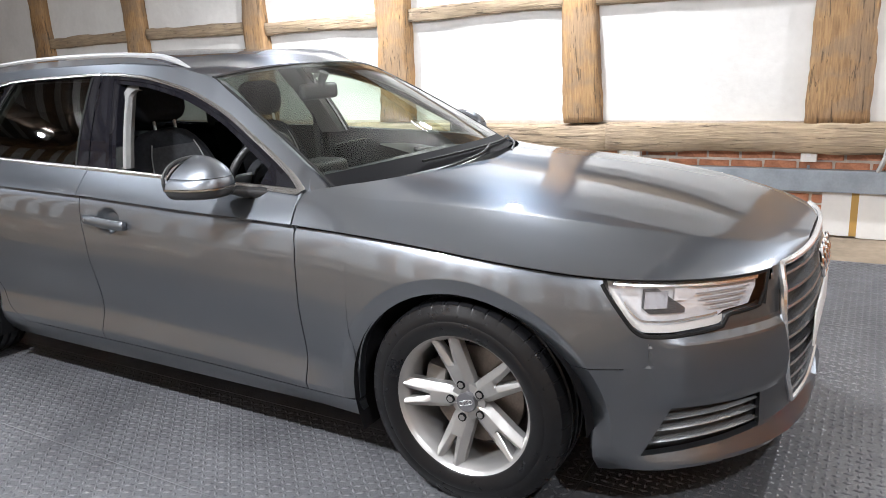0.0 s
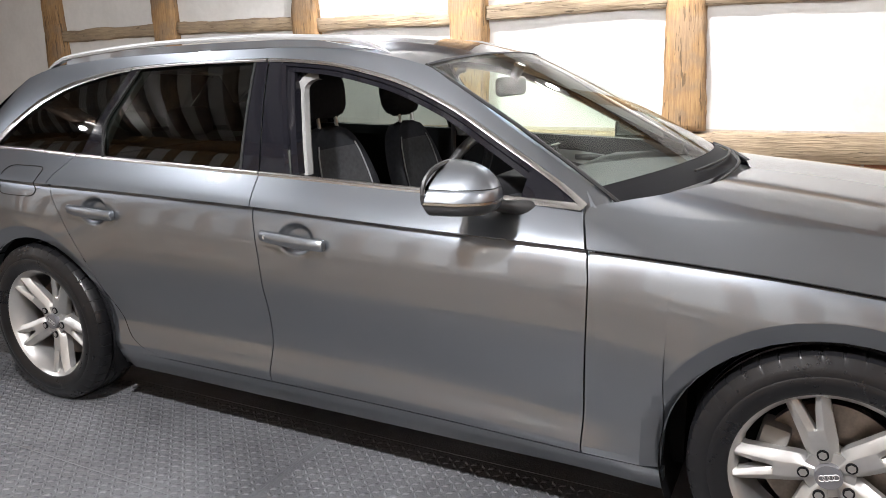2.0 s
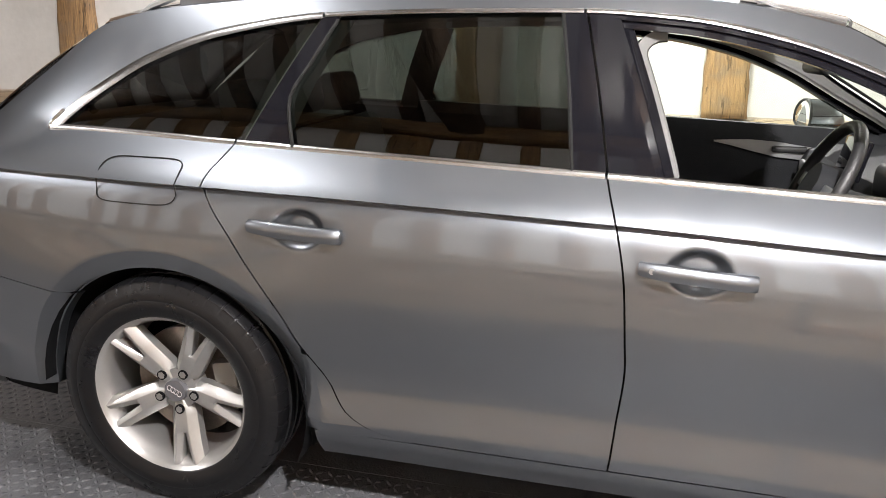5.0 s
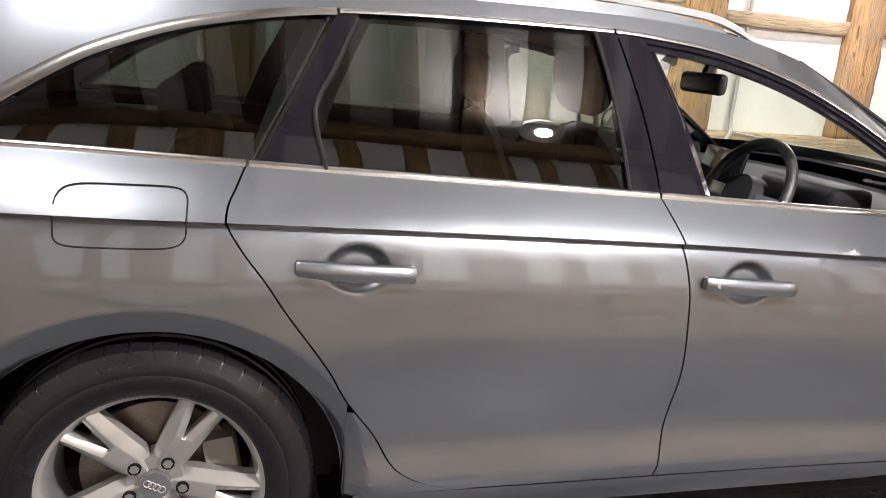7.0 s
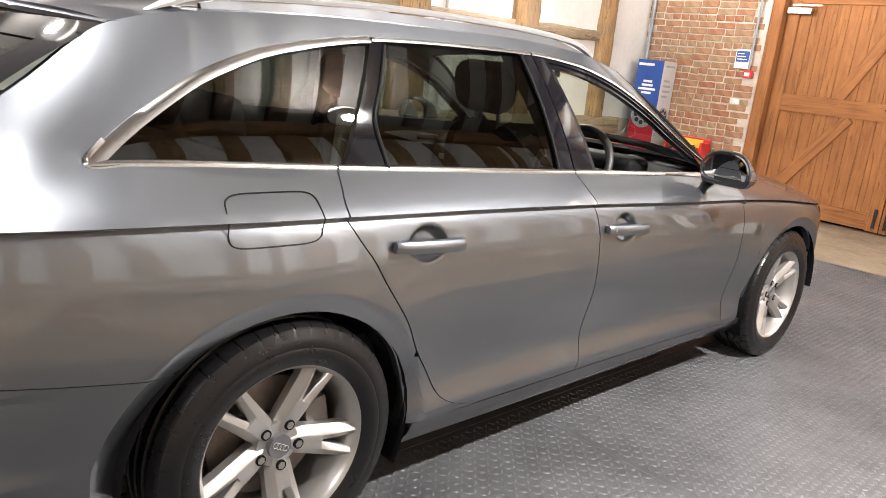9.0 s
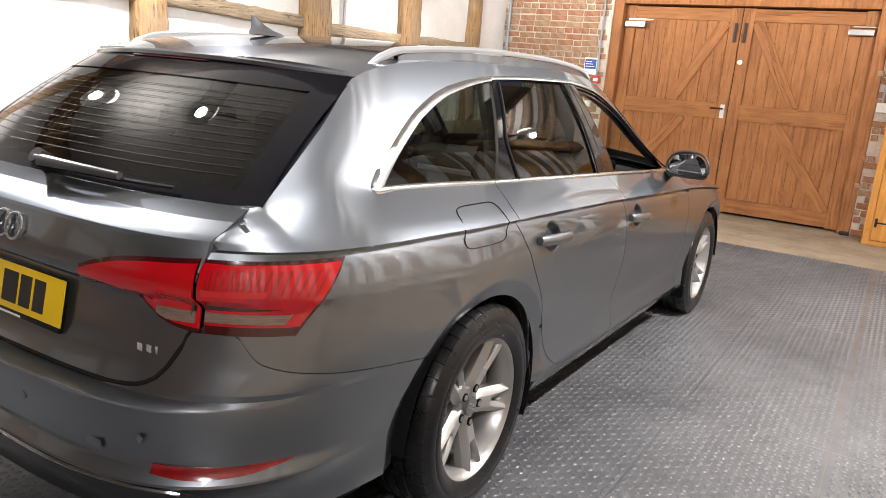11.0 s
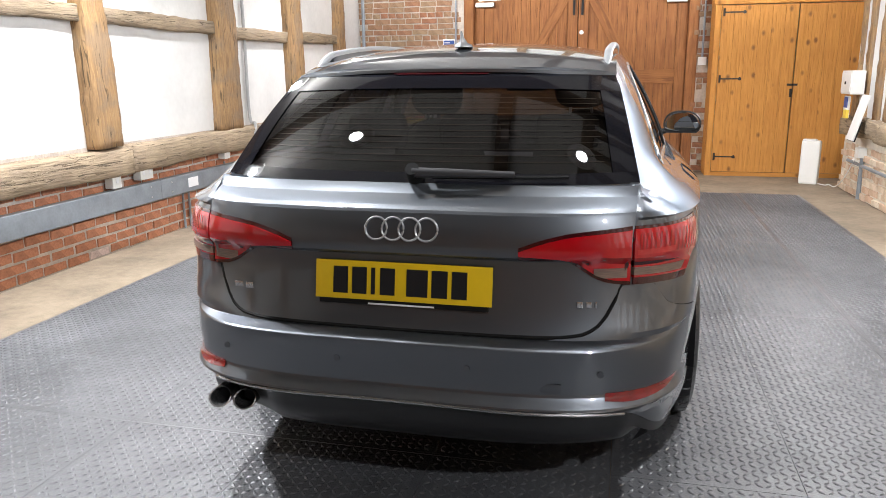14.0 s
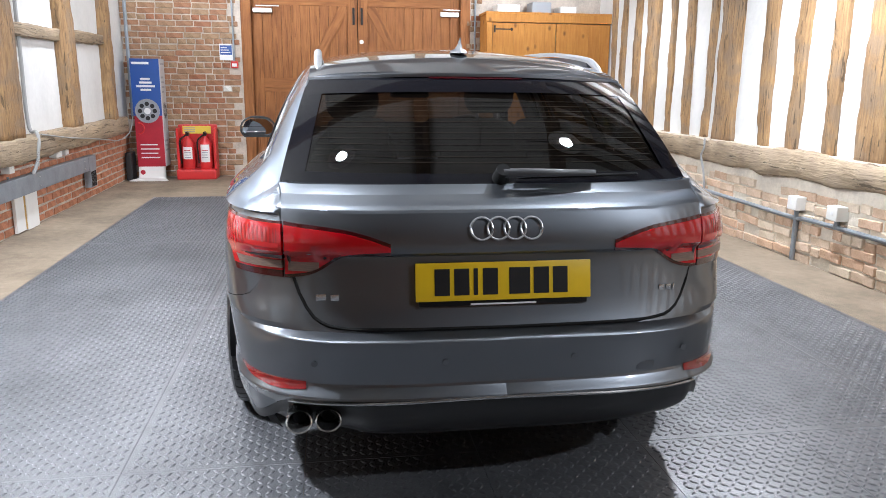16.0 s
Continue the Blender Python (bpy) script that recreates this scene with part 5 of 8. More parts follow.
def build_nose(s):
    def nose_top(y):
        if y < 1.90:
            return 0.510
        return lamp_bot(y) - 0.004 if y < 2.196 else 0.742

    def ramp(v, a, b):
        f = min(1.0, max(0.0, (v - a) / (b - a)))
        return f * f * (3 - 2 * f)
    # outward steps of the skin: splitter lip below, crease above the intake, ledge under the lamp
    lip_prof = curve((0.165, -0.010), (0.178, 0.022), (0.190, 0.036), (0.197, 0.038), (0.203, 0.034), (0.240, 0.004), (0.248, 0.0), (0.30, 0.0))
    swell = curve((0.385, 0.0), (0.393, 0.003), (0.42, 0.012), (0.50, 0.015), (0.575, 0.012), (0.580, 0.0105), (0.600, -0.006), (0.615, -0.010), (0.66, -0.010), (0.70, 0.0))

    def skin(q, zz):
        d = lip_prof(zz - (q.y - 1.915) * 0.10) * ramp(q.y, 1.80, 1.96) + swell(zz) * ramp(q.y, 1.946, 2.03)
        if q.y < 1.938 and zz > 0.516:
            d -= 0.008
        n = Vector((max(0.2, 1 - ramp(q.y, 1.8, 2.28)) * s, ramp(q.y, 1.75, 2.2), 0)).normalized()
        return q + n * d + Vector((s * flare(q.y, zz), 0, 0))

    def in_intake(y, z):
        """Inside the slanted outline of the side air intake."""
        a = 1.918 + (z - 0.232) * 0.50
        return a < y < 2.192 and 0.240 + (y - 1.918) * 0.125 < z < 0.386
    P = []
    zl = [0.166, 0.172, 0.180, 0.190, 0.198, 0.204, 0.215, 0.228, 0.24, 0.25, 0.26, 0.27, 0.28, 0.30, 0.32, 0.34, 0.36, 0.37, 0.378, 0.384, 0.390, 0.398, 0.41, 0.43, 0.46, 0.48, 0.50, 0.5095, 0.5115, 0.5135, 0.52, 0.54, 0.56, 0.57, 0.577, 0.583, 0.590, 0.60, 0.61, 0.625, 0.64, 0.655, 0.67, 0.69, 0.71, 0.725, 0.742]
    for i in range(72):
        p = i / 71
        col = []
        for z in zl:
            zz = z
            for _ in range(3):
                ya = 1.41 + 0.388 * math.sqrt(max(0.0, 1 - (max(0.0, zz - 0.318) / 0.364) ** 2)) if zz < 0.6 else 1.70
                us = (ya - Y0F) / (y_front(zz) - Y0F)
                ue = u_front_x(grille_x(zz), zz) if zz > 0.30 else 1.0
                if zz <= 0.30:
                    ue = u_front_x(max(0.0, 0.36 * (zz - 0.24) / 0.06), zz) if zz > 0.24 else 1.0
                u = us + (ue - us) * math.sin(math.pi / 2 * p ** 1.1) ** (2 / NF)
                q = nose_pt(u, zz, 1)
                zz = min(nose_top(q.y), z)
            col.append(skin(nose_pt(u, zz, s), zz))
        P.append(col)
    bm = orient(grid_bm(P), (0, 1.5, 0.5))
    for co, no in (((0, 1.918, 0.232), (0, 1, -0.5)), ((0, 2.192, 0), (0, 1, 0)), ((0, 1.918, 0.240), (0, -0.125, 1)), ((0, 0, 0.386), (0, 0, 1))):
        near = [f for f in bm.faces if f.calc_center_median().y > 1.88 and f.calc_center_median().z < 0.43]
        geom = list({v for f in near for v in f.verts}) + list({e for f in near for e in f.edges}) + near
        bmesh.ops.bisect_plane(bm, geom=geom, plane_co=co, plane_no=no, dist=0.0005)
    hole = [f for f in bm.faces if in_intake(f.calc_center_median().y, f.calc_center_median().z)]
    bmesh.ops.delete(bm, geom=hole, context="FACES")
    es = [e for e in bm.edges if len(e.link_faces) == 1]
    r = bmesh.ops.extrude_edge_only(bm, edges=es)
    bmesh.ops.translate(bm, verts=[g for g in r["geom"] if isinstance(g, bmesh.types.BMVert)], vec=(-s * 0.025, -0.014, 0))
    for e in es:
        e.smooth = False
    bp = cpart("front_bumper", bm, PAINT, angle=15)
    # black recess with bright blades
    P = []
    for z in lin(0.225, 0.40, 8):
        P.append([nose_pt(u_of_y(y, z), z, s, -0.032) for y in lin(1.90 + (z - 0.225) * 0.4, 2.21, 14)])
    cpart("air_intake", orient(grid_bm(P), (0, 1.5, 0.4)), BLACK_PL, "black lower air intake", bp)
    for z0, z1, ya in ((0.350, 0.370, 1.964), (0.317, 0.339, 1.950), (0.280, 0.304, 1.935)):
        P = []
        for y in lin(ya, 2.188, 16):
            f = (y - ya) / (2.188 - ya)
            z = z0 + (z1 - z0) * f
            h = 0.0040 * min(1.0, 0.25 + 5 * (1 - f)) * min(1.0, 0.35 + 4 * f)
            P.append([nose_pt(u_of_y(y, z), z + dz, s, o) for dz, o in ((-h, -0.03), (-h * 0.8, -0.002), (0.0, 0.001), (h, -0.006), (h, -0.03))])
        cpart("bright_blade", orient(grid_bm(P), (0, 1.5, 0.3)), CHROME_SOFT, "bright intake blade", bp)
    # headlamp: pale housing, light guide, dark cell with lens, slats, clear cover
    ht = lambda y: z_sh(y) - 0.006

    def lamp(off, ya=1.822, yb=2.190, d=0.0, lo=lamp_bot, hi=ht, n=34, slant=0.0):
        P = []
        for y in lin(ya, yb, n):
            col = []
            for k in range(8):
                yy = y
                for _ in range(2):
                    a, b = lo(yy) + d, hi(yy) - d
                    z = a + (max(a + 0.0005, b) - a) * k / 7
                    yy = min(yb + slant * 0.08, y + slant * (z - lo(y)))
                col.append(nose_pt(u_of_y(yy, z), z, s, off))
            P.append(col)
        return orient(grid_bm(P), (0, 1.5, 0.6))
    SILVER = mat("lamp_silver", (0.78, 0.78, 0.80), 0.25, 0.10, var=0.25, scale=14)
    GUIDE = mat("lamp_guide", (0.72, 0.71, 0.69), 0.25, coat=0.6)
    hl = cpart("headlamp", lamp(-0.034), SILVER, "clear headlamp with pale housing")
    bm = add_tube(bmesh.new(), [nose_pt(u_of_y(y, lamp_bot(y)), lamp_bot(y), s, -0.002) for y in lin(1.822, 2.190, 40)], 0.006, 6)
    add_tube(bm, [nose_pt(u_of_y(2.190, z), z, s, -0.002) for z in lin(0.652, ht(2.19), 6)], 0.006, 6)
    add_tube(bm, [nose_pt(u_of_y(y, ht(y)), ht(y), s, -0.002) for y in lin(1.822, 2.190, 20)], 0.005, 6)
    cpart("lamp_rim", bm, SEAL_GAP_BLACK, "black lamp seal", hl)
    low = lambda d: (lambda y: lamp_bot(y) + d)
    cpart("light_guide", lamp(-0.012, 1.850, 2.108, 0.0, low(0.008), low(0.030)), GUIDE, "pale light guide", hl)
    cpart("light_guide", lamp(-0.016, 1.880, 2.100, 0.0, low(0.033), low(0.040)), CHROME_SOFT, "", hl)
    cell = lambda y: 0.655 + 0.6 * max(0.0, 1.945 - y) * 1.5
    cpart("lamp_cell", lamp(-0.028, 1.925, 2.03, 0.0, cell, lambda y: min(0.722, 0.665 + (2.035 - y) * 0.75)), mat("lamp_dark", (0.07, 0.07, 0.075), 0.3), "dark lamp cell", hl)
    cpart("projector_lens", lamp(-0.020, 1.930, 1.985, 0.0, lambda y: max(cell(y) + 0.004, 0.672), lambda y: 0.716), mat("lamp_lens_grey", (0.40, 0.40, 0.43), 0.12, 0.2), "grey projector lens", hl)
    cpart("reflector", lamp(-0.022, 2.000, 2.030, 0.0, lambda y: 0.690, lambda y: 0.724), SILVER, "", hl)
    for k in range(4):
        z = 0.662 + 0.013 * k
        cpart("lamp_slat", lamp(-0.020, 2.085 - 0.012 * k, 2.150 + 0.006 * k, 0.0, lambda y: z, lambda y: z + 0.0045), mat("lamp_slat_grey", (0.30, 0.30, 0.31), 0.3, 0.2), "", hl)
    cpart("light_strip", lamp(-0.014, 1.850, 2.180, 0.0, lambda y: ht(y) - 0.018, lambda y: ht(y) - 0.008), CHROME_SOFT, "bright light strip", hl)
    cov = cpart("lamp_cover", lamp(0.001), CLEAR, "clear plastic cover", hl)
    cov.visible_shadow = False


def u_of_y(y, z):
    return (y - Y0F) / (y_front(z) - Y0F)


both(build_nose)
# grille: bright frame, dark back, slats
P = []
for z in lin(0.30, 0.745, 16):
    P.append([(x, Y0F + (y_front(z) - Y0F) * u_front_x(abs(x), z) - 0.03, z) for x in lin(-grille_x(z), grille_x(z), 21)])
grille = cpart("grille", orient(grid_bm(P), (0, 1.5, 0.5)), BLACK_PL, "black grille with bright slats and frame")


def nose_front(x, z, off=0.0):
    return Vector((x, Y0F + (y_front(z) - Y0F) * u_front_x(abs(x), z) + off, z))


for k in range(9):
    z = 0.335 + k * 0.047
    gx = grille_x(z) - 0.008
    P = [[nose_front(x, z, 0.0) + Vector(d) for d in ((0, -0.03, 0.004), (0, 0.004, 0.004), (0, 0.006, -0.003), (0, -0.03, -0.005))] for x in lin(-gx, gx, 21)]
    cpart("slat", orient(grid_bm(P), (0, 2.0, z)), mat("slat_bright", (0.46, 0.47, 0.48), 0.25, 0.9), parent=grille)
edge = [nose_front(grille_x(z), z, 0.004) for z in lin(0.30, 0.742, 16)]
edge = edge + [nose_front(x, 0.742, 0.004) for x in lin(0.40, -0.40, 12)] + [Vector((-p.x, p.y, p.z)) for p in edge[::-1]] + [nose_front(x, 0.30, 0.004) for x in lin(-0.33, 0.33, 10)]
cpart("grille_frame", tube(edge, 0.010, 8, True), CHROME_SOFT, "bright grille frame", grille)
bm = bmesh.new()
for k in range(4):
    cx = (k - 1.5) * 0.068
    add_tube(bm, [nose_front(cx + 0.045 * math.cos(a), 0.665 + 0.045 * math.sin(a), 0.018) for a in lin(0, math.tau, 25)[:-1]], 0.006, 6, True)
cpart("ring_badge", bm, SHINY, "bright metal badge of plain rings", grille)
cpart("number_plate", box(-0.26, 0.26, 2.300, 2.306, 0.44, 0.551, 0.002), PLATE_W, "white front number plate", grille)

# ---- inner body: closes the shell behind the gaps ----
bm = bmesh.new()
for s in (1, -1):
    P = []
    for y in lin(-2.20, 1.79, 60):
        lo = arch_z(y, 0.22)
        lo = lo + 0.02 if lo > 0.23 else lo
        P.append([(s * (side_x(y, z) - 0.035), y, z) for z in lin(lo, z_belt(y) - 0.02 if y < 0.8 else z_sh(y) - 0.03, 10)])
    bm = join_bm(bm, grid_bm(P))
add_box(bm, -0.74, 0.74, -0.98, 1.02, 0.19, 0.24)
add_box(bm, -0.60, 0.60, -2.15, -0.95, 0.24, 0.32)
add_box(bm, -0.50, 0.50, 1.0, 2.05, 0.22, 0.28)
add_box(bm, -0.72, 0.72, 1.0, 1.06, 0.22, 0.82)
add_box(bm, -0.62, 0.62, -2.22, -2.18, 0.3, 0.92)
cpart("inner_body", bm, DARK, "black underbody", angle=30)
# wheel housings
for yc, a, b in ARCHES.values():
    for s in (1, -1):
        P = []
        for t in lin(-0.4 if yc < 0 else 0.0, math.pi if yc < 0 else math.pi + 0.4, 24):
            yy, zz = yc + (a + 0.004) * math.cos(t), 0.318 + (b + 0.004) * math.sin(t)
            P.append([(s * x, yy, zz) for x in (0.50, 0.62, 0.74, side_x(yc, 0.6) - 0.02)])
        bm = grid_bm(P)
        add_box(bm, s * 0.52 - 0.01, s * 0.52 + 0.01, yc - a, yc + a, 0.18, 0.72)
        cpart("wheel_housing", bm, DARK)

# ---- wheels ----
def lathe(prof, seg, fn=None):
    P = []
    for i in range(seg):
        t = math.tau * i / seg
        row = []
        for x, r in prof:
            if fn:
                r = fn(x, r, i)
            row.append((x, r * math.sin(t), r * math.cos(t)))
        P.append(row)
    P.append(P[0])
    return grid_bm(P)


tyre_prof = [(-0.09, 0.222), (-0.105, 0.235), (-0.113, 0.265), (-0.108, 0.295), (-0.096, 0.318), (-0.085, 0.325), (-0.05, 0.3285), (-0.046, 0.320), (-0.038, 0.320), (-0.034, 0.3285), (-0.006, 0.329), (-0.003, 0.321),
             (0.005, 0.321), (0.008, 0.329), (0.034, 0.3285), (0.038, 0.320), (0.046, 0.320), (0.05, 0.3285), (0.085, 0.325), (0.096, 0.318), (0.098, 0.3115), (0.108, 0.295), (0.1125, 0.280), (0.1115, 0.272), (0.1135, 0.268), (0.113, 0.250), (0.106, 0.236), (0.104, 0.231), (0.100, 0.224), (0.09, 0.218)]
def tyre_lathe(prof, blocks):
    """The tyre turned round the axle, with narrow cross grooves over its shoulders."""
    P = []
    for b in range(blocks):
        for f, g in ((0.0, 0), (0.035, 1), (0.11, 1), (0.145, 0), (0.43, 0), (0.72, 0)):
            t = math.tau * (b + f) / blocks
            P.append([(x, (r - 0.0035 * (g and abs(x) > 0.055 and r > 0.312)) * math.sin(t), (r - 0.0035 * (g and abs(x) > 0.055 and r > 0.312)) * math.cos(t)) for x, r in prof])
    P.append(P[0])
    return grid_bm(P)


tyre_me = tyre_lathe(tyre_prof, 44)
bmesh.ops.recalc_face_normals(tyre_me, faces=tyre_me.faces)
rim_prof = [(-0.095, 0.225), (-0.09, 0.210), (-0.06, 0.198), (0.03, 0.200), (0.072, 0.205), (0.082, 0.212), (0.088, 0.2135), (0.092, 0.218), (0.098, 0.222), (0.101, 0.226), (0.098, 0.231), (0.088, 0.229)]
rim_me = lathe(rim_prof, 72)


def spoke_bm(side):
    """One leg of a twin spoke, in the wheel's plane (y, z), pointing up."""
    bm = bmesh.new()
    def pt(r, deg, x):
        a = radians(deg * side)
        return (x, r * math.sin(a), r * math.cos(a))
    # outline stations: radius, inner angle, outer angle, face height
    st = [(0.030, 0.0, 36.0, 0.056), (0.062, 0.0, 33.0, 0.060), (0.080, 0.0, 28.0, 0.063), (0.100, 0.0, 23.0, 0.067), (0.122, 0.0, 19.5, 0.071), (0.126, 0.5, 19.0, 0.072), (0.145, 2.2, 17.2, 0.076), (0.165, 3.2, 15.6, 0.080), (0.188, 4.3, 14.4, 0.084), (0.2135, 5.2, 13.6, 0.088)]
    rows = []
    for r, a0, a1, x in st:
        m = (a0 + a1) / 2
        d = (a1 - a0)
        g = 0.0 if a0 == 0 else 1.0
        rows.append([bm.verts.new(pt(r, a0 + d * f, xx)) for f, xx in ((0.0, x - 0.035), (0.0, x + 0.002 - 0.010 * g), (0.10, x + 0.002 - 0.005 * g), (0.42, x + 0.002), (0.50, x + 0.001), (1.0, x - 0.019), (1.0, x - 0.045))])
    for a, b in zip(rows, rows[1:]):
        for k in range(6):
            bm.faces.new((a[k], a[k + 1], b[k + 1], b[k]) if side > 0 else (a[k + 1], a[k], b[k], b[k + 1]))
    bmesh.ops.recalc_face_normals(bm, faces=bm.faces)
    if sum(f.normal.x for f in bm.faces) < 0:
        bmesh.ops.reverse_faces(bm, faces=bm.faces)
    return bm


def mesh_of(bm, name, material, angle=35):
    me = bpy.data.meshes.new(name)
    bm.to_mesh(me)
    bm.free()
    me.materials.append(material)
    for p in me.polygons:
        p.use_smooth = True
    me.set_sharp_from_angle(angle=radians(angle))
    return me


spoke_meshes = [mesh_of(spoke_bm(sd), "spoke", ALLOY) for sd in (1, -1)]
tyre_mesh, rim_mesh = mesh_of(tyre_me, "tyre", TYRE, 30), mesh_of(rim_me, "rim", ALLOY, 40)
bm = cyl((0.0, 0, 0), (0.054, 0, 0), 0.060, 0.058, 40)
hub_mesh = mesh_of(bm, "hub", ALLOY)
bm = cyl((0.05, 0, 0), (0.069, 0, 0), 0.0335, 0.031, 32)
cap_mesh = mesh_of(bm, "centre_cap", mat("cap_grey", (0.16, 0.16, 0.17), 0.35, 0.5))
bm = bmesh.new()
for k in range(4):
    cx = (k - 1.5) * 0.0105
    add_tube(bm, [(0.0702, cx + 0.0075 * math.cos(a), 0.0075 * math.sin(a)) for a in lin(0, math.tau, 17)[:-1]], 0.0012, 4, True)
ring_mesh = mesh_of(bm, "ring_badge", CHROME_SATIN)
disc_mesh = mesh_of(cyl((-0.02, 0, 0), (0.005, 0, 0), 0.158, 0.158, 56), "brake_disc", DISC)
bm = box(-0.045, 0.03, -0.06, 0.06, 0.0, 0.07, 0.015)
caliper_mesh = mesh_of(bm, "caliper", mat("caliper_grey", (0.22, 0.21, 0.20), 0.55, 0.4))
bm = cyl((0.045, 0, 0), (0.064, 0, 0), 0.0115, 0.010, 6)
bolt_mesh = mesh_of(bm, "bolt", mat("bolt_grey", (0.30, 0.29, 0.28), 0.4, 0.7))
# dark disc round each bolt, in place of a shaded well
bm = cyl((0.05, 0, 0), (0.0625, 0, 0), 0.0135, 0.0135, 20)
well_shade_mesh = mesh_of(bm, "bolt_well_shade", DARK)


def mesh_part(name, me, parent, m=Matrix(), label=""):
    ob = new(name, me)
    ob.parent = parent
    ob.matrix_local = m
    if label:
        tagged(ob, label)
    return ob


def build_wheel(s, y, spin, caliper_deg):
    w = mesh_part("wheel", tyre_mesh, car, Matrix.Translation((s * 0.770, y, 0.327)) @ (Matrix.Rotation(math.pi, 4, "Z") if s < 0 else Matrix()), "silver five-spoke alloy wheel with black tyre")
    sp = Matrix.Rotation(radians(spin), 4, "X")
    mesh_part("rim", rim_mesh, w, sp, "silver alloy rim")
    mesh_part("hub", hub_mesh, w, sp)
    mesh_part("centre_cap", cap_mesh, w, sp, "black centre cap")
    mesh_part("ring_badge", ring_mesh, w, sp)
    for k in range(5):
        r = sp @ Matrix.Rotation(math.tau * k / 5, 4, "X")
        for me in spoke_meshes:
            mesh_part("spoke", me, w, r)
        r2 = sp @ Matrix.Rotation(math.tau * k / 5, 4, "X") @ Matrix.Translation((0.004, 0, 0.056))
        mesh_part("bolt_well_shade", well_shade_mesh, w, r2)
        mesh_part("bolt", bolt_mesh, w, r2)
    mesh_part("brake_disc", disc_mesh, w, Matrix.Translation((-0.01, 0, 0)), "grey worn brake disc")
    mesh_part("caliper", caliper_mesh, w, Matrix.Rotation(radians(caliper_deg), 4, "X") @ Matrix.Translation((0, 0, 0.10)))


build_wheel(1, 1.41, 18, 78)
build_wheel(1, -1.41, -28, -80)
build_wheel(-1, 1.41, 40, 78)
build_wheel(-1, -1.41, 12, -80)

# ---- outside fittings ----
def build_fittings(s):
    fd, rd = doors[0 if s == 1 else 1]
    # door handles over a dished recess
    for door, y0, y1, z0, z1 in ((rd, -1.137, -0.905, 0.822, 0.812), (fd, -0.222, 0.012, 0.798, 0.785)):
        prof = [(-0.015, -0.004), (-0.0195, 0.008), (-0.017, 0.018), (-0.004, 0.0225), (0.003, 0.0225), (0.015, 0.017), (0.0185, 0.010), (0.015, -0.002)]
        P = []
        for i in range(17):
            f = i / 16
            y = y0 + (y1 - y0) * f
            z = z0 + (z1 - z0) * f
            k = 0.86 + 0.14 * min(1.0, 4 * f)
            lift = 0.004 + 0.009 * max(0.0, math.sin(math.pi * f)) ** 0.5
            P.append([(s * (side_x(y, z) + o * k + lift), y, z + h * k) for h, o in prof])
        # flat ends with a small chamfer
        for e, d in ((0, -0.004), (-1, 0.004)):
            ring = [Vector(p) for p in P[e]]
            c = sum(ring, Vector()) / len(ring)
            caps = [[p.lerp(c, 0.18) + Vector((0, d, 0)) for p in ring], [c + Vector((0, d, 0)) for p in ring]]
            P = caps[::-1] + P if e == 0 else P + caps
        bm = grid_bm(P, closed_u=True)
        hd = cpart("handle", bm, PAINT, "painted pull handle", door, angle=50)
        if door is fd and s == 1:
            q = Vector((side_x(y0 + 0.02, z0) + 0.030, y0 + 0.024, z0 - 0.001))
            cpart("key_lock", cyl(q - Vector((0.008, 0, 0)), q, 0.007, 0.0065, 14), CHROME_SATIN, parent=hd)
    # door mirror: slices of a rounded shell, a domed cap over a dark skirt
    def shell(z, grow=0.0):
        h = min(1.0, max(0.0, (z - 0.968) / 0.095))
        t = max(0.0, 1 - h ** 1.25) ** 0.56
        low = 1 - 0.55 * max(0.0, (0.962 - z) / 0.034) ** 2.2 * 0.35
        xa, xb = 0.929 - (0.079 * t + grow) * low, 0.929 + (0.131 * t + grow) * low
        dep = (0.145 * max(0.0, 1 - h ** 2.0) ** 0.40 + grow) * low
        out = []
        for i in range(25):
            xi = -1 + 2 * i / 24
            xi = math.copysign(abs(xi) ** 0.8, xi) if abs(xi) < 1 else xi
            x = (xa + xb) / 2 + (xb - xa) / 2 * xi
            out.append((s * x, 0.428 + dep * max(0.0, 1 - abs(xi) ** 2.7) ** 0.42 - 0.25 * max(0.0, x - 0.98), z))
        return out
    levels = [0.9675, 0.972, 0.98, 0.988, 0.9955]
    upper = [0.9985, 1.004, 1.012, 1.02, 1.028, 1.036, 1.043, 1.049, 1.054, 1.058, 1.061, 1.0626, 1.063]
    mi = cpart("door_mirror", grid_bm([shell(z) for z in levels] + [shell(0.9962, -0.0025), shell(0.9978, -0.0025)] + [shell(z) for z in upper], closed_u=True), PAINT, "grey painted door mirror", fd, angle=50)
    # black ring laid in the cap groove to darken it as shade
    cpart("cap_groove_shade", grid_bm([shell(z, -0.0018) for z in (0.9955, 0.997, 0.9985)], closed_u=True), SEAL_GAP_BLACK, "", mi)
    cpart("indicator", grid_bm([shell(z, g) for z, g in ((0.9600, -0.002), (0.9605, 0.0010), (0.9665, 0.0010), (0.9670, -0.002))], closed_u=True), CHROME, "bright mirror indicator strip", mi, angle=60)
    foot_rows = [shell(z, -0.002) for z in (0.9600, 0.954, 0.948, 0.941, 0.935, 0.930)]
    mid = (s * 0.93, 0.48, 0.929)
    cpart("mirror_skirt", grid_bm(foot_rows + [[mid for _ in foot_rows[0]]], closed_u=True), mat("mirror_skirt_grey", (0.03, 0.031, 0.033), 0.3), "dark mirror skirt", mi)
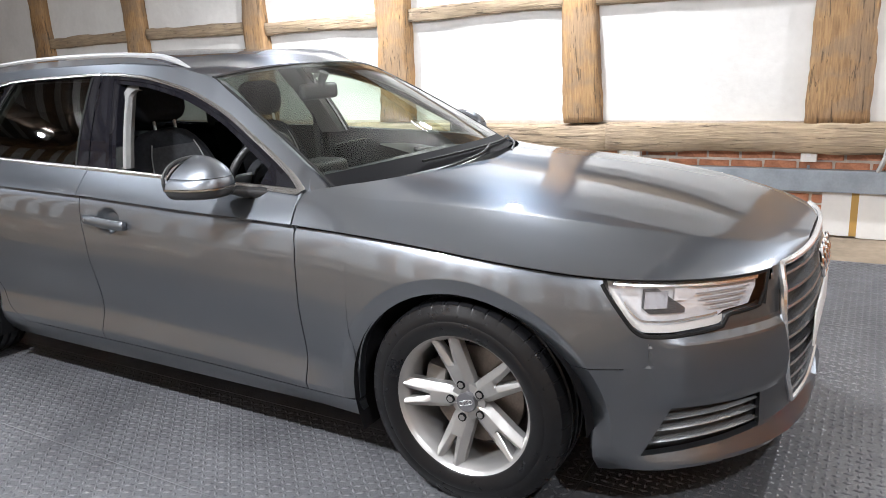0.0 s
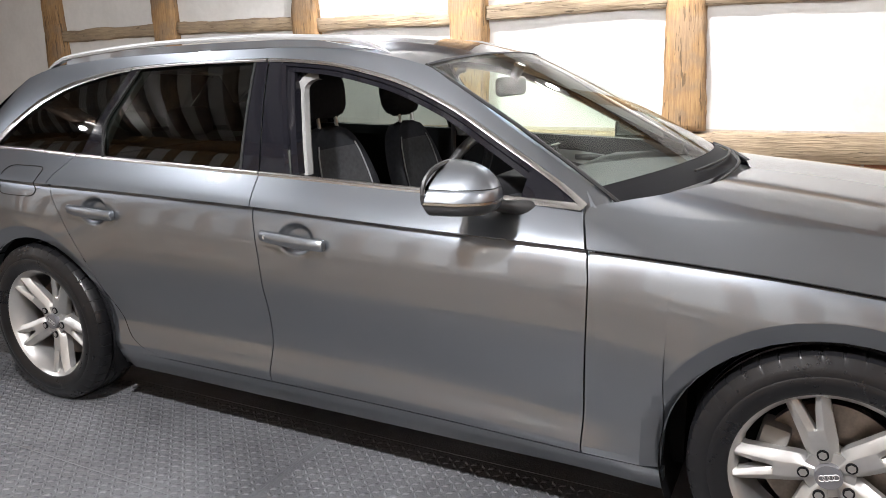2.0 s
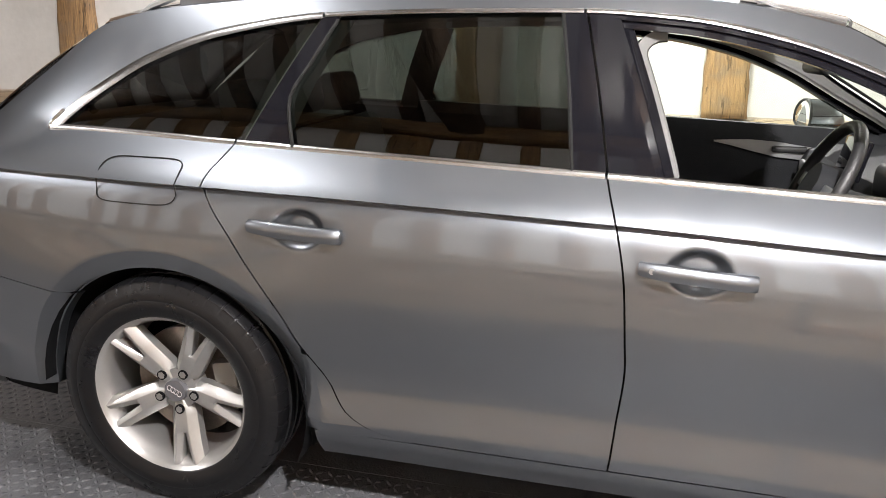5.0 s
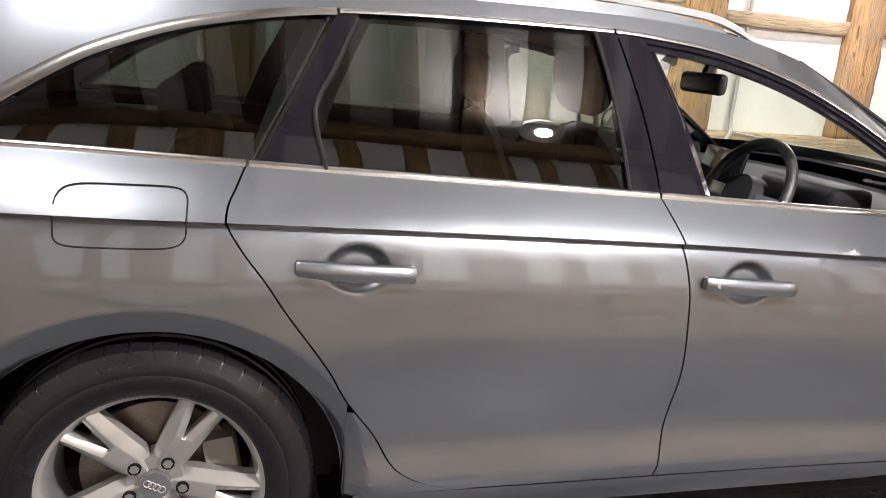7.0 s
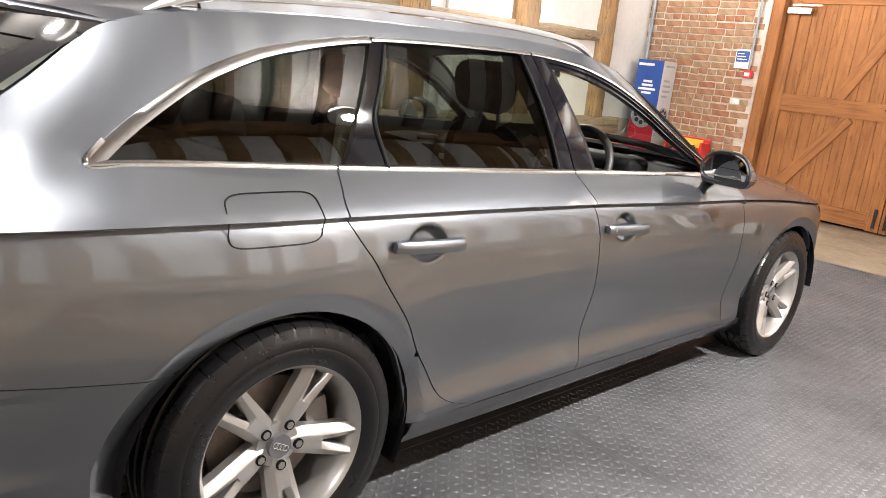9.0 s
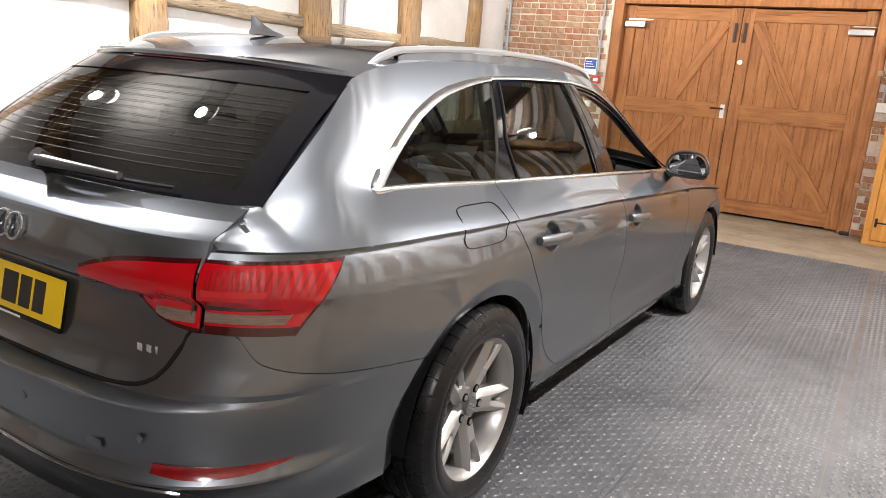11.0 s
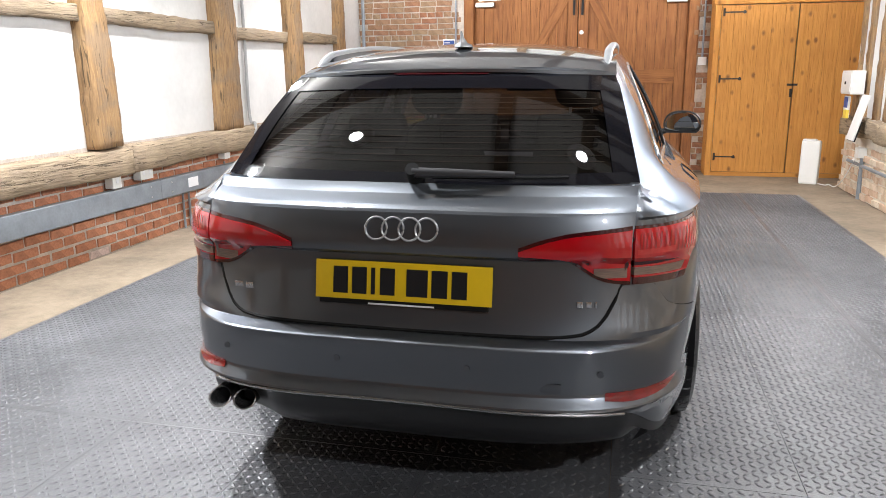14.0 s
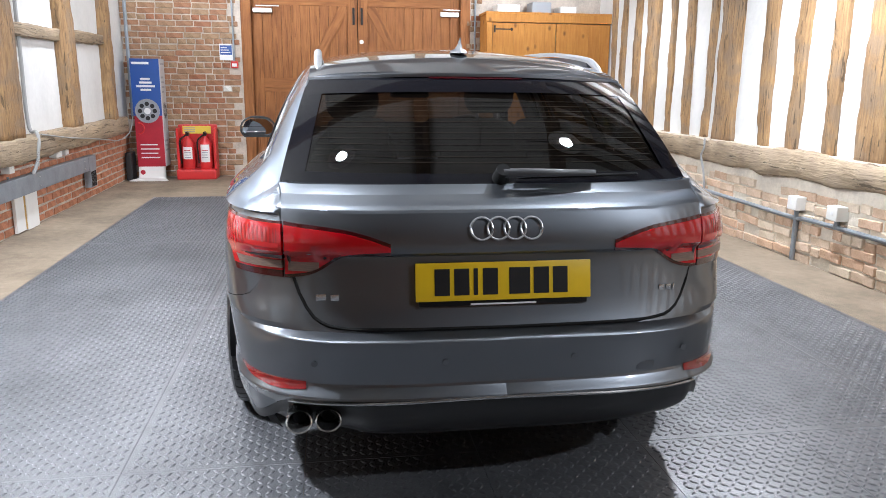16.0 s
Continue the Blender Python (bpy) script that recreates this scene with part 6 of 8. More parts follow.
    bm = grid_bm([[(s * (0.955 + 0.098 * r * (abs(math.cos(a)) ** 0.75) * (1 if math.cos(a) > 0 else -1)), 0.4225 - 0.25 * max(0.0, 0.955 + 0.098 * r * math.cos(a) - 0.98), 0.985 + (0.068 if math.sin(a) > 0 else 0.040) * r * (abs(math.sin(a)) ** (1.0 if math.sin(a) > 0 else 0.55)) * (1 if math.sin(a) > 0 else -1)) for a in lin(0, math.tau, 29)[:-1]] for r in (0.02, 0.5, 0.92)], closed_u=True)
    cpart("mirror_glass", bm, SHINY, "mirror glass", mi)
    cpart("mirror_rim", tube([(s * (0.955 + 0.104 * (abs(math.cos(a)) ** 0.75) * (1 if math.cos(a) > 0 else -1)), 0.4245 - 0.25 * max(0.0, 0.955 + 0.10 * math.cos(a) - 0.98), 0.985 + (0.073 if math.sin(a) > 0 else 0.044) * (abs(math.sin(a)) ** (1.0 if math.sin(a) > 0 else 0.55)) * (1 if math.sin(a) > 0 else -1)) for a in lin(0, math.tau, 29)[:-1]], 0.006, 6, True), BLACK_PL, parent=mi)
    P = []
    for f, x, y, z, w, h in ((0.0, 0.772, 0.595, 0.908, 0.052, 0.030), (0.3, 0.80, 0.585, 0.915, 0.046, 0.026), (0.6, 0.84, 0.560, 0.926, 0.038, 0.020), (0.85, 0.875, 0.530, 0.936, 0.036, 0.014), (1.0, 0.90, 0.515, 0.942, 0.034, 0.010)):
        P.append([(s * x, y + w * math.copysign(abs(math.cos(a)) ** 0.7, math.cos(a)), z + h * math.copysign(abs(math.sin(a)) ** 0.7, math.sin(a))) for a in lin(0, math.tau, 17)[:-1]])
    bm = orient(grid_bm(P, closed_u=True), (s * 0.83, 0.56, 0.925))
    cpart("mirror_foot", bm, BLACK_PL, "black mirror foot", mi)
    mi.location = (-0.024 * s, 0.030, 0.0)
    # roof rail
    rp = [(s * (x_edge(y) - 0.030), y, z_edge(y) + h) for y, h in ((-1.64, 0.004), (-1.56, 0.022), (-1.44, 0.034), (-1.0, 0.040), (-0.5, 0.040), (-0.15, 0.035), (-0.03, 0.025), (0.06, 0.004))]
    P = []
    pts = spline(rp, 48)
    for i, p in enumerate(pts):
        f = i / 47
        k = min(1.0, 6 * f + 0.25, 6 * (1 - f) + 0.25)
        P.append([p + Vector((s * dx * k, 0, dz * k)) for dx, dz in ((-0.013, -0.008), (-0.014, 0.003), (-0.006, 0.010), (0.008, 0.009), (0.015, 0.001), (0.013, -0.008))])
    rail = cpart("roof_rail", grid_bm(P, closed_u=True), mat("rail_silver", (0.42, 0.43, 0.44), 0.42, 0.6, var=0.05, scale=10), "bright metal roof rail", angle=50)
    P = []
    for y in lin(-1.50, -0.04, 30):
        P.append([(s * (x_edge(y) - 0.030 + dx), y, z) for dx, z in ((-0.008, z_edge(y) + 0.004), (-0.008, z_edge(y) + 0.028 * min(1, (y + 1.60) / 0.16, (0.03 - y) / 0.25)), (0.008, z_edge(y) + 0.028 * min(1, (y + 1.60) / 0.16, (0.03 - y) / 0.25)), (0.010, z_edge(y) - 0.008))])
    cpart("rail_web", grid_bm(P), PAINT, parent=rail)
    # shut line of the roof strip, its shade drawn as a black tube
    cpart("roof_gap_line", tube([(s * (x_edge(y) - 0.03), y, z_edge(y) + 0.006) for y in lin(-1.70, 0.0, 30)], 0.003, 4), SEAL_GAP_BLACK)


both(build_fittings)

# fuel flap: a thin black tube on the right quarter for its shaded gap
fl = []
for a in lin(0, math.tau, 49)[:-1]:
    c, q = math.cos(a), math.sin(a)
    y = -1.460 + 0.116 * abs(c) ** 0.35 * (1 if c > 0 else -1) + 0.006 * q
    z = 0.905 + 0.054 * abs(q) ** 0.35 * (1 if q > 0 else -1)
    fl.append((side_x(y, z) + flare(y, z) + (0.0010 if z < z_sh(y) else 0.0022), y, z))
cpart("fuel_flap", tube(fl, 0.0018, 5, True), SEAL_GAP_BLACK, "dark line for the fuel flap gap")
# aerial fin
P = []
for f, w, l0, l1 in ((0.0, 0.032, -1.57, -1.40), (0.2, 0.027, -1.565, -1.42), (0.32, 0.012, -1.56, -1.46), (0.6, 0.006, -1.56, -1.505), (1.0, 0.002, -1.56, -1.54)):
    z = 1.388 + 0.056 * f
    P.append([((l * 0 + w * sx), y, z) for l, sx, y in ((0, 0, l0), (0, 1, l0 * 0.75 + l1 * 0.25), (0, 0.8, l0 * 0.3 + l1 * 0.7), (0, 0, l1), (0, -0.8, l0 * 0.3 + l1 * 0.7), (0, -1, l0 * 0.75 + l1 * 0.25))])
cpart("roof_aerial", grid_bm(P, closed_u=True), mat("aerial_grey", (0.05, 0.052, 0.056), 0.5), "grey shark-fin roof aerial", angle=50)
# front wipers
for x0, x1 in ((0.34, -0.30), (-0.24, -0.64)):
    pts = [screen_pt(u, 0.035) + Vector((0, 0.004, 0.012)) for u in lin(x0 / 0.69, x1 / 0.69, 10)]
    wb = cpart("wiper_blade", tube(pts, 0.0045, 6), SEAL_GAP_BLACK, "black windscreen wiper")
    um = (x0 * 0.3 + x1 * 0.7) / 0.69
    arm = [screen_pt(x0 / 0.69 + 0.04, -0.045) + Vector((0, 0.012, 0.010)), screen_pt(um * 0.6 + x0 / 0.69 * 0.4, -0.015) + Vector((0, 0.012, 0.016)), screen_pt(um, 0.03) + Vector((0, 0.008, 0.020))]
    cpart("wiper_arm", tube(spline(arm, 8), 0.0055, 6), SEAL_GAP_BLACK, parent=wb)

# ---- cabin ----
def soft_box(x0, x1, y0, y1, z0, z1, bev):
    bm = box(x0, x1, y0, y1, z0, z1)
    bmesh.ops.bevel(bm, geom=bm.edges[:], offset=bev, segments=3, affect="EDGES", profile=0.5)
    return bm


def rotated(bm, pivot, rx):
    m = Matrix.Translation(pivot) @ Matrix.Rotation(radians(rx), 4, "X") @ Matrix.Translation(-Vector(pivot))
    bmesh.ops.transform(bm, matrix=m, verts=bm.verts)
    return bm


cpart("cabin_floor", box(-0.70, 0.70, -2.1, 0.98, 0.24, 0.30), mat("carpet", (0.02, 0.02, 0.021), 0.95, var=0.3, scale=80))
FABRIC_PALE = mat("seat_centre_cloth", (0.055, 0.056, 0.060), 0.9, spec=0.15, var=0.3, scale=60, bump=0.3, bscale=300)
back_w = curve((0.0, 0.225), (0.30, 0.258), (0.62, 0.252), (0.82, 0.222), (0.94, 0.175), (1.0, 0.125))


def back_pt_front(sx, u, v, off=0.0):
    """The front face of a front seat's backrest: hollow in the middle, raised at the bolsters."""
    side = 0.075 * abs(u) ** 2.6 * (1 - 0.75 * v) - 0.055 * max(0.0, abs(u) - 0.80) / 0.20
    return Vector((sx + u * back_w(v), -0.305 - 0.150 * v + side + off, 0.49 + 0.585 * v))


for sx in (0.37, -0.37):
    seat = cpart("front_seat", soft_box(sx - 0.25, sx + 0.25, -0.30, 0.24, 0.36, 0.56, 0.05), FABRIC, "dark grey cloth front seat")
    P = []
    for v in lin(0, 1, 20):
        front = [back_pt_front(sx, u, v) for u in lin(-1, 1, 17)]
        rear = [Vector((sx + u * back_w(v) * 0.93, -0.305 - 0.150 * v - 0.10 * (1 - abs(u) ** 5) * (1 - 0.5 * v), 0.49 + 0.585 * v)) for u in lin(0.97, -0.97, 11)]
        P.append(front + rear)
    mid = sum(P[-1], Vector()) / len(P[-1]) + Vector((0, 0, 0.012))
    P.append([p.lerp(mid, 0.55) + Vector((0, 0, 0.010)) for p in P[-1]])
    P.append([mid.copy() for _ in P[-1]])
    back = cpart("backrest", orient(grid_bm(P, closed_u=True), (sx, -0.38, 0.75)), FABRIC, parent=seat, angle=60)
    cpart("centre_panel", orient(grid_bm([[back_pt_front(sx, u, v, 0.004) for u in lin(-0.60, 0.60, 9)] for v in lin(0.10, 0.90, 12)]), (sx, -0.5, 0.75)), FABRIC_PALE, "grey woven centre panel", back)
    for e in (-1, 1):
        cpart("piping", tube([back_pt_front(sx, e * 0.62, v, 0.005) for v in lin(0.05, 0.92, 14)], 0.003, 5), mat("grey_piping", (0.20, 0.20, 0.21), 0.6), "", back)
        bm = cyl((sx + e * 0.055, -0.462, 1.05), (sx + e * 0.055, -0.482, 1.17), 0.007, 0.007, 8)
        cpart("headrest_post", bm, CHROME_SATIN, parent=seat)
    P = []
    for v in lin(0, 1, 12):
        k = max(0.05, 1 - abs(2 * v - 1) ** 4) ** 0.5
        P.append([(sx + (0.118 + 0.020 * math.sin(math.pi * min(1.0, v * 0.8))) * (0.55 + 0.45 * k) * math.copysign(abs(math.cos(a)) ** 0.6, math.cos(a)),
                   -0.490 - 0.020 * v + 0.052 * k * math.copysign(abs(math.sin(a)) ** 0.8, math.sin(a)), 1.118 + 0.180 * v) for a in lin(0, math.tau, 25)[:-1]])
    for row in (P[0], P[-1]):
        c = sum((Vector(p) for p in row), Vector()) / len(row)
        ring = [tuple(c) for _ in row]
        P = [ring] + P if row is P[0] else P + [ring]
    cpart("headrest", orient(grid_bm(P, closed_u=True), (sx, -0.50, 1.21)), FABRIC, parent=seat, angle=60)
    bm = add_box(bmesh.new(), sx + math.copysign(0.262, sx) - 0.02, sx + math.copysign(0.262, sx) + 0.02, -0.36, -0.352, 0.62, 1.16)
    if sx < 0:
        cpart("seat_belt", bm, mat("belt_webbing", (0.015, 0.015, 0.016), 0.7), "black seat belt webbing", seat)
    seat.location = (0, 0.150, 0) if sx > 0 else (0, 0.060, -0.035)
bench = cpart("rear_bench", soft_box(-0.62, 0.62, -1.15, -0.72, 0.38, 0.56, 0.05), FABRIC, "dark cloth rear bench")
cpart("backrest", rotated(soft_box(-0.62, 0.62, -1.28, -1.16, 0.50, 0.99, 0.05), (0, -1.2, 0.5), 16), FABRIC, parent=bench)
for sx in (-0.38, 0.0, 0.38):
    cpart("headrest", rotated(soft_box(sx - 0.12, sx + 0.12, -1.42, -1.33, 1.00, 1.135, 0.035), (sx, -1.4, 1.0), 10), FABRIC, parent=bench)
cpart("load_cover", box(-0.62, 0.62, -2.12, -1.42, 0.955, 0.965), DASH)
P = []
for x in lin(-0.68, 0.68, 25):
    k = 1 - (x / 0.70) ** 2
    hump = 0.035 * math.exp(-((x - 0.37) / 0.16) ** 2)
    P.append([(x, y, z) for y, z in ((0.42, 0.62), (0.40, 0.74), (0.405, 0.84 + hump * 0.6), (0.43, 0.885 + hump), (0.50, 0.905 + hump * 0.8), (0.65, 0.912 + hump * 0.2), (0.82 + 0.12 * k, 0.90 + 0.012 * k), (0.86 + 0.18 * k, 0.86))])
dash = cpart("dashboard", orient(grid_bm(P), (0, 0.9, 0.6)), DASH, "dark soft plastic dashboard")
cpart("screen", rotated(soft_box(-0.115, 0.115, 0.385, 0.40, 0.885, 1.005, 0.005), (0, 0.39, 0.89), -12), BLACK_GLOSS, "dark centre screen", dash)
cpart("instrument_binnacle", soft_box(0.20, 0.54, 0.40, 0.56, 0.86, 0.965, 0.03), mat("binnacle_black", (0.008, 0.008, 0.009), 0.6, spec=0.08), "", dash)
cpart("trim_strip", box(-0.62, 0.20, 0.392, 0.40, 0.775, 0.805, 0.003), CHROME_SATIN, "satin metal strip", dash)
for ax in (-0.55, -0.10, 0.10, 0.60):
    cpart("air_vent", soft_box(ax - 0.05, ax + 0.05, 0.385, 0.402, 0.815, 0.855, 0.006), BLACK_PL, "", dash)
for k in range(5):
    cpart("vent_slat", box(0.53, 0.67, 0.372, 0.384, 0.770 + 0.016 * k, 0.775 + 0.016 * k), BLACK_PL, "", dash)
cpart("vent_frame", tube([(0.515, 0.378, 0.765), (0.50, 0.378, 0.845), (0.60, 0.378, 0.858), (0.69, 0.378, 0.845), (0.69, 0.378, 0.768)], 0.006, 6), CHROME_SATIN, "satin vent frame", dash)
cpart("centre_console", soft_box(-0.13, 0.13, -0.45, 0.42, 0.30, 0.60, 0.03), DASH)
sw_m = Matrix.Translation((0.37, 0.225, 0.905)) @ Matrix.Rotation(radians(66), 4, "X")
bm = tube([(0.178 * math.cos(a), 0.178 * math.sin(a), 0) for a in lin(0, math.tau, 41)[:-1]], 0.0165, 10, True)
bmesh.ops.transform(bm, matrix=sw_m, verts=bm.verts)
sw = cpart("steering_wheel", bm, mat("black_leather", (0.015, 0.015, 0.016), 0.45, bump=0.2, bscale=200), "black leather steering wheel")
bm = bmesh.new()
add_cyl(bm, (0, 0, -0.03), (0, 0, 0.025), 0.072, 0.062, 28)
bmesh.ops.transform(bm, matrix=sw_m, verts=bm.verts)
cpart("hub_pad", bm, DASH, "", sw)
bm = bmesh.new()
for a0 in (0, math.pi, -math.pi / 2):
    add_box(bm, 0.05, 0.17, -0.020, 0.020, -0.012, 0.006, 0.004, Matrix.Rotation(a0, 4, "Z"))
bmesh.ops.transform(bm, matrix=sw_m, verts=bm.verts)
cpart("spoke", bm, CHROME_SATIN, "satin metal spokes", sw)
cpart("steering_column", cyl((0.37, 0.23, 0.87), (0.37, 0.50, 0.80), 0.05, 0.06, 16), DASH)
rv = cpart("interior_mirror", soft_box(-0.115, 0.125, 0.245, 0.285, 1.185, 1.255, 0.018), BLACK_PL, "black interior mirror")
cpart("mirror_stem", cyl((0, 0.27, 1.24), (0, 0.30, 1.30), 0.016, 0.022, 12), BLACK_PL, parent=rv)
P = []
for y in lin(-1.66, 0.16, 20):
    P.append([(u * (x_edge(y) - 0.03), y, z_edge(y) - 0.03 + (zc_roof(y) - z_edge(y)) * (1 - u * u)) for u in lin(-1, 1, 13)])
cpart("headlining", grid_bm(P), mat("pale_headlining", (0.42, 0.42, 0.40), 0.9), "pale cloth headlining")
for s in (1, -1):
    fd, rd = doors[0 if s == 1 else 1]
    for door, ya, yb in ((fd, -0.28, 0.78), (rd, -1.15, -0.32)):
        P = []
        for y in lin(ya, yb, 14):
            zb = z_belt(y) + (0.022 if s < 0 else 0.0)
            P.append([(s * x, y, z) for x, z in ((x_belt(y) - 0.012, zb - 0.004), (x_belt(y) - 0.05, zb - 0.006), (x_belt(y) - 0.075, zb - 0.05), (0.72, 0.78), (0.715, 0.66), (0.66, 0.60), (0.66, 0.56), (0.73, 0.53), (0.75, 0.30))])
        cpart("door_lining", grid_bm(P), DASH, "dark door lining", door)
    P = [[(s * 0.706 - s * 0.004, y, zc + d) for d in (-h, 0, h)] for y, zc, h in ((0.08, 0.897, 0.003), (0.15, 0.893, 0.012), (0.22, 0.886, 0.022), (0.32, 0.873, 0.030), (0.44, 0.860, 0.027), (0.56, 0.852, 0.020), (0.70, 0.846, 0.010))]
    cpart("trim_panel", grid_bm(P), CHROME_SATIN, "satin metal door inlay", fd)
    cpart("pull", soft_box(min(s * 0.685, s * 0.712), max(s * 0.685, s * 0.712), 0.30, 0.43, 0.862, 0.888, 0.008), BLACK_PL, parent=fd)
    # left pillars and lining seen through the cabin
    bm = grid_bm([[(s * (upper_x(y + d, z) - 0.03), y + d, z) for d in (-0.05, 0.0, 0.05)] for z, y in ((0.98, -0.28), (1.15, -0.32), (1.32, -0.37))])
    cpart("pillar_lining", bm, GREY_PL, "pale grey pillar lining")
    bm = grid_bm([[(s * (upper_x(y + d, z) - 0.03), y + d, z) for d in (-0.07, 0.0, 0.06)] for z, y in ((0.99, -1.17), (1.15, -1.11), (1.31, -1.03))])
    cpart("pillar_lining", bm, GREY_PL, "pale grey pillar lining")
    bm = grid_bm([[(s * (upper_x(y, z) - 0.02), y, z) for z in lin(z_dlo(y) - 0.012, z_edge(y) - 0.012, 4)] for y in lin(-1.70, 0.70, 40)])
    cpart("rail_lining", bm, mat("pale_headlining", (0.42, 0.42, 0.40), 0.9))


# ---- end wall: double doors ----
YD = 6.22
door_1 = empty_thing("door_1", "closed brown boarded double barn doors with diagonal braces", "door", kind="structure")
bm = box(-1.60, -1.47, YD - 0.16, YD + 0.08, 0, 2.60, 0.008)
part("door_frame", bm, DOOR_WOOD, door_1)
part("door_frame", box(1.33, 1.46, YD - 0.16, YD + 0.08, 0, 2.60, 0.008), DOOR_WOOD, door_1)
part("door_frame", box(-1.47, 1.33, YD - 0.16, YD + 0.08, 2.42, 2.60, 0.008), DOOR_WOOD, door_1)
part("door_backing", box(-1.60, 1.46, YD + 0.05, YD + 0.10, 0.0, 2.62), DARK, door_1)


def plank_thing(name, x0, x1, z0, z1, y0, th, material, parent, bev=0.004):
    """A board with its own grain: local z along its longer side."""
    w, h = x1 - x0, z1 - z0
    if h >= w:
        bm = box(-w / 2, w / 2, -th, 0, 0, h, bev)
        m = Matrix.Translation(((x0 + x1) / 2, y0, z0))
    else:
        bm = box(-h / 2, h / 2, -th, 0, 0, w, bev)
        m = Matrix.Translation((x0, y0, (z0 + z1) / 2)) @ Matrix.Rotation(math.pi / 2, 4, "Y")
    ob = link_mesh(name, bm, material)
    ob.parent = parent
    ob.matrix_world = m
    return ob


def brace(name, p0, p1, w, y0, th, material, parent):
    a, b = Vector((p0[0], 0, p0[1])), Vector((p1[0], 0, p1[1]))
    d = b - a
    ob = link_mesh(name, box(-w / 2, w / 2, -th, 0, 0, d.length, 0.004), material)
    ob.parent = parent
    ob.matrix_world = Matrix.Translation((a.x, y0, a.z)) @ Matrix.Rotation(math.atan2(d.x, d.z), 4, "Y")
    return ob


for lx0, lx1, flip in ((-1.465, -0.075, 1), (-0.065, 1.325, -1)):
    n = 11
    w = (lx1 - lx0 - 0.02) / n
    for k in range(n):
        plank_thing("plank", lx0 + 0.01 + k * w, lx0 + 0.01 + (k + 1) * w - 0.003, 0.03, 2.40, YD, 0.03, DOOR_WOOD, door_1, 0.003)
    for xa, xb in ((lx0, lx0 + 0.13), (lx1 - 0.13, lx1)):
        plank_thing("stile", xa, xb, 0.02, 2.41, YD - 0.03, 0.025, DOOR_WOOD, door_1)
    for za, zb in ((0.03, 0.20), (1.13, 1.31), (2.26, 2.40)):
        plank_thing("rail", lx0 + 0.13, lx1 - 0.13, za, zb, YD - 0.03, 0.023, DOOR_WOOD, door_1)
    xi, xo = (lx1 - 0.17, lx0 + 0.18) if flip > 0 else (lx0 + 0.17, lx1 - 0.18)
    brace("brace", (xo, 0.20), (xo * 0.35 + xi * 0.65, 1.13), 0.13, YD - 0.03, 0.022, DOOR_WOOD, door_1)
    brace("brace", (xo * 0.5 + xi * 0.5, 1.31), (xi, 2.26), 0.13, YD - 0.03, 0.022, DOOR_WOOD, door_1)
    hinge_x = lx0 + 0.02 if flip > 0 else lx1 - 0.27
    part("door_closer", box(hinge_x, hinge_x + 0.25, YD - 0.12, YD - 0.056, 2.15, 2.21, 0.006), STEEL, door_1, "steel door closer")
    part("closer_arm", box(hinge_x + 0.04, hinge_x + 0.34, YD - 0.10, YD - 0.085, 2.235, 2.245), STEEL, door_1)
    bolt_x = lx1 - 0.05 if flip > 0 else lx0 + 0.05
    part("bolt", box(bolt_x - 0.015, bolt_x + 0.015, YD - 0.08, YD - 0.056, 2.02, 2.24, 0.004), IRON, door_1, "black iron door bolt")
    part("bolt", box(bolt_x - 0.015, bolt_x + 0.015, YD - 0.08, YD - 0.056, 0.06, 0.26, 0.004), IRON, door_1, "black iron door bolt")
part("handle_plate", box(-0.155, -0.105, YD - 0.066, YD - 0.056, 1.14, 1.30, 0.003), STEEL, door_1, "steel handle plate")
part("lever", tube([(-0.13, YD - 0.06, 1.25), (-0.13, YD - 0.10, 1.25), (-0.16, YD - 0.11, 1.25), (-0.26, YD - 0.11, 1.25)], 0.010, 8), IRON, door_1, "dark lever handle")
part("paper_dot", cyl((-0.02, YD - 0.056, 1.80), (-0.02, YD - 0.059, 1.80), 0.028, 0.028, 20), PRINT_WHITE, door_1)
tagged(part("door_stop", box(1.36, 1.46, 6.00, 6.06, 0.0, 0.04, 0.008), IRON), "small black door stop on the concrete", "door stop")

# ---- pine cupboard in the corner ----
YC = 5.60
cup = empty_thing("cupboard", "tall orange pine boarded cupboard with black iron hinges", "cupboard")
part("side_panel", box(1.60, 1.63, YC, YF + 0.02, 0.0, 2.16, 0.003), PINE, cup)
part("top_panel", box(1.58, XR + 0.28, YC - 0.03, YF + 0.02, 2.16, 2.19, 0.004), PINE, cup)
part("cornice", box(1.58, XR + 0.28, YC - 0.03, YC, 2.06, 2.16, 0.004), PINE, cup)
plank_thing("frame_stile", 1.60, 1.67, 0.0, 2.06, YC + 0.02, 0.025, PINE, cup)
plank_thing("frame_rail", 1.67, XR + 0.28, 0.0, 0.05, YC + 0.02, 0.025, PINE, cup)
cdoor = empty_thing("cupboard_door", "", "")
cdoor.parent = cup
for k in range(6):
    plank_thing("plank", 1.675 + k * 0.143, 1.675 + (k + 1) * 0.143 - 0.002, 0.055, 2.05, YC + 0.01, 0.022, PINE, cdoor, 0.002)
for k in range(5):
    plank_thing("plank", 2.545 + k * 0.150, 2.545 + (k + 1) * 0.150 - 0.002, 0.055, 2.05, YC + 0.016, 0.022, PINE, cup, 0.002)
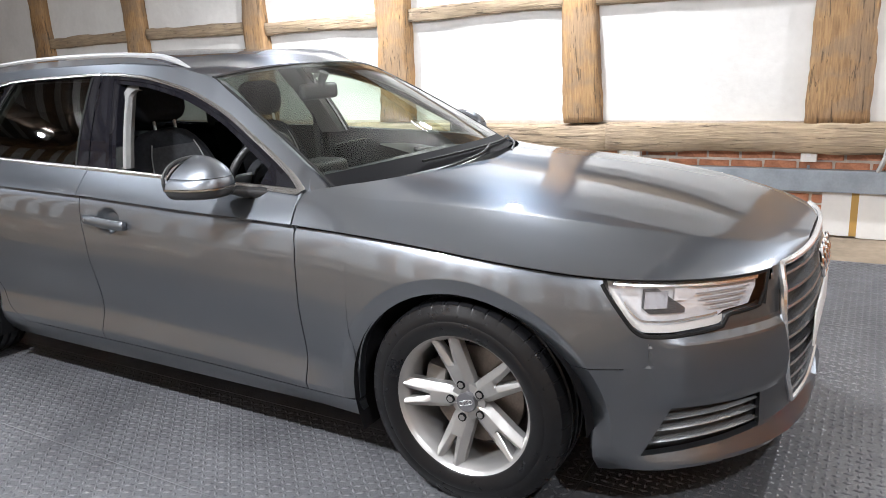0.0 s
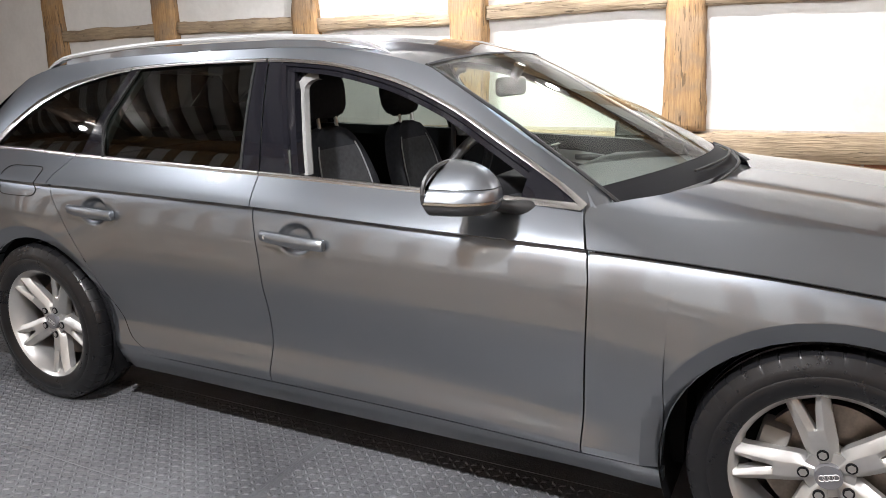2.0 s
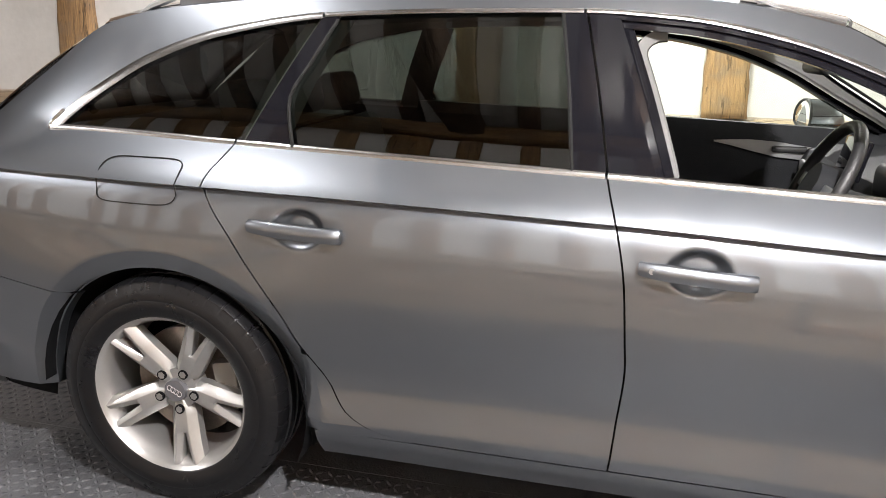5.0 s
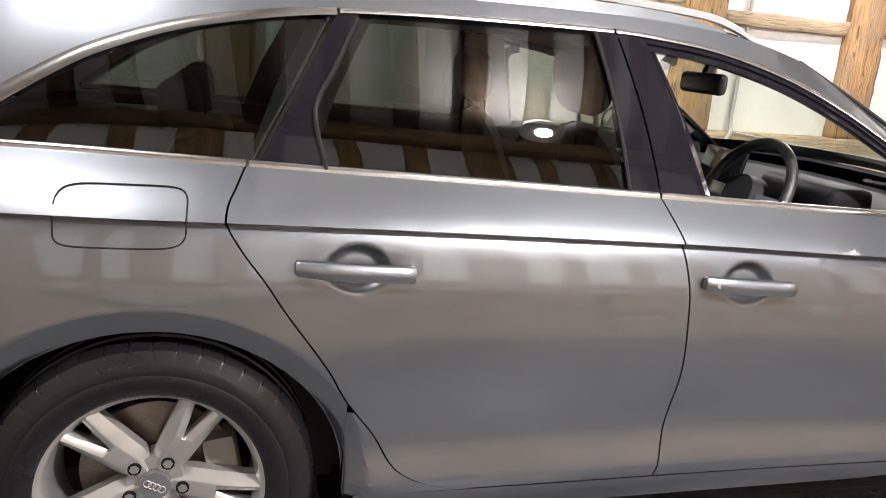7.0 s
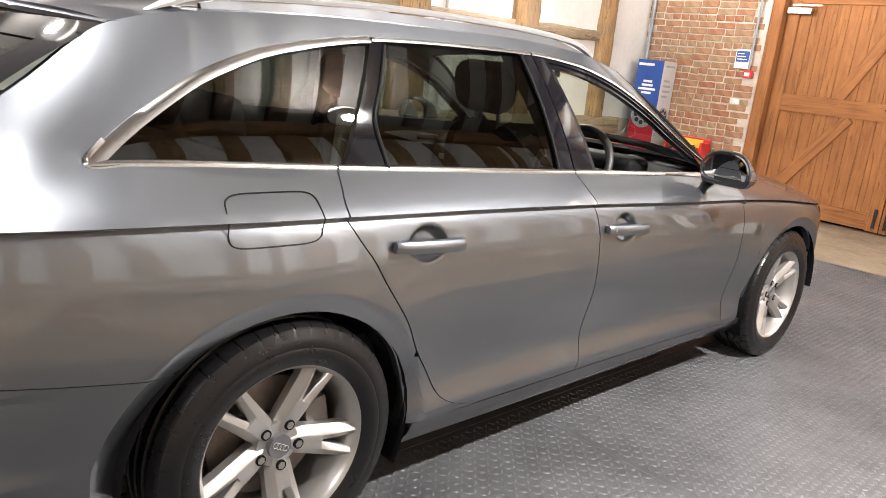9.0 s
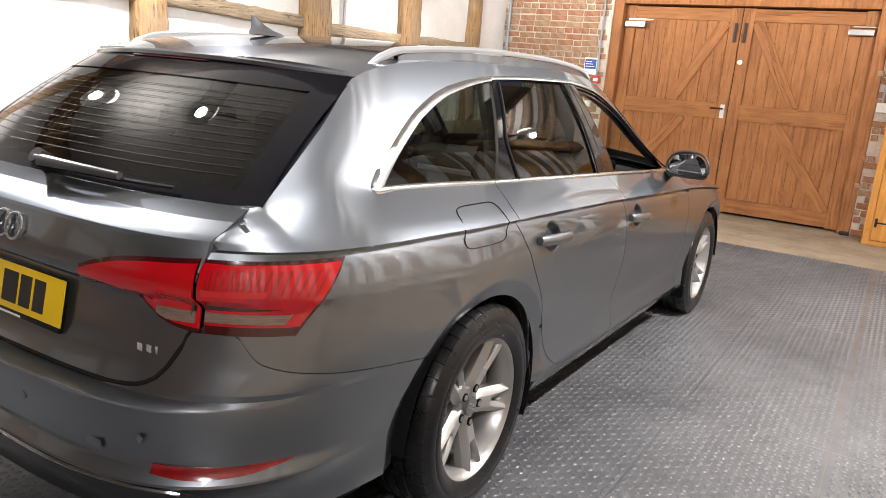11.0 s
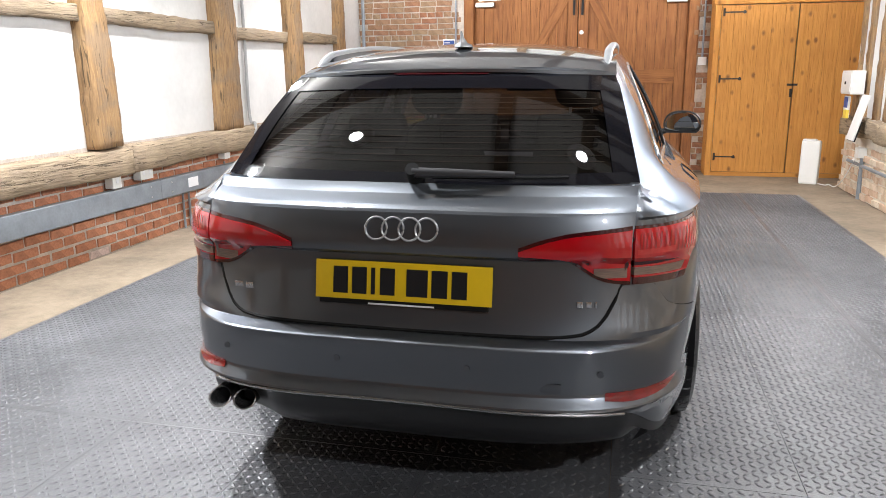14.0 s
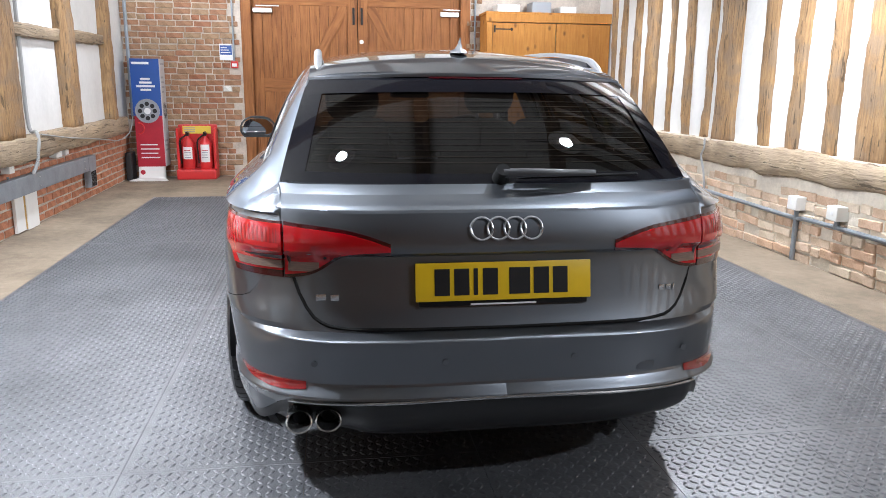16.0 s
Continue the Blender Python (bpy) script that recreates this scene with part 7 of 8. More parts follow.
for zz in (0.24, 1.19, 1.97):
    bm = box(1.70, 1.93, YC - 0.018, YC - 0.012, zz - 0.008, zz + 0.008, 0.002)
    add_cyl(bm, (1.70, YC - 0.016, zz - 0.045), (1.70, YC - 0.016, zz + 0.045), 0.012, 0.012, 10)
    add_cyl(bm, (1.93, YC - 0.013, zz), (1.93, YC - 0.019, zz), 0.022, 0.020, 6)
    part("strap_hinge", bm, IRON, cdoor, "black iron strap hinge")
part("latch", box(2.47, 2.59, YC - 0.020, YC - 0.012, 1.105, 1.130, 0.003), IRON, cdoor, "black iron latch")
part("lock_plate", box(2.505, 2.535, YC - 0.018, YC - 0.012, 0.97, 1.07, 0.003), IRON, cdoor)
for k, (cx, cw, ch) in enumerate(((1.9, 0.30, 0.10), (2.35, 0.26, 0.14), (2.72, 0.22, 0.09))):
    tagged(part("storage_box", box(cx - cw / 2, cx + cw / 2, YC + 0.06, YC + 0.36, 2.19, 2.19 + ch, 0.006), WHITE_BOARD if k % 2 == 0 else PRINT_GREY), "small pale box lying on the cupboard", "box", "boxes on the cupboard")

# ---- corner by the end wall: banner stand, extinguisher point, signs ----
ban = empty_thing("banner_stand", "tall blue and red printed box-shaped banner stand with a white foot", "banner")
yb = 5.72
bm = bmesh.new()
P = [[(x, y, z) for x, y in ((-2.98, yb - 0.10), (-2.55, yb - 0.12), (-2.60, yb + 0.05), (-2.93, yb + 0.06))] for z in (0.0, 0.015)]
foot = grid_bm([[(-3.02, yb - 0.16, 0.0), (-2.54, yb - 0.16, 0.0)], [(-3.02, yb - 0.16, 0.012), (-2.54, yb - 0.16, 0.012)], [(-2.93, yb - 0.02, 0.03), (-2.62, yb - 0.02, 0.03)], [(-2.93, yb, 0.17), (-2.62, yb, 0.17)], [(-2.93, yb + 0.10, 0.17), (-2.62, yb + 0.10, 0.17)], [(-2.93, yb + 0.10, 0.0), (-2.62, yb + 0.10, 0.0)]])
part("foot", foot, WHITE_BOARD, ban, "white folded foot")
part("foot_logo", cyl((-2.88, yb - 0.021, 0.10), (-2.88, yb - 0.002, 0.10), 0.03, 0.03, 16), PRINT_RED, ban)
bm.free()


def leaf(x0, x1, z0, z1, y0, th, material, name, parent, label=""):
    return part(name, box(x0, x1, y0 - th, y0, z0, z1, 0.002), material, parent, label)


leaf(-2.94, -2.60, 0.17, 0.82, yb + 0.30, 0.29, PRINT_RED, "red_panel", ban, "deep red printed panel")
leaf(-2.95, -2.60, 0.82, 1.53, yb + 0.30, 0.29, BLUE, "blue_panel", ban, "blue printed panel")
leaf(-2.60, -2.592, 0.17, 1.53, yb + 0.295, 0.28, mat("pale_print", (0.56, 0.56, 0.57), 0.45, var=0.15, scale=8), "side_panel", ban, "pale grey printed side panel")
for k, (d, z) in enumerate(((0.20, 1.47), (0.13, 1.30), (0.16, 1.24), (0.16, 1.18), (0.12, 1.12), (0.14, 0.50), (0.17, 0.44), (0.15, 0.38))):
    part("text_bar", box(-2.593, -2.590, yb + 0.06, yb + 0.06 + d, z - 0.012, z + 0.012), PRINT_GREY, ban)
part("printed_disc", cyl((-2.593, yb + 0.155, 0.88), (-2.589, yb + 0.155, 0.88), 0.11, 0.11, 32), PRINT_GREY, ban)
for k in range(8):
    a = math.tau * k / 8
    part("printed_spot", cyl((-2.590, yb + 0.155 + 0.07 * math.cos(a), 0.88 + 0.07 * math.sin(a)), (-2.587, yb + 0.155 + 0.07 * math.cos(a), 0.88 + 0.07 * math.sin(a)), 0.022, 0.022, 12), INK, ban)
for k, (w, z) in enumerate(((0.12, 1.28), (0.15, 1.235), (0.23, 1.19), (0.13, 1.145))):
    leaf(-2.775 - w / 2, -2.775 + w / 2, z - 0.013, z + 0.013, yb + 0.008, 0.003, PRINT_WHITE, "text_bar", ban)
leaf(-2.93, -2.72, 1.46, 1.49, yb + 0.008, 0.003, PRINT_WHITE, "text_bar", ban)
for k in range(4):
    leaf(-2.89, -2.66 - 0.02 * (k % 2), 0.28 + k * 0.055, 0.295 + k * 0.055, yb + 0.008, 0.003, PRINT_WHITE, "text_bar", ban)
bm = tube([(-2.775 + 0.145 * math.cos(a), yb + 0.004, 0.88 + 0.145 * math.sin(a)) for a in lin(0, math.tau, 33)[:-1]], 0.008, 6, True)
part("printed_wheel", bm, PRINT_GREY, ban, "grey ring of a printed wheel")
part("printed_disc", cyl((-2.775, yb + 0.009, 0.88), (-2.775, yb + 0.004, 0.88), 0.14, 0.14, 32), PRINT_GREY, ban)
for k in range(8):
    a = math.tau * k / 8
    part("printed_spot", cyl((-2.775 + 0.09 * math.cos(a), yb + 0.004, 0.88 + 0.09 * math.sin(a)), (-2.775 + 0.09 * math.cos(a), yb + 0.001, 0.88 + 0.09 * math.sin(a)), 0.028, 0.028, 12), INK, ban)
part("printed_spot", cyl((-2.775, yb + 0.004, 0.88), (-2.775, yb + 0.001, 0.88), 0.04, 0.04, 16), PRINT_WHITE, ban)
bm = tube([(-2.90 + 0.07 * math.cos(a), yb + 0.006, 0.66 + 0.07 * math.sin(a)) for a in lin(-1.6, 1.6, 14)], 0.010, 6)
part("printed_arc", bm, RED, ban)

fs = empty_thing("extinguisher_stand", "red plastic stand holding two fire extinguishers", "fire stand")
xf0, xf1, yf = -2.46, -1.96, 5.90
part("base", box(xf0, xf1, yf - 0.22, yf + 0.10, 0.0, 0.13, 0.02), RED, fs)
part("back_panel", box(xf0, xf1, yf + 0.05, yf + 0.10, 0.13, 0.70, 0.02), RED, fs)
for xx in (xf0, xf1 - 0.035):
    part("side_panel", box(xx, xx + 0.035, yf - 0.12, yf + 0.06, 0.13, 0.66, 0.012), RED, fs)
part("label_panel", box(xf0 + 0.06, xf1 - 0.08, yf + 0.044, yf + 0.05, 0.58, 0.68), YELLOW, fs, "yellow instruction label")
for k in range(3):
    part("text_bar", box(xf0 + 0.08, xf0 + 0.22, yf + 0.041, yf + 0.044, 0.60 + k * 0.025, 0.61 + k * 0.025), PRINT_GREY, fs)
for k, xx in enumerate((-2.32, -2.10)):
    P = []
    for r, z in ((0.0, 0.13), (0.075, 0.13), (0.08, 0.15), (0.08, 0.44), (0.07, 0.49), (0.035, 0.52), (0.028, 0.54), (0.028, 0.57), (0.0, 0.57)):
        P.append([(xx + r * math.cos(a), yf - 0.07 + r * math.sin(a), z) for a in lin(0, math.tau, 25)[:-1]])
    e = empty_thing("fire_extinguisher", ("red fire extinguisher with a cream label band" if k == 0 else "red fire extinguisher with a white label"), "fire extinguisher", "extinguishers in the stand")
    sharpen(part("cylinder", grid_bm(P, closed_u=True), RED, e))
    part("valve", box(xx - 0.02, xx + 0.02, yf - 0.12, yf - 0.03, 0.56, 0.60, 0.006), IRON, e)
    part("lever", box(xx - 0.010, xx + 0.010, yf - 0.17, yf - 0.04, 0.60, 0.615, 0.004), IRON, e)
    part("hose", tube(spline([(xx - 0.02, yf - 0.09, 0.57), (xx - 0.09, yf - 0.12, 0.50), (xx - 0.095, yf - 0.10, 0.33), (xx - 0.09, yf - 0.09, 0.20)], 14), 0.011, 7), IRON, e)
    lab = bmesh.new()
    Pp = [[(xx + 0.0815 * math.cos(a), yf - 0.07 + 0.0815 * math.sin(a), z) for a in lin(-2.35, -0.8, 12)] for z in ((0.26, 0.42) if k == 0 else (0.22, 0.45))]
    lab.free()
    part("label_sheet", grid_bm(Pp), WHITE_BOARD, e, "printed label")
    for q in range(4):
        part("text_bar", grid_bm([[(xx + 0.0825 * math.cos(a), yf - 0.07 + 0.0825 * math.sin(a), z) for a in lin(-2.1, -1.1, 8)] for z in (0.28 + q * 0.03, 0.29 + q * 0.03)]), PRINT_RED if q == 3 else PRINT_GREY, e)

sg = empty_thing("fire_sign", "blue and white fire action notice on the brick wall", "sign")
leaf(-1.885, -1.715, 1.53, 1.74, YF - 0.028, 0.006, PRINT_WHITE, "sheet", sg)
leaf(-1.875, -1.725, 1.60, 1.72, YF - 0.034, 0.002, BLUE, "blue_field", sg)
for k in range(3):
    leaf(-1.865, -1.745 - 0.02 * k, 1.625 + k * 0.03, 1.635 + k * 0.03, YF - 0.036, 0.002, PRINT_WHITE, "text_bar", sg)
cp = empty_thing("call_point", "red fire alarm call point on the brick wall", "alarm")
part("case", box(-1.74, -1.65, YF - 0.075, YF - 0.022, 1.43, 1.52, 0.008), RED, cp)
part("glass_face", box(-1.725, -1.665, YF - 0.079, YF - 0.075, 1.45, 1.49), PRINT_WHITE, cp)
tagged(part("conduit_pipe", tube([(-1.70, YF - 0.045, 1.52), (-1.70, YF - 0.045, 2.9)], 0.012, 8), GALV), "thin grey conduit running up the brick wall", "pipe", "conduits")
tagged(part("corner_pipe", tube([(-3.02, YF - 0.06, 0.80), (-3.02, YF - 0.06, 2.9)], 0.022, 8), GALV), "grey pipe running up the wall corner", "pipe", "conduits")
tagged(part("conduit_pipe", tube([(1.52, YF - 0.03, 1.46), (1.52, YF - 0.03, 2.8)], 0.014, 8), GALV), "thin grey conduit running up the brick pier", "pipe", "conduits")
lsw = empty_thing("light_switch", "white surface light switch on the brick pier", "switch")
part("box", box(1.47, 1.57, YF - 0.07, YF - 0.018, 1.36, 1.46, 0.006), WHITE_PL, lsw)
part("rocker", box(1.505, 1.535, YF - 0.076, YF - 0.07, 1.395, 1.425, 0.002), WHITE_PL, lsw)
# boxes stacked in the corner behind the banner
tagged(part("speaker_box", box(-3.07, -2.99, 5.62, 5.86, 0.0, 0.36, 0.02), BLACK_PL), "small black box in the wall corner", "box")

# ---- left wall fittings ----
tr = empty_thing("cable_trunking", "grey steel cable trunking along the brick plinth", "trunking")
XT = XL + 0.025
for a, b in ((-7.9, -5.0), (-4.995, -2.0), (-1.995, 0.93), (0.935, 3.93), (3.935, 4.18)):
    part("cover", box(XT, XT + 0.075, a, b, 0.325, 0.475, 0.003), GALV, tr)
for y in (0.80, 1.08, 2.55, 3.80):
    for z in (0.36, 0.44):
        part("screw", cyl((XT + 0.074, y, z), (XT + 0.079, y, z), 0.008, 0.006, 10), STEEL, tr)
part("end_drop", box(XT, XT + 0.07, 3.98, 4.18, 0.14, 0.325, 0.003), GALV, tr)
for k in range(9):
    part("grille_slot", box(XT + 0.07, XT + 0.073, 3.995 + k * 0.02, 4.003 + k * 0.02, 0.15, 0.31), IRON, tr)
part("paper_label", box(XT + 0.075, XT + 0.077, 1.32, 1.47, 0.36, 0.44), PRINT_WHITE, tr)


def socket(y, z, w, h, label="white plastic wall socket above the trunking", side=-1, d=0.05):
    ob = empty_thing("wall_socket", label, "socket", "wall sockets")
    x0, x1 = (XL + 0.02, XL + 0.04 + d) if side < 0 else (XR - 0.07 - d, XR - 0.04)
    part("box", box(x0, x1, y - w / 2, y + w / 2, z - h / 2, z + h / 2, 0.006), WHITE_PL, ob)
    xf = x1 if side < 0 else x0
    for k in ((-1, 1) if w > 0.12 else (0,)):
        part("rocker", box(xf - 0.002, xf + 0.002, y + k * 0.04 - 0.014, y + k * 0.04 + 0.014, z - 0.01, z + 0.025), PRINT_WHITE, ob)
    return ob


socket(0.42, 0.535, 0.10, 0.095)
socket(0.78, 0.555, 0.16, 0.10, "double white wall socket above the trunking")
socket(2.02, 0.575, 0.10, 0.095)
socket(3.12, 0.600, 0.16, 0.10, "double white wall socket above the trunking")
socket(3.34, 0.605, 0.09, 0.10)
for y in (0.42, 2.02):
    tagged(part("conduit_pipe", tube([(XL + 0.05, y, 0.475), (XL + 0.05, y, 0.50)], 0.010, 6), GALV), "short grey conduit under a socket", "pipe", "conduits")
wp = empty_thing("wall_board", "white boards with an ochre strip under the trunking", "board")
part("board", box(XL + 0.015, XL + 0.04, 2.12, 2.30, 0.015, 0.325), WHITE_BOARD, wp)
part("strip", box(XL + 0.015, XL + 0.036, 2.30, 2.345, 0.015, 0.325), mat("ochre_paint", (0.45, 0.27, 0.07), 0.6), wp)
part("board", box(XL + 0.015, XL + 0.042, 2.345, 2.60, 0.005, 0.325), WHITE_BOARD, wp)
cb = tube(spline([(XL + 0.09, 2.44, 0.475), (XL + 0.12, 2.47, 0.56), (XL + 0.13, 2.49, 0.66), (XL + 0.13, 2.53, 0.75), (XL + 0.10, 2.58, 0.82), (XL + 0.03, 2.61, 0.90), (XL + 0.03, 2.61, 1.6), (XL + 0.03, 2.60, 2.7)], 40), 0.016, 7)
tagged(part("cable", cb, CABLE), "grey cable rising from the trunking beside the post", "cable", "cables")
cb = tube(spline([(XL + 0.13, 2.60, 0.80), (XL + 0.14, 3.3, 0.72), (XL + 0.13, 4.0, 0.66), (XL + 0.14, 4.6, 0.60), (XL + 0.12, 5.1, 0.56), (XL + 0.12, 5.6, 0.62), (XL + 0.10, 5.9, 0.80)], 40), 0.007, 6)
tagged(part("cable", cb, CABLE), "thin grey cable sagging along the sole plate", "cable", "cables")
for y in (1.33, 1.42):
    tagged(part("conduit_pipe", tube([(XL + 0.03, y, 0.0), (XL + 0.03, y, 0.325)], 0.010, 6), GALV), "thin conduit below the trunking", "pipe", "conduits")

# ---- right wall fittings ----
xr = XR - 0.075
bm = tube(spline([(xr, -8.0, 0.34), (xr, -3.0, 0.335), (xr, 0.2, 0.33), (xr, 0.62, 0.315), (xr, 1.2, 0.32), (xr, 2.5, 0.33), (xr, 4.0, 0.34), (xr, 4.5, 0.345)], 60), 0.017, 8)
tagged(part("conduit_pipe", bm, GALV), "grey conduit running along the brick plinth", "pipe", "conduits")
for y in (0.60, 0.15):
    socket(y, 0.435, 0.11, 0.10, "white wall socket on a grey back box", 1, 0.07)
    tagged(part("conduit_pipe", tube([(xr, y + 0.02, 0.385), (xr, y + 0.02, 0.32)] if y < 0.5 else [(xr, y + 0.02, 0.385), (xr, y + 0.02, 0.0)], 0.020, 8), GALV), "grey conduit below a socket", "pipe", "conduits")
socket(4.02, 0.47, 0.12, 0.10, "white wall socket by the cupboard", 1, 0.06)
tagged(part("conduit_pipe", tube([(xr, 4.0, 0.42), (xr, 4.0, 0.0)], 0.022, 8), GALV), "grey conduit below a socket", "pipe", "conduits")
tagged(part("cable", tube(spline([(XR - 0.12, 2.02, 0.80), (XR - 0.13, 2.0, 0.72), (XR - 0.12, 2.06, 0.64), (XR - 0.10, 2.03, 0.50), (xr, 2.04, 0.34)], 20), 0.010, 6), CABLE), "grey cable hanging over the sole plate", "cable", "cables")
mb = empty_thing("meter_box", "cream metal fuse box on the studs", "fuse box")
part("case", box(XR - 0.19, XR - 0.06, 4.25, 4.62, 1.04, 1.28, 0.008), WHITE_PL, mb)
part("door_panel", box(XR - 0.197, XR - 0.19, 4.27, 4.60, 1.06, 1.26, 0.003), WHITE_PL, mb)
part("catch", box(XR - 0.205, XR - 0.197, 4.42, 4.45, 1.14, 1.17), IRON, mb)
lf = empty_thing("leaflet_holder", "upright leaflet display standing on the sole plate", "leaflets")
part("backboard", box(XR - 0.16, XR - 0.14, 4.40, 4.56, 0.795, 1.02), WHITE_BOARD, lf)
part("cover_picture", box(XR - 0.166, XR - 0.16, 4.42, 4.54, 0.90, 1.01), BLUE, lf)
part("yellow_leaflet", box(XR - 0.19, XR - 0.165, 4.32, 4.44, 0.795, 0.88), YELLOW, lf)
lb = empty_thing("leaning_board", "white board leaning on the sole plate edge", "board")
m = Matrix.Translation((XR - 0.22, 3.98, 0.60)) @ Matrix.Rotation(radians(14), 4, "Y")
part("board", box(-0.008, 0.008, -0.12, 0.12, 0, 0.46, 0.003, m), WHITE_BOARD, lb)
part("dark_edge", box(0.008, 0.02, -0.13, 0.13, -0.005, 0.20, 0.003, m), IRON, lb)

ht = empty_thing("panel_heater", "white slim heater standing on the concrete floor", "heater")
m = Matrix.Translation((2.70, 5.06, 0)) @ Matrix.Rotation(radians(-22), 4, "Z")
part("case", box(-0.10, 0.10, -0.06, 0.06, 0.0, 0.50, 0.02, m), WHITE_PL, ht)
part("top_panel", box(-0.09, 0.05, -0.05, 0.05, 0.50, 0.515, 0.004, m), WHITE_PL, ht)
for k in range(12):
    part("vent_slot", box(-0.103, -0.099, -0.035, 0.02, 0.20 + k * 0.02, 0.21 + k * 0.02, 0, m), IRON, ht)
tagged(part("cable", tube(spline([(2.76, 5.02, 0.02), (2.84, 4.92, 0.008), (2.90, 4.96, 0.008), (2.92, 4.80, 0.01), (2.93, 4.55, 0.12), (2.94, 4.20, 0.40)], 24), 0.006, 6), WHITE_PL), "white cable curling from the heater", "cable", "cables")

# ---- floodlights on the wall plates ----
for lx, ly, lw, lift in LAMPS:
    sx = math.copysign(1, lx)
    fl_ob = empty_thing("floodlight", "white round floodlight on an arm from the wall plate" if abs(lx) > 2 else "white round floodlight on a rod under the roof", "lamp", "floodlights")
    d = (Vector((lx * 0.35, ly, 0)) - Vector((lx, ly, LAMP_Z))).normalized()
    c = Vector((lx - 0.10 * sx, ly, LAMP_Z)) - d * 0.03
    part("housing", cyl(c - d * 0.10, c, 0.10, 0.15, 28), WHITE_PL, fl_ob)
    part("lens", cyl(c, c + d * 0.012, 0.055, 0.055, 28), LAMP_LENS, fl_ob)
    # glowing disc for the added upward fill, no known source
    u0 = Vector((lx - 0.10 * sx, ly, LAMP_Z + 0.145))
    part("added_up_lens", cyl(u0 - Vector((0, 0, 0.02)), u0, 0.10, 0.10, 24), LAMP_LENS, fl_ob)
    if abs(lx) < 2:
        part("drop_rod", tube([c - d * 0.06, (lx, ly, LAMP_Z + 0.25), (lx, ly, RIDGE - (RIDGE - CEIL) * abs(lx) / 3.06)], 0.012, 8), IRON, fl_ob)
        continue
    part("arm", tube([c - d * 0.08, (lx + 0.25 * sx, ly, LAMP_Z + 0.22), (sx * 3.0, ly, LAMP_Z + 0.24)], 0.018, 8), IRON, fl_ob)


# ---- rubber matting with raised treads ----
MX, MY0, MY1 = 2.42, -5.2, 4.15
mats = empty_thing("rubber_matting", "dark grey rubber floor mats with raised treads", "mat")
xs = [-MX, -1.79, -1.20, -0.60, 0.0, 0.60, 1.20, 1.79, MX]
ys = [MY0, -3.9, -2.03, -0.17, 1.69, MY1]
for xa, xb in zip(xs, xs[1:]):
    for ya, yb in zip(ys, ys[1:]):
        part("mat_tile", box(xa + 0.001, xb - 0.001, ya + 0.001, yb - 0.001, 0.0, 0.006), RUBBER, mats)
# treads: low bars in alternate directions
PITCH = 0.0305
nx, ny = int(2 * MX / PITCH), int((MY1 - MY0) / PITCH)
ix, iy = np.meshgrid(np.arange(nx), np.arange(ny), indexing="ij")
cx = -MX + 0.02 + (ix.ravel() + 0.5) * PITCH
cy = MY0 + 0.02 + (iy.ravel() + 0.5) * PITCH
keep = (np.abs(cx) < MX - 0.02) & (cy < MY1 - 0.02) & ~((np.abs(cx) < 0.60) & (np.abs(cy) < 1.5))
for v in xs[1:-1]:
    keep &= np.abs(cx - v) > 0.011
for v in ys[1:-1]:
    keep &= np.abs(cy - v) > 0.011
cx, cy = cx[keep], cy[keep]
sgn = np.where((ix.ravel() + iy.ravel())[keep] % 2 == 0, 1.0, -1.0)
ang = sgn * math.radians(45) + np.where(cy > 1.69, math.radians(45), 0.0)
ca, sa = np.cos(ang), np.sin(ang)
L, Wd, H = 0.0165, 0.0060, 0.0048
lx = np.array([-L, 0, L, 0, -L * 0.55, L * 0.55])
ly = np.array([0, Wd, 0, -Wd, 0, 0])
lz = np.array([0.0058, 0.0058, 0.0058, 0.0058, 0.006 + H, 0.006 + H])
vx = cx[:, None] + lx * ca[:, None] - ly * sa[:, None]
vy = cy[:, None] + lx * sa[:, None] + ly * ca[:, None]
vz = np.broadcast_to(lz, vx.shape)
verts = np.stack([vx, vy, vz], -1).reshape(-1, 3)
tri = np.array([[0, 4, 1], [1, 4, 5], [1, 5, 2], [2, 5, 3], [3, 5, 4], [3, 4, 0]])[:, ::-1]
faces = (np.arange(len(cx))[:, None, None] * 6 + tri).reshape(-1, 3)
me = bpy.data.meshes.new("treads")
me.vertices.add(len(verts))
me.vertices.foreach_set("co", verts.ravel().astype(np.float32))
me.loops.add(faces.size)
me.loops.foreach_set("vertex_index", faces.ravel().astype(np.int32))
me.polygons.add(len(faces))
me.polygons.foreach_set("loop_start", np.arange(0, faces.size, 3, dtype=np.int32))
me.polygons.foreach_set("loop_total", np.full(len(faces), 3, dtype=np.int32))
me.update()
me.validate()
me.materials.append(RUBBER)
tr_ob = new("treads", me)
tr_ob.parent = mats
tagged(tr_ob, kind="stuff")

# ---- bricks ----
def brick_mesh(name, l, h, d, material, seed):
    """One brick with chipped corners, its face towards +x."""
    bm = box(-d, 0, -l / 2, l / 2, -h / 2, h / 2)
    bmesh.ops.bevel(bm, geom=bm.edges[:], offset=0.005, segments=1, affect="EDGES")
    for v in bm.verts:
        n = noise.noise_vector(v.co * 30 + Vector((seed * 5.3, 0, 0)))
        v.co += Vector((n.x * 0.003, n.y * 0.004, n.z * 0.003))
    me = bpy.data.meshes.new(name)
    bm.to_mesh(me)
    bm.free()
    me.materials.append(material)
    return me


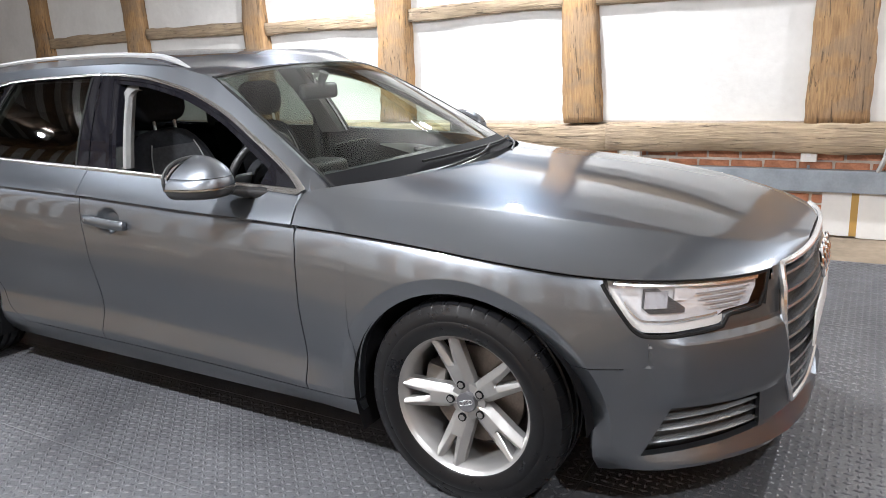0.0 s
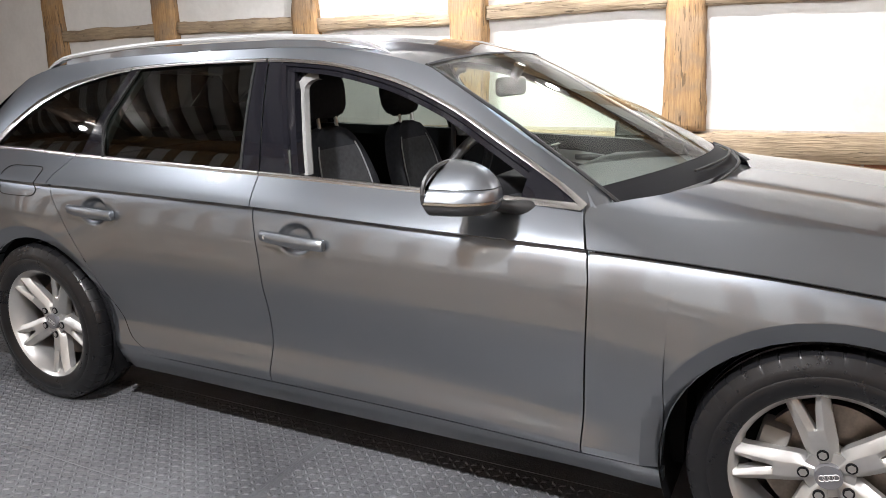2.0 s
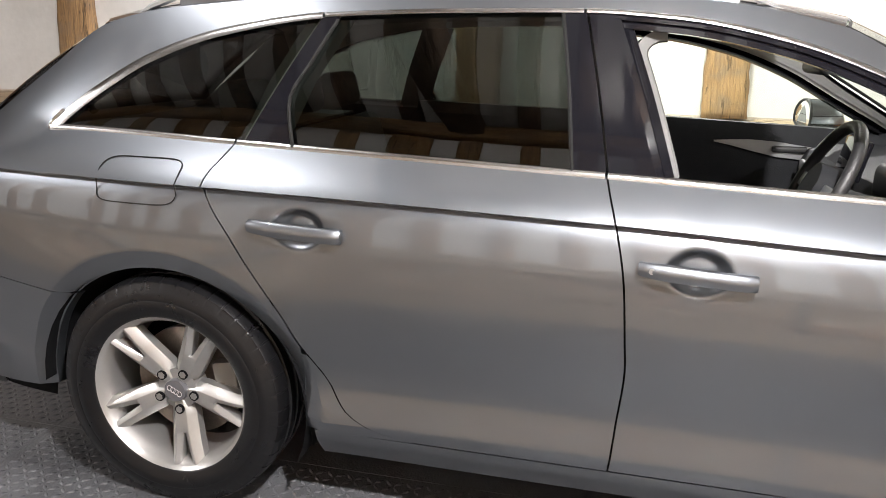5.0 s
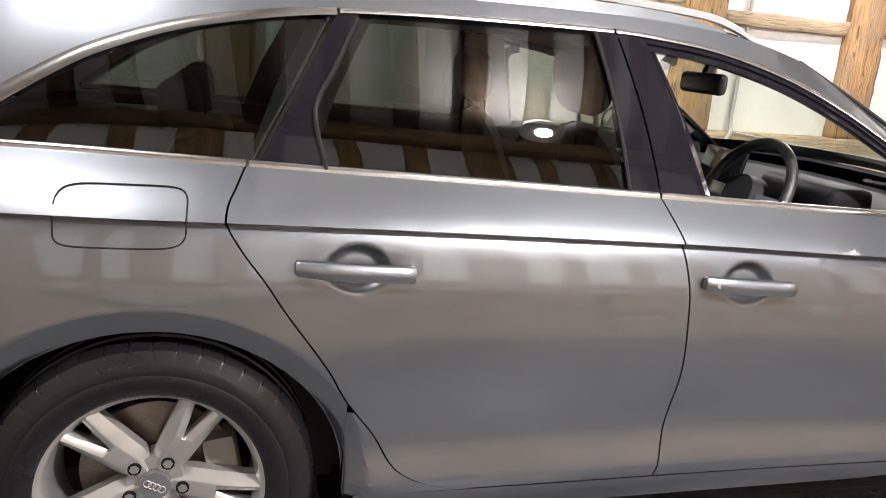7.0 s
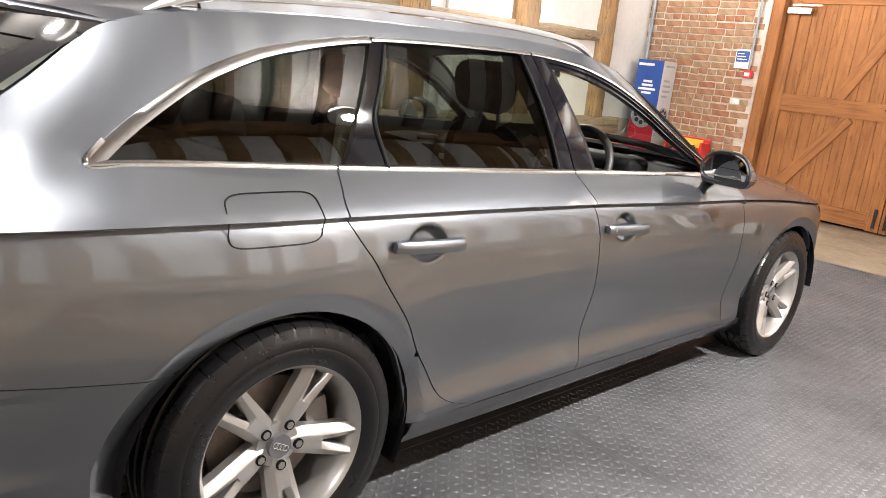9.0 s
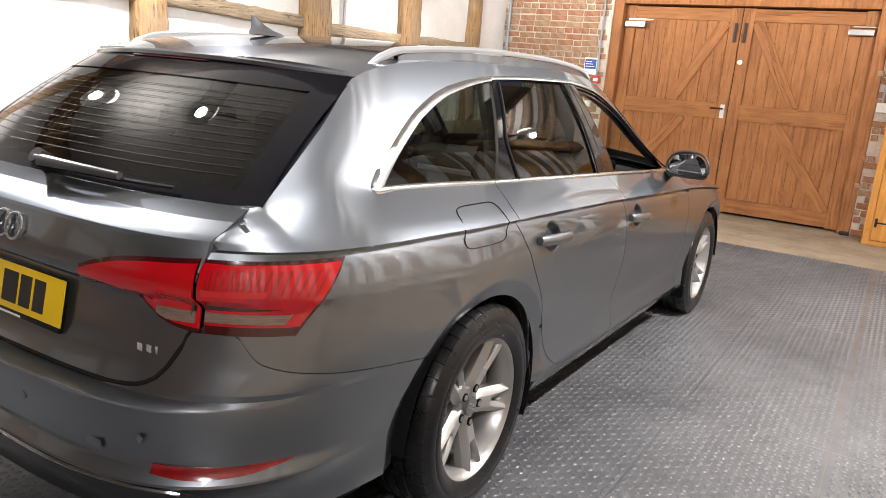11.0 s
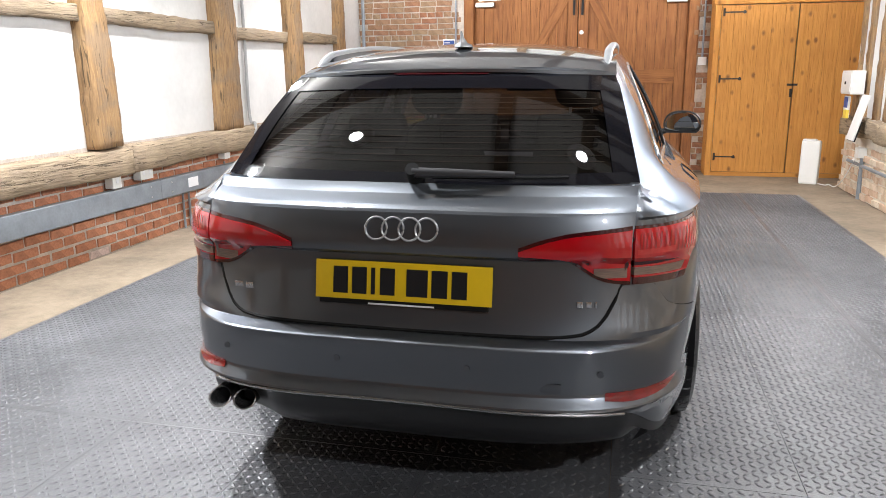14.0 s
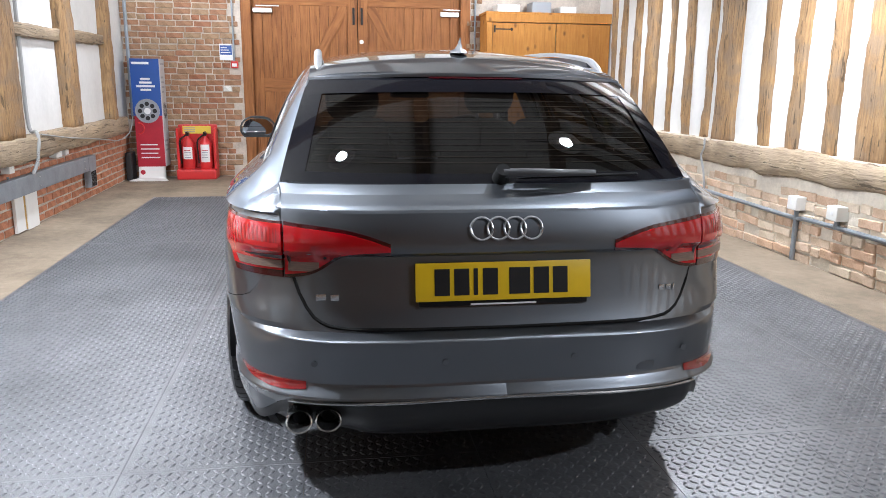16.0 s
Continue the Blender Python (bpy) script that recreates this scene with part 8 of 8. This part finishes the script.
def brick_wall(parent, place, length, z0, z1, material, near, irregular=0.0, headers=False, bl=0.225, bh=0.075, seed=1, skip=0.0, joint=0.012):
    """Courses of bricks; place(s, z, out) maps along-wall distance to the world. near(s) tells which are single parts."""
    rnd = random.Random(seed)
    full = [brick_mesh("brick", bl - joint, bh - joint, 0.05, material, seed * 10 + k) for k in range(3)]
    half = [brick_mesh("brick", bl / 2 - joint, bh - joint, 0.05, material, seed * 10 + 5 + k) for k in range(2)]
    rest = bmesh.new()
    course, count = 0, 0
    z = z0 + bh / 2
    while z + bh / 2 <= z1 + 0.01:
        s = -(bl / 2) * (course % 2) + rnd.uniform(-0.02, 0.02) * (1 + irregular)
        while s < length:
            hd = headers and (course % 4 == 3 or rnd.random() < 0.2)
            l = bl / 2 if hd else bl
            me = rnd.choice(half if hd else full)
            c = s + l / 2
            s += l
            if c - l / 2 < -0.06 or c + l / 2 > length + 0.04 or rnd.random() < skip:
                continue
            m = place(c, z + rnd.uniform(-0.003, 0.003) * (1 + 2 * irregular), 0.006 + rnd.uniform(-0.004, 0.005) * (1 + irregular))
            m = m @ Matrix.Rotation(rnd.uniform(-0.012, 0.012) * (1 + 2 * irregular), 4, "X")
            if near(c) and count < 300:
                ob = new("brick", me)
                ob.parent = parent
                ob.matrix_world = m
                count += 1
            else:
                n0 = len(rest.verts)
                rest.from_mesh(me)
                rest.verts.ensure_lookup_table()
                for v in rest.verts[n0:]:
                    v.co = m @ v.co
        z += bh
        course += 1
    if len(rest.verts):
        tagged(part("bricks", rest, material, parent), kind="stuff")
    else:
        rest.free()


XLB = XL + 0.0005
brick_wall(wall_left, lambda s, z, o: Matrix.Translation((XLB + o, YB + s, z)), YF - YB, 0.0, 0.60, BRICK, lambda s: 9.2 < s < 15.4, 0.2, False, seed=2, joint=0.016)
RZ = Matrix.Rotation(math.pi, 4, "Z")
brick_wall(wall_right, lambda s, z, o: Matrix.Translation((XR - 0.056 - o, YB + s, z)) @ RZ, 4.80 - YB, 0.0, 0.54, BRICK_PALE, lambda s: 9.5 < s < 15.5, 1.2, True, seed=3, skip=0.10)
RB = Matrix.Rotation(-math.pi / 2, 4, "Z")
brick_wall(wall_back, lambda s, z, o: Matrix.Translation((XL + s, YF - 0.004 - o, z)) @ RB, 1.50, 0.0, 2.75, BRICK_OLD, lambda s: True, 0.4, True, seed=4)
brick_wall(wall_back, lambda s, z, o: Matrix.Translation((1.46 + s, YF + 0.012 - o, z)) @ RB, 0.14, 0.0, 2.6, BRICK_OLD, lambda s: True, 0.2, True, seed=5, bl=0.16)
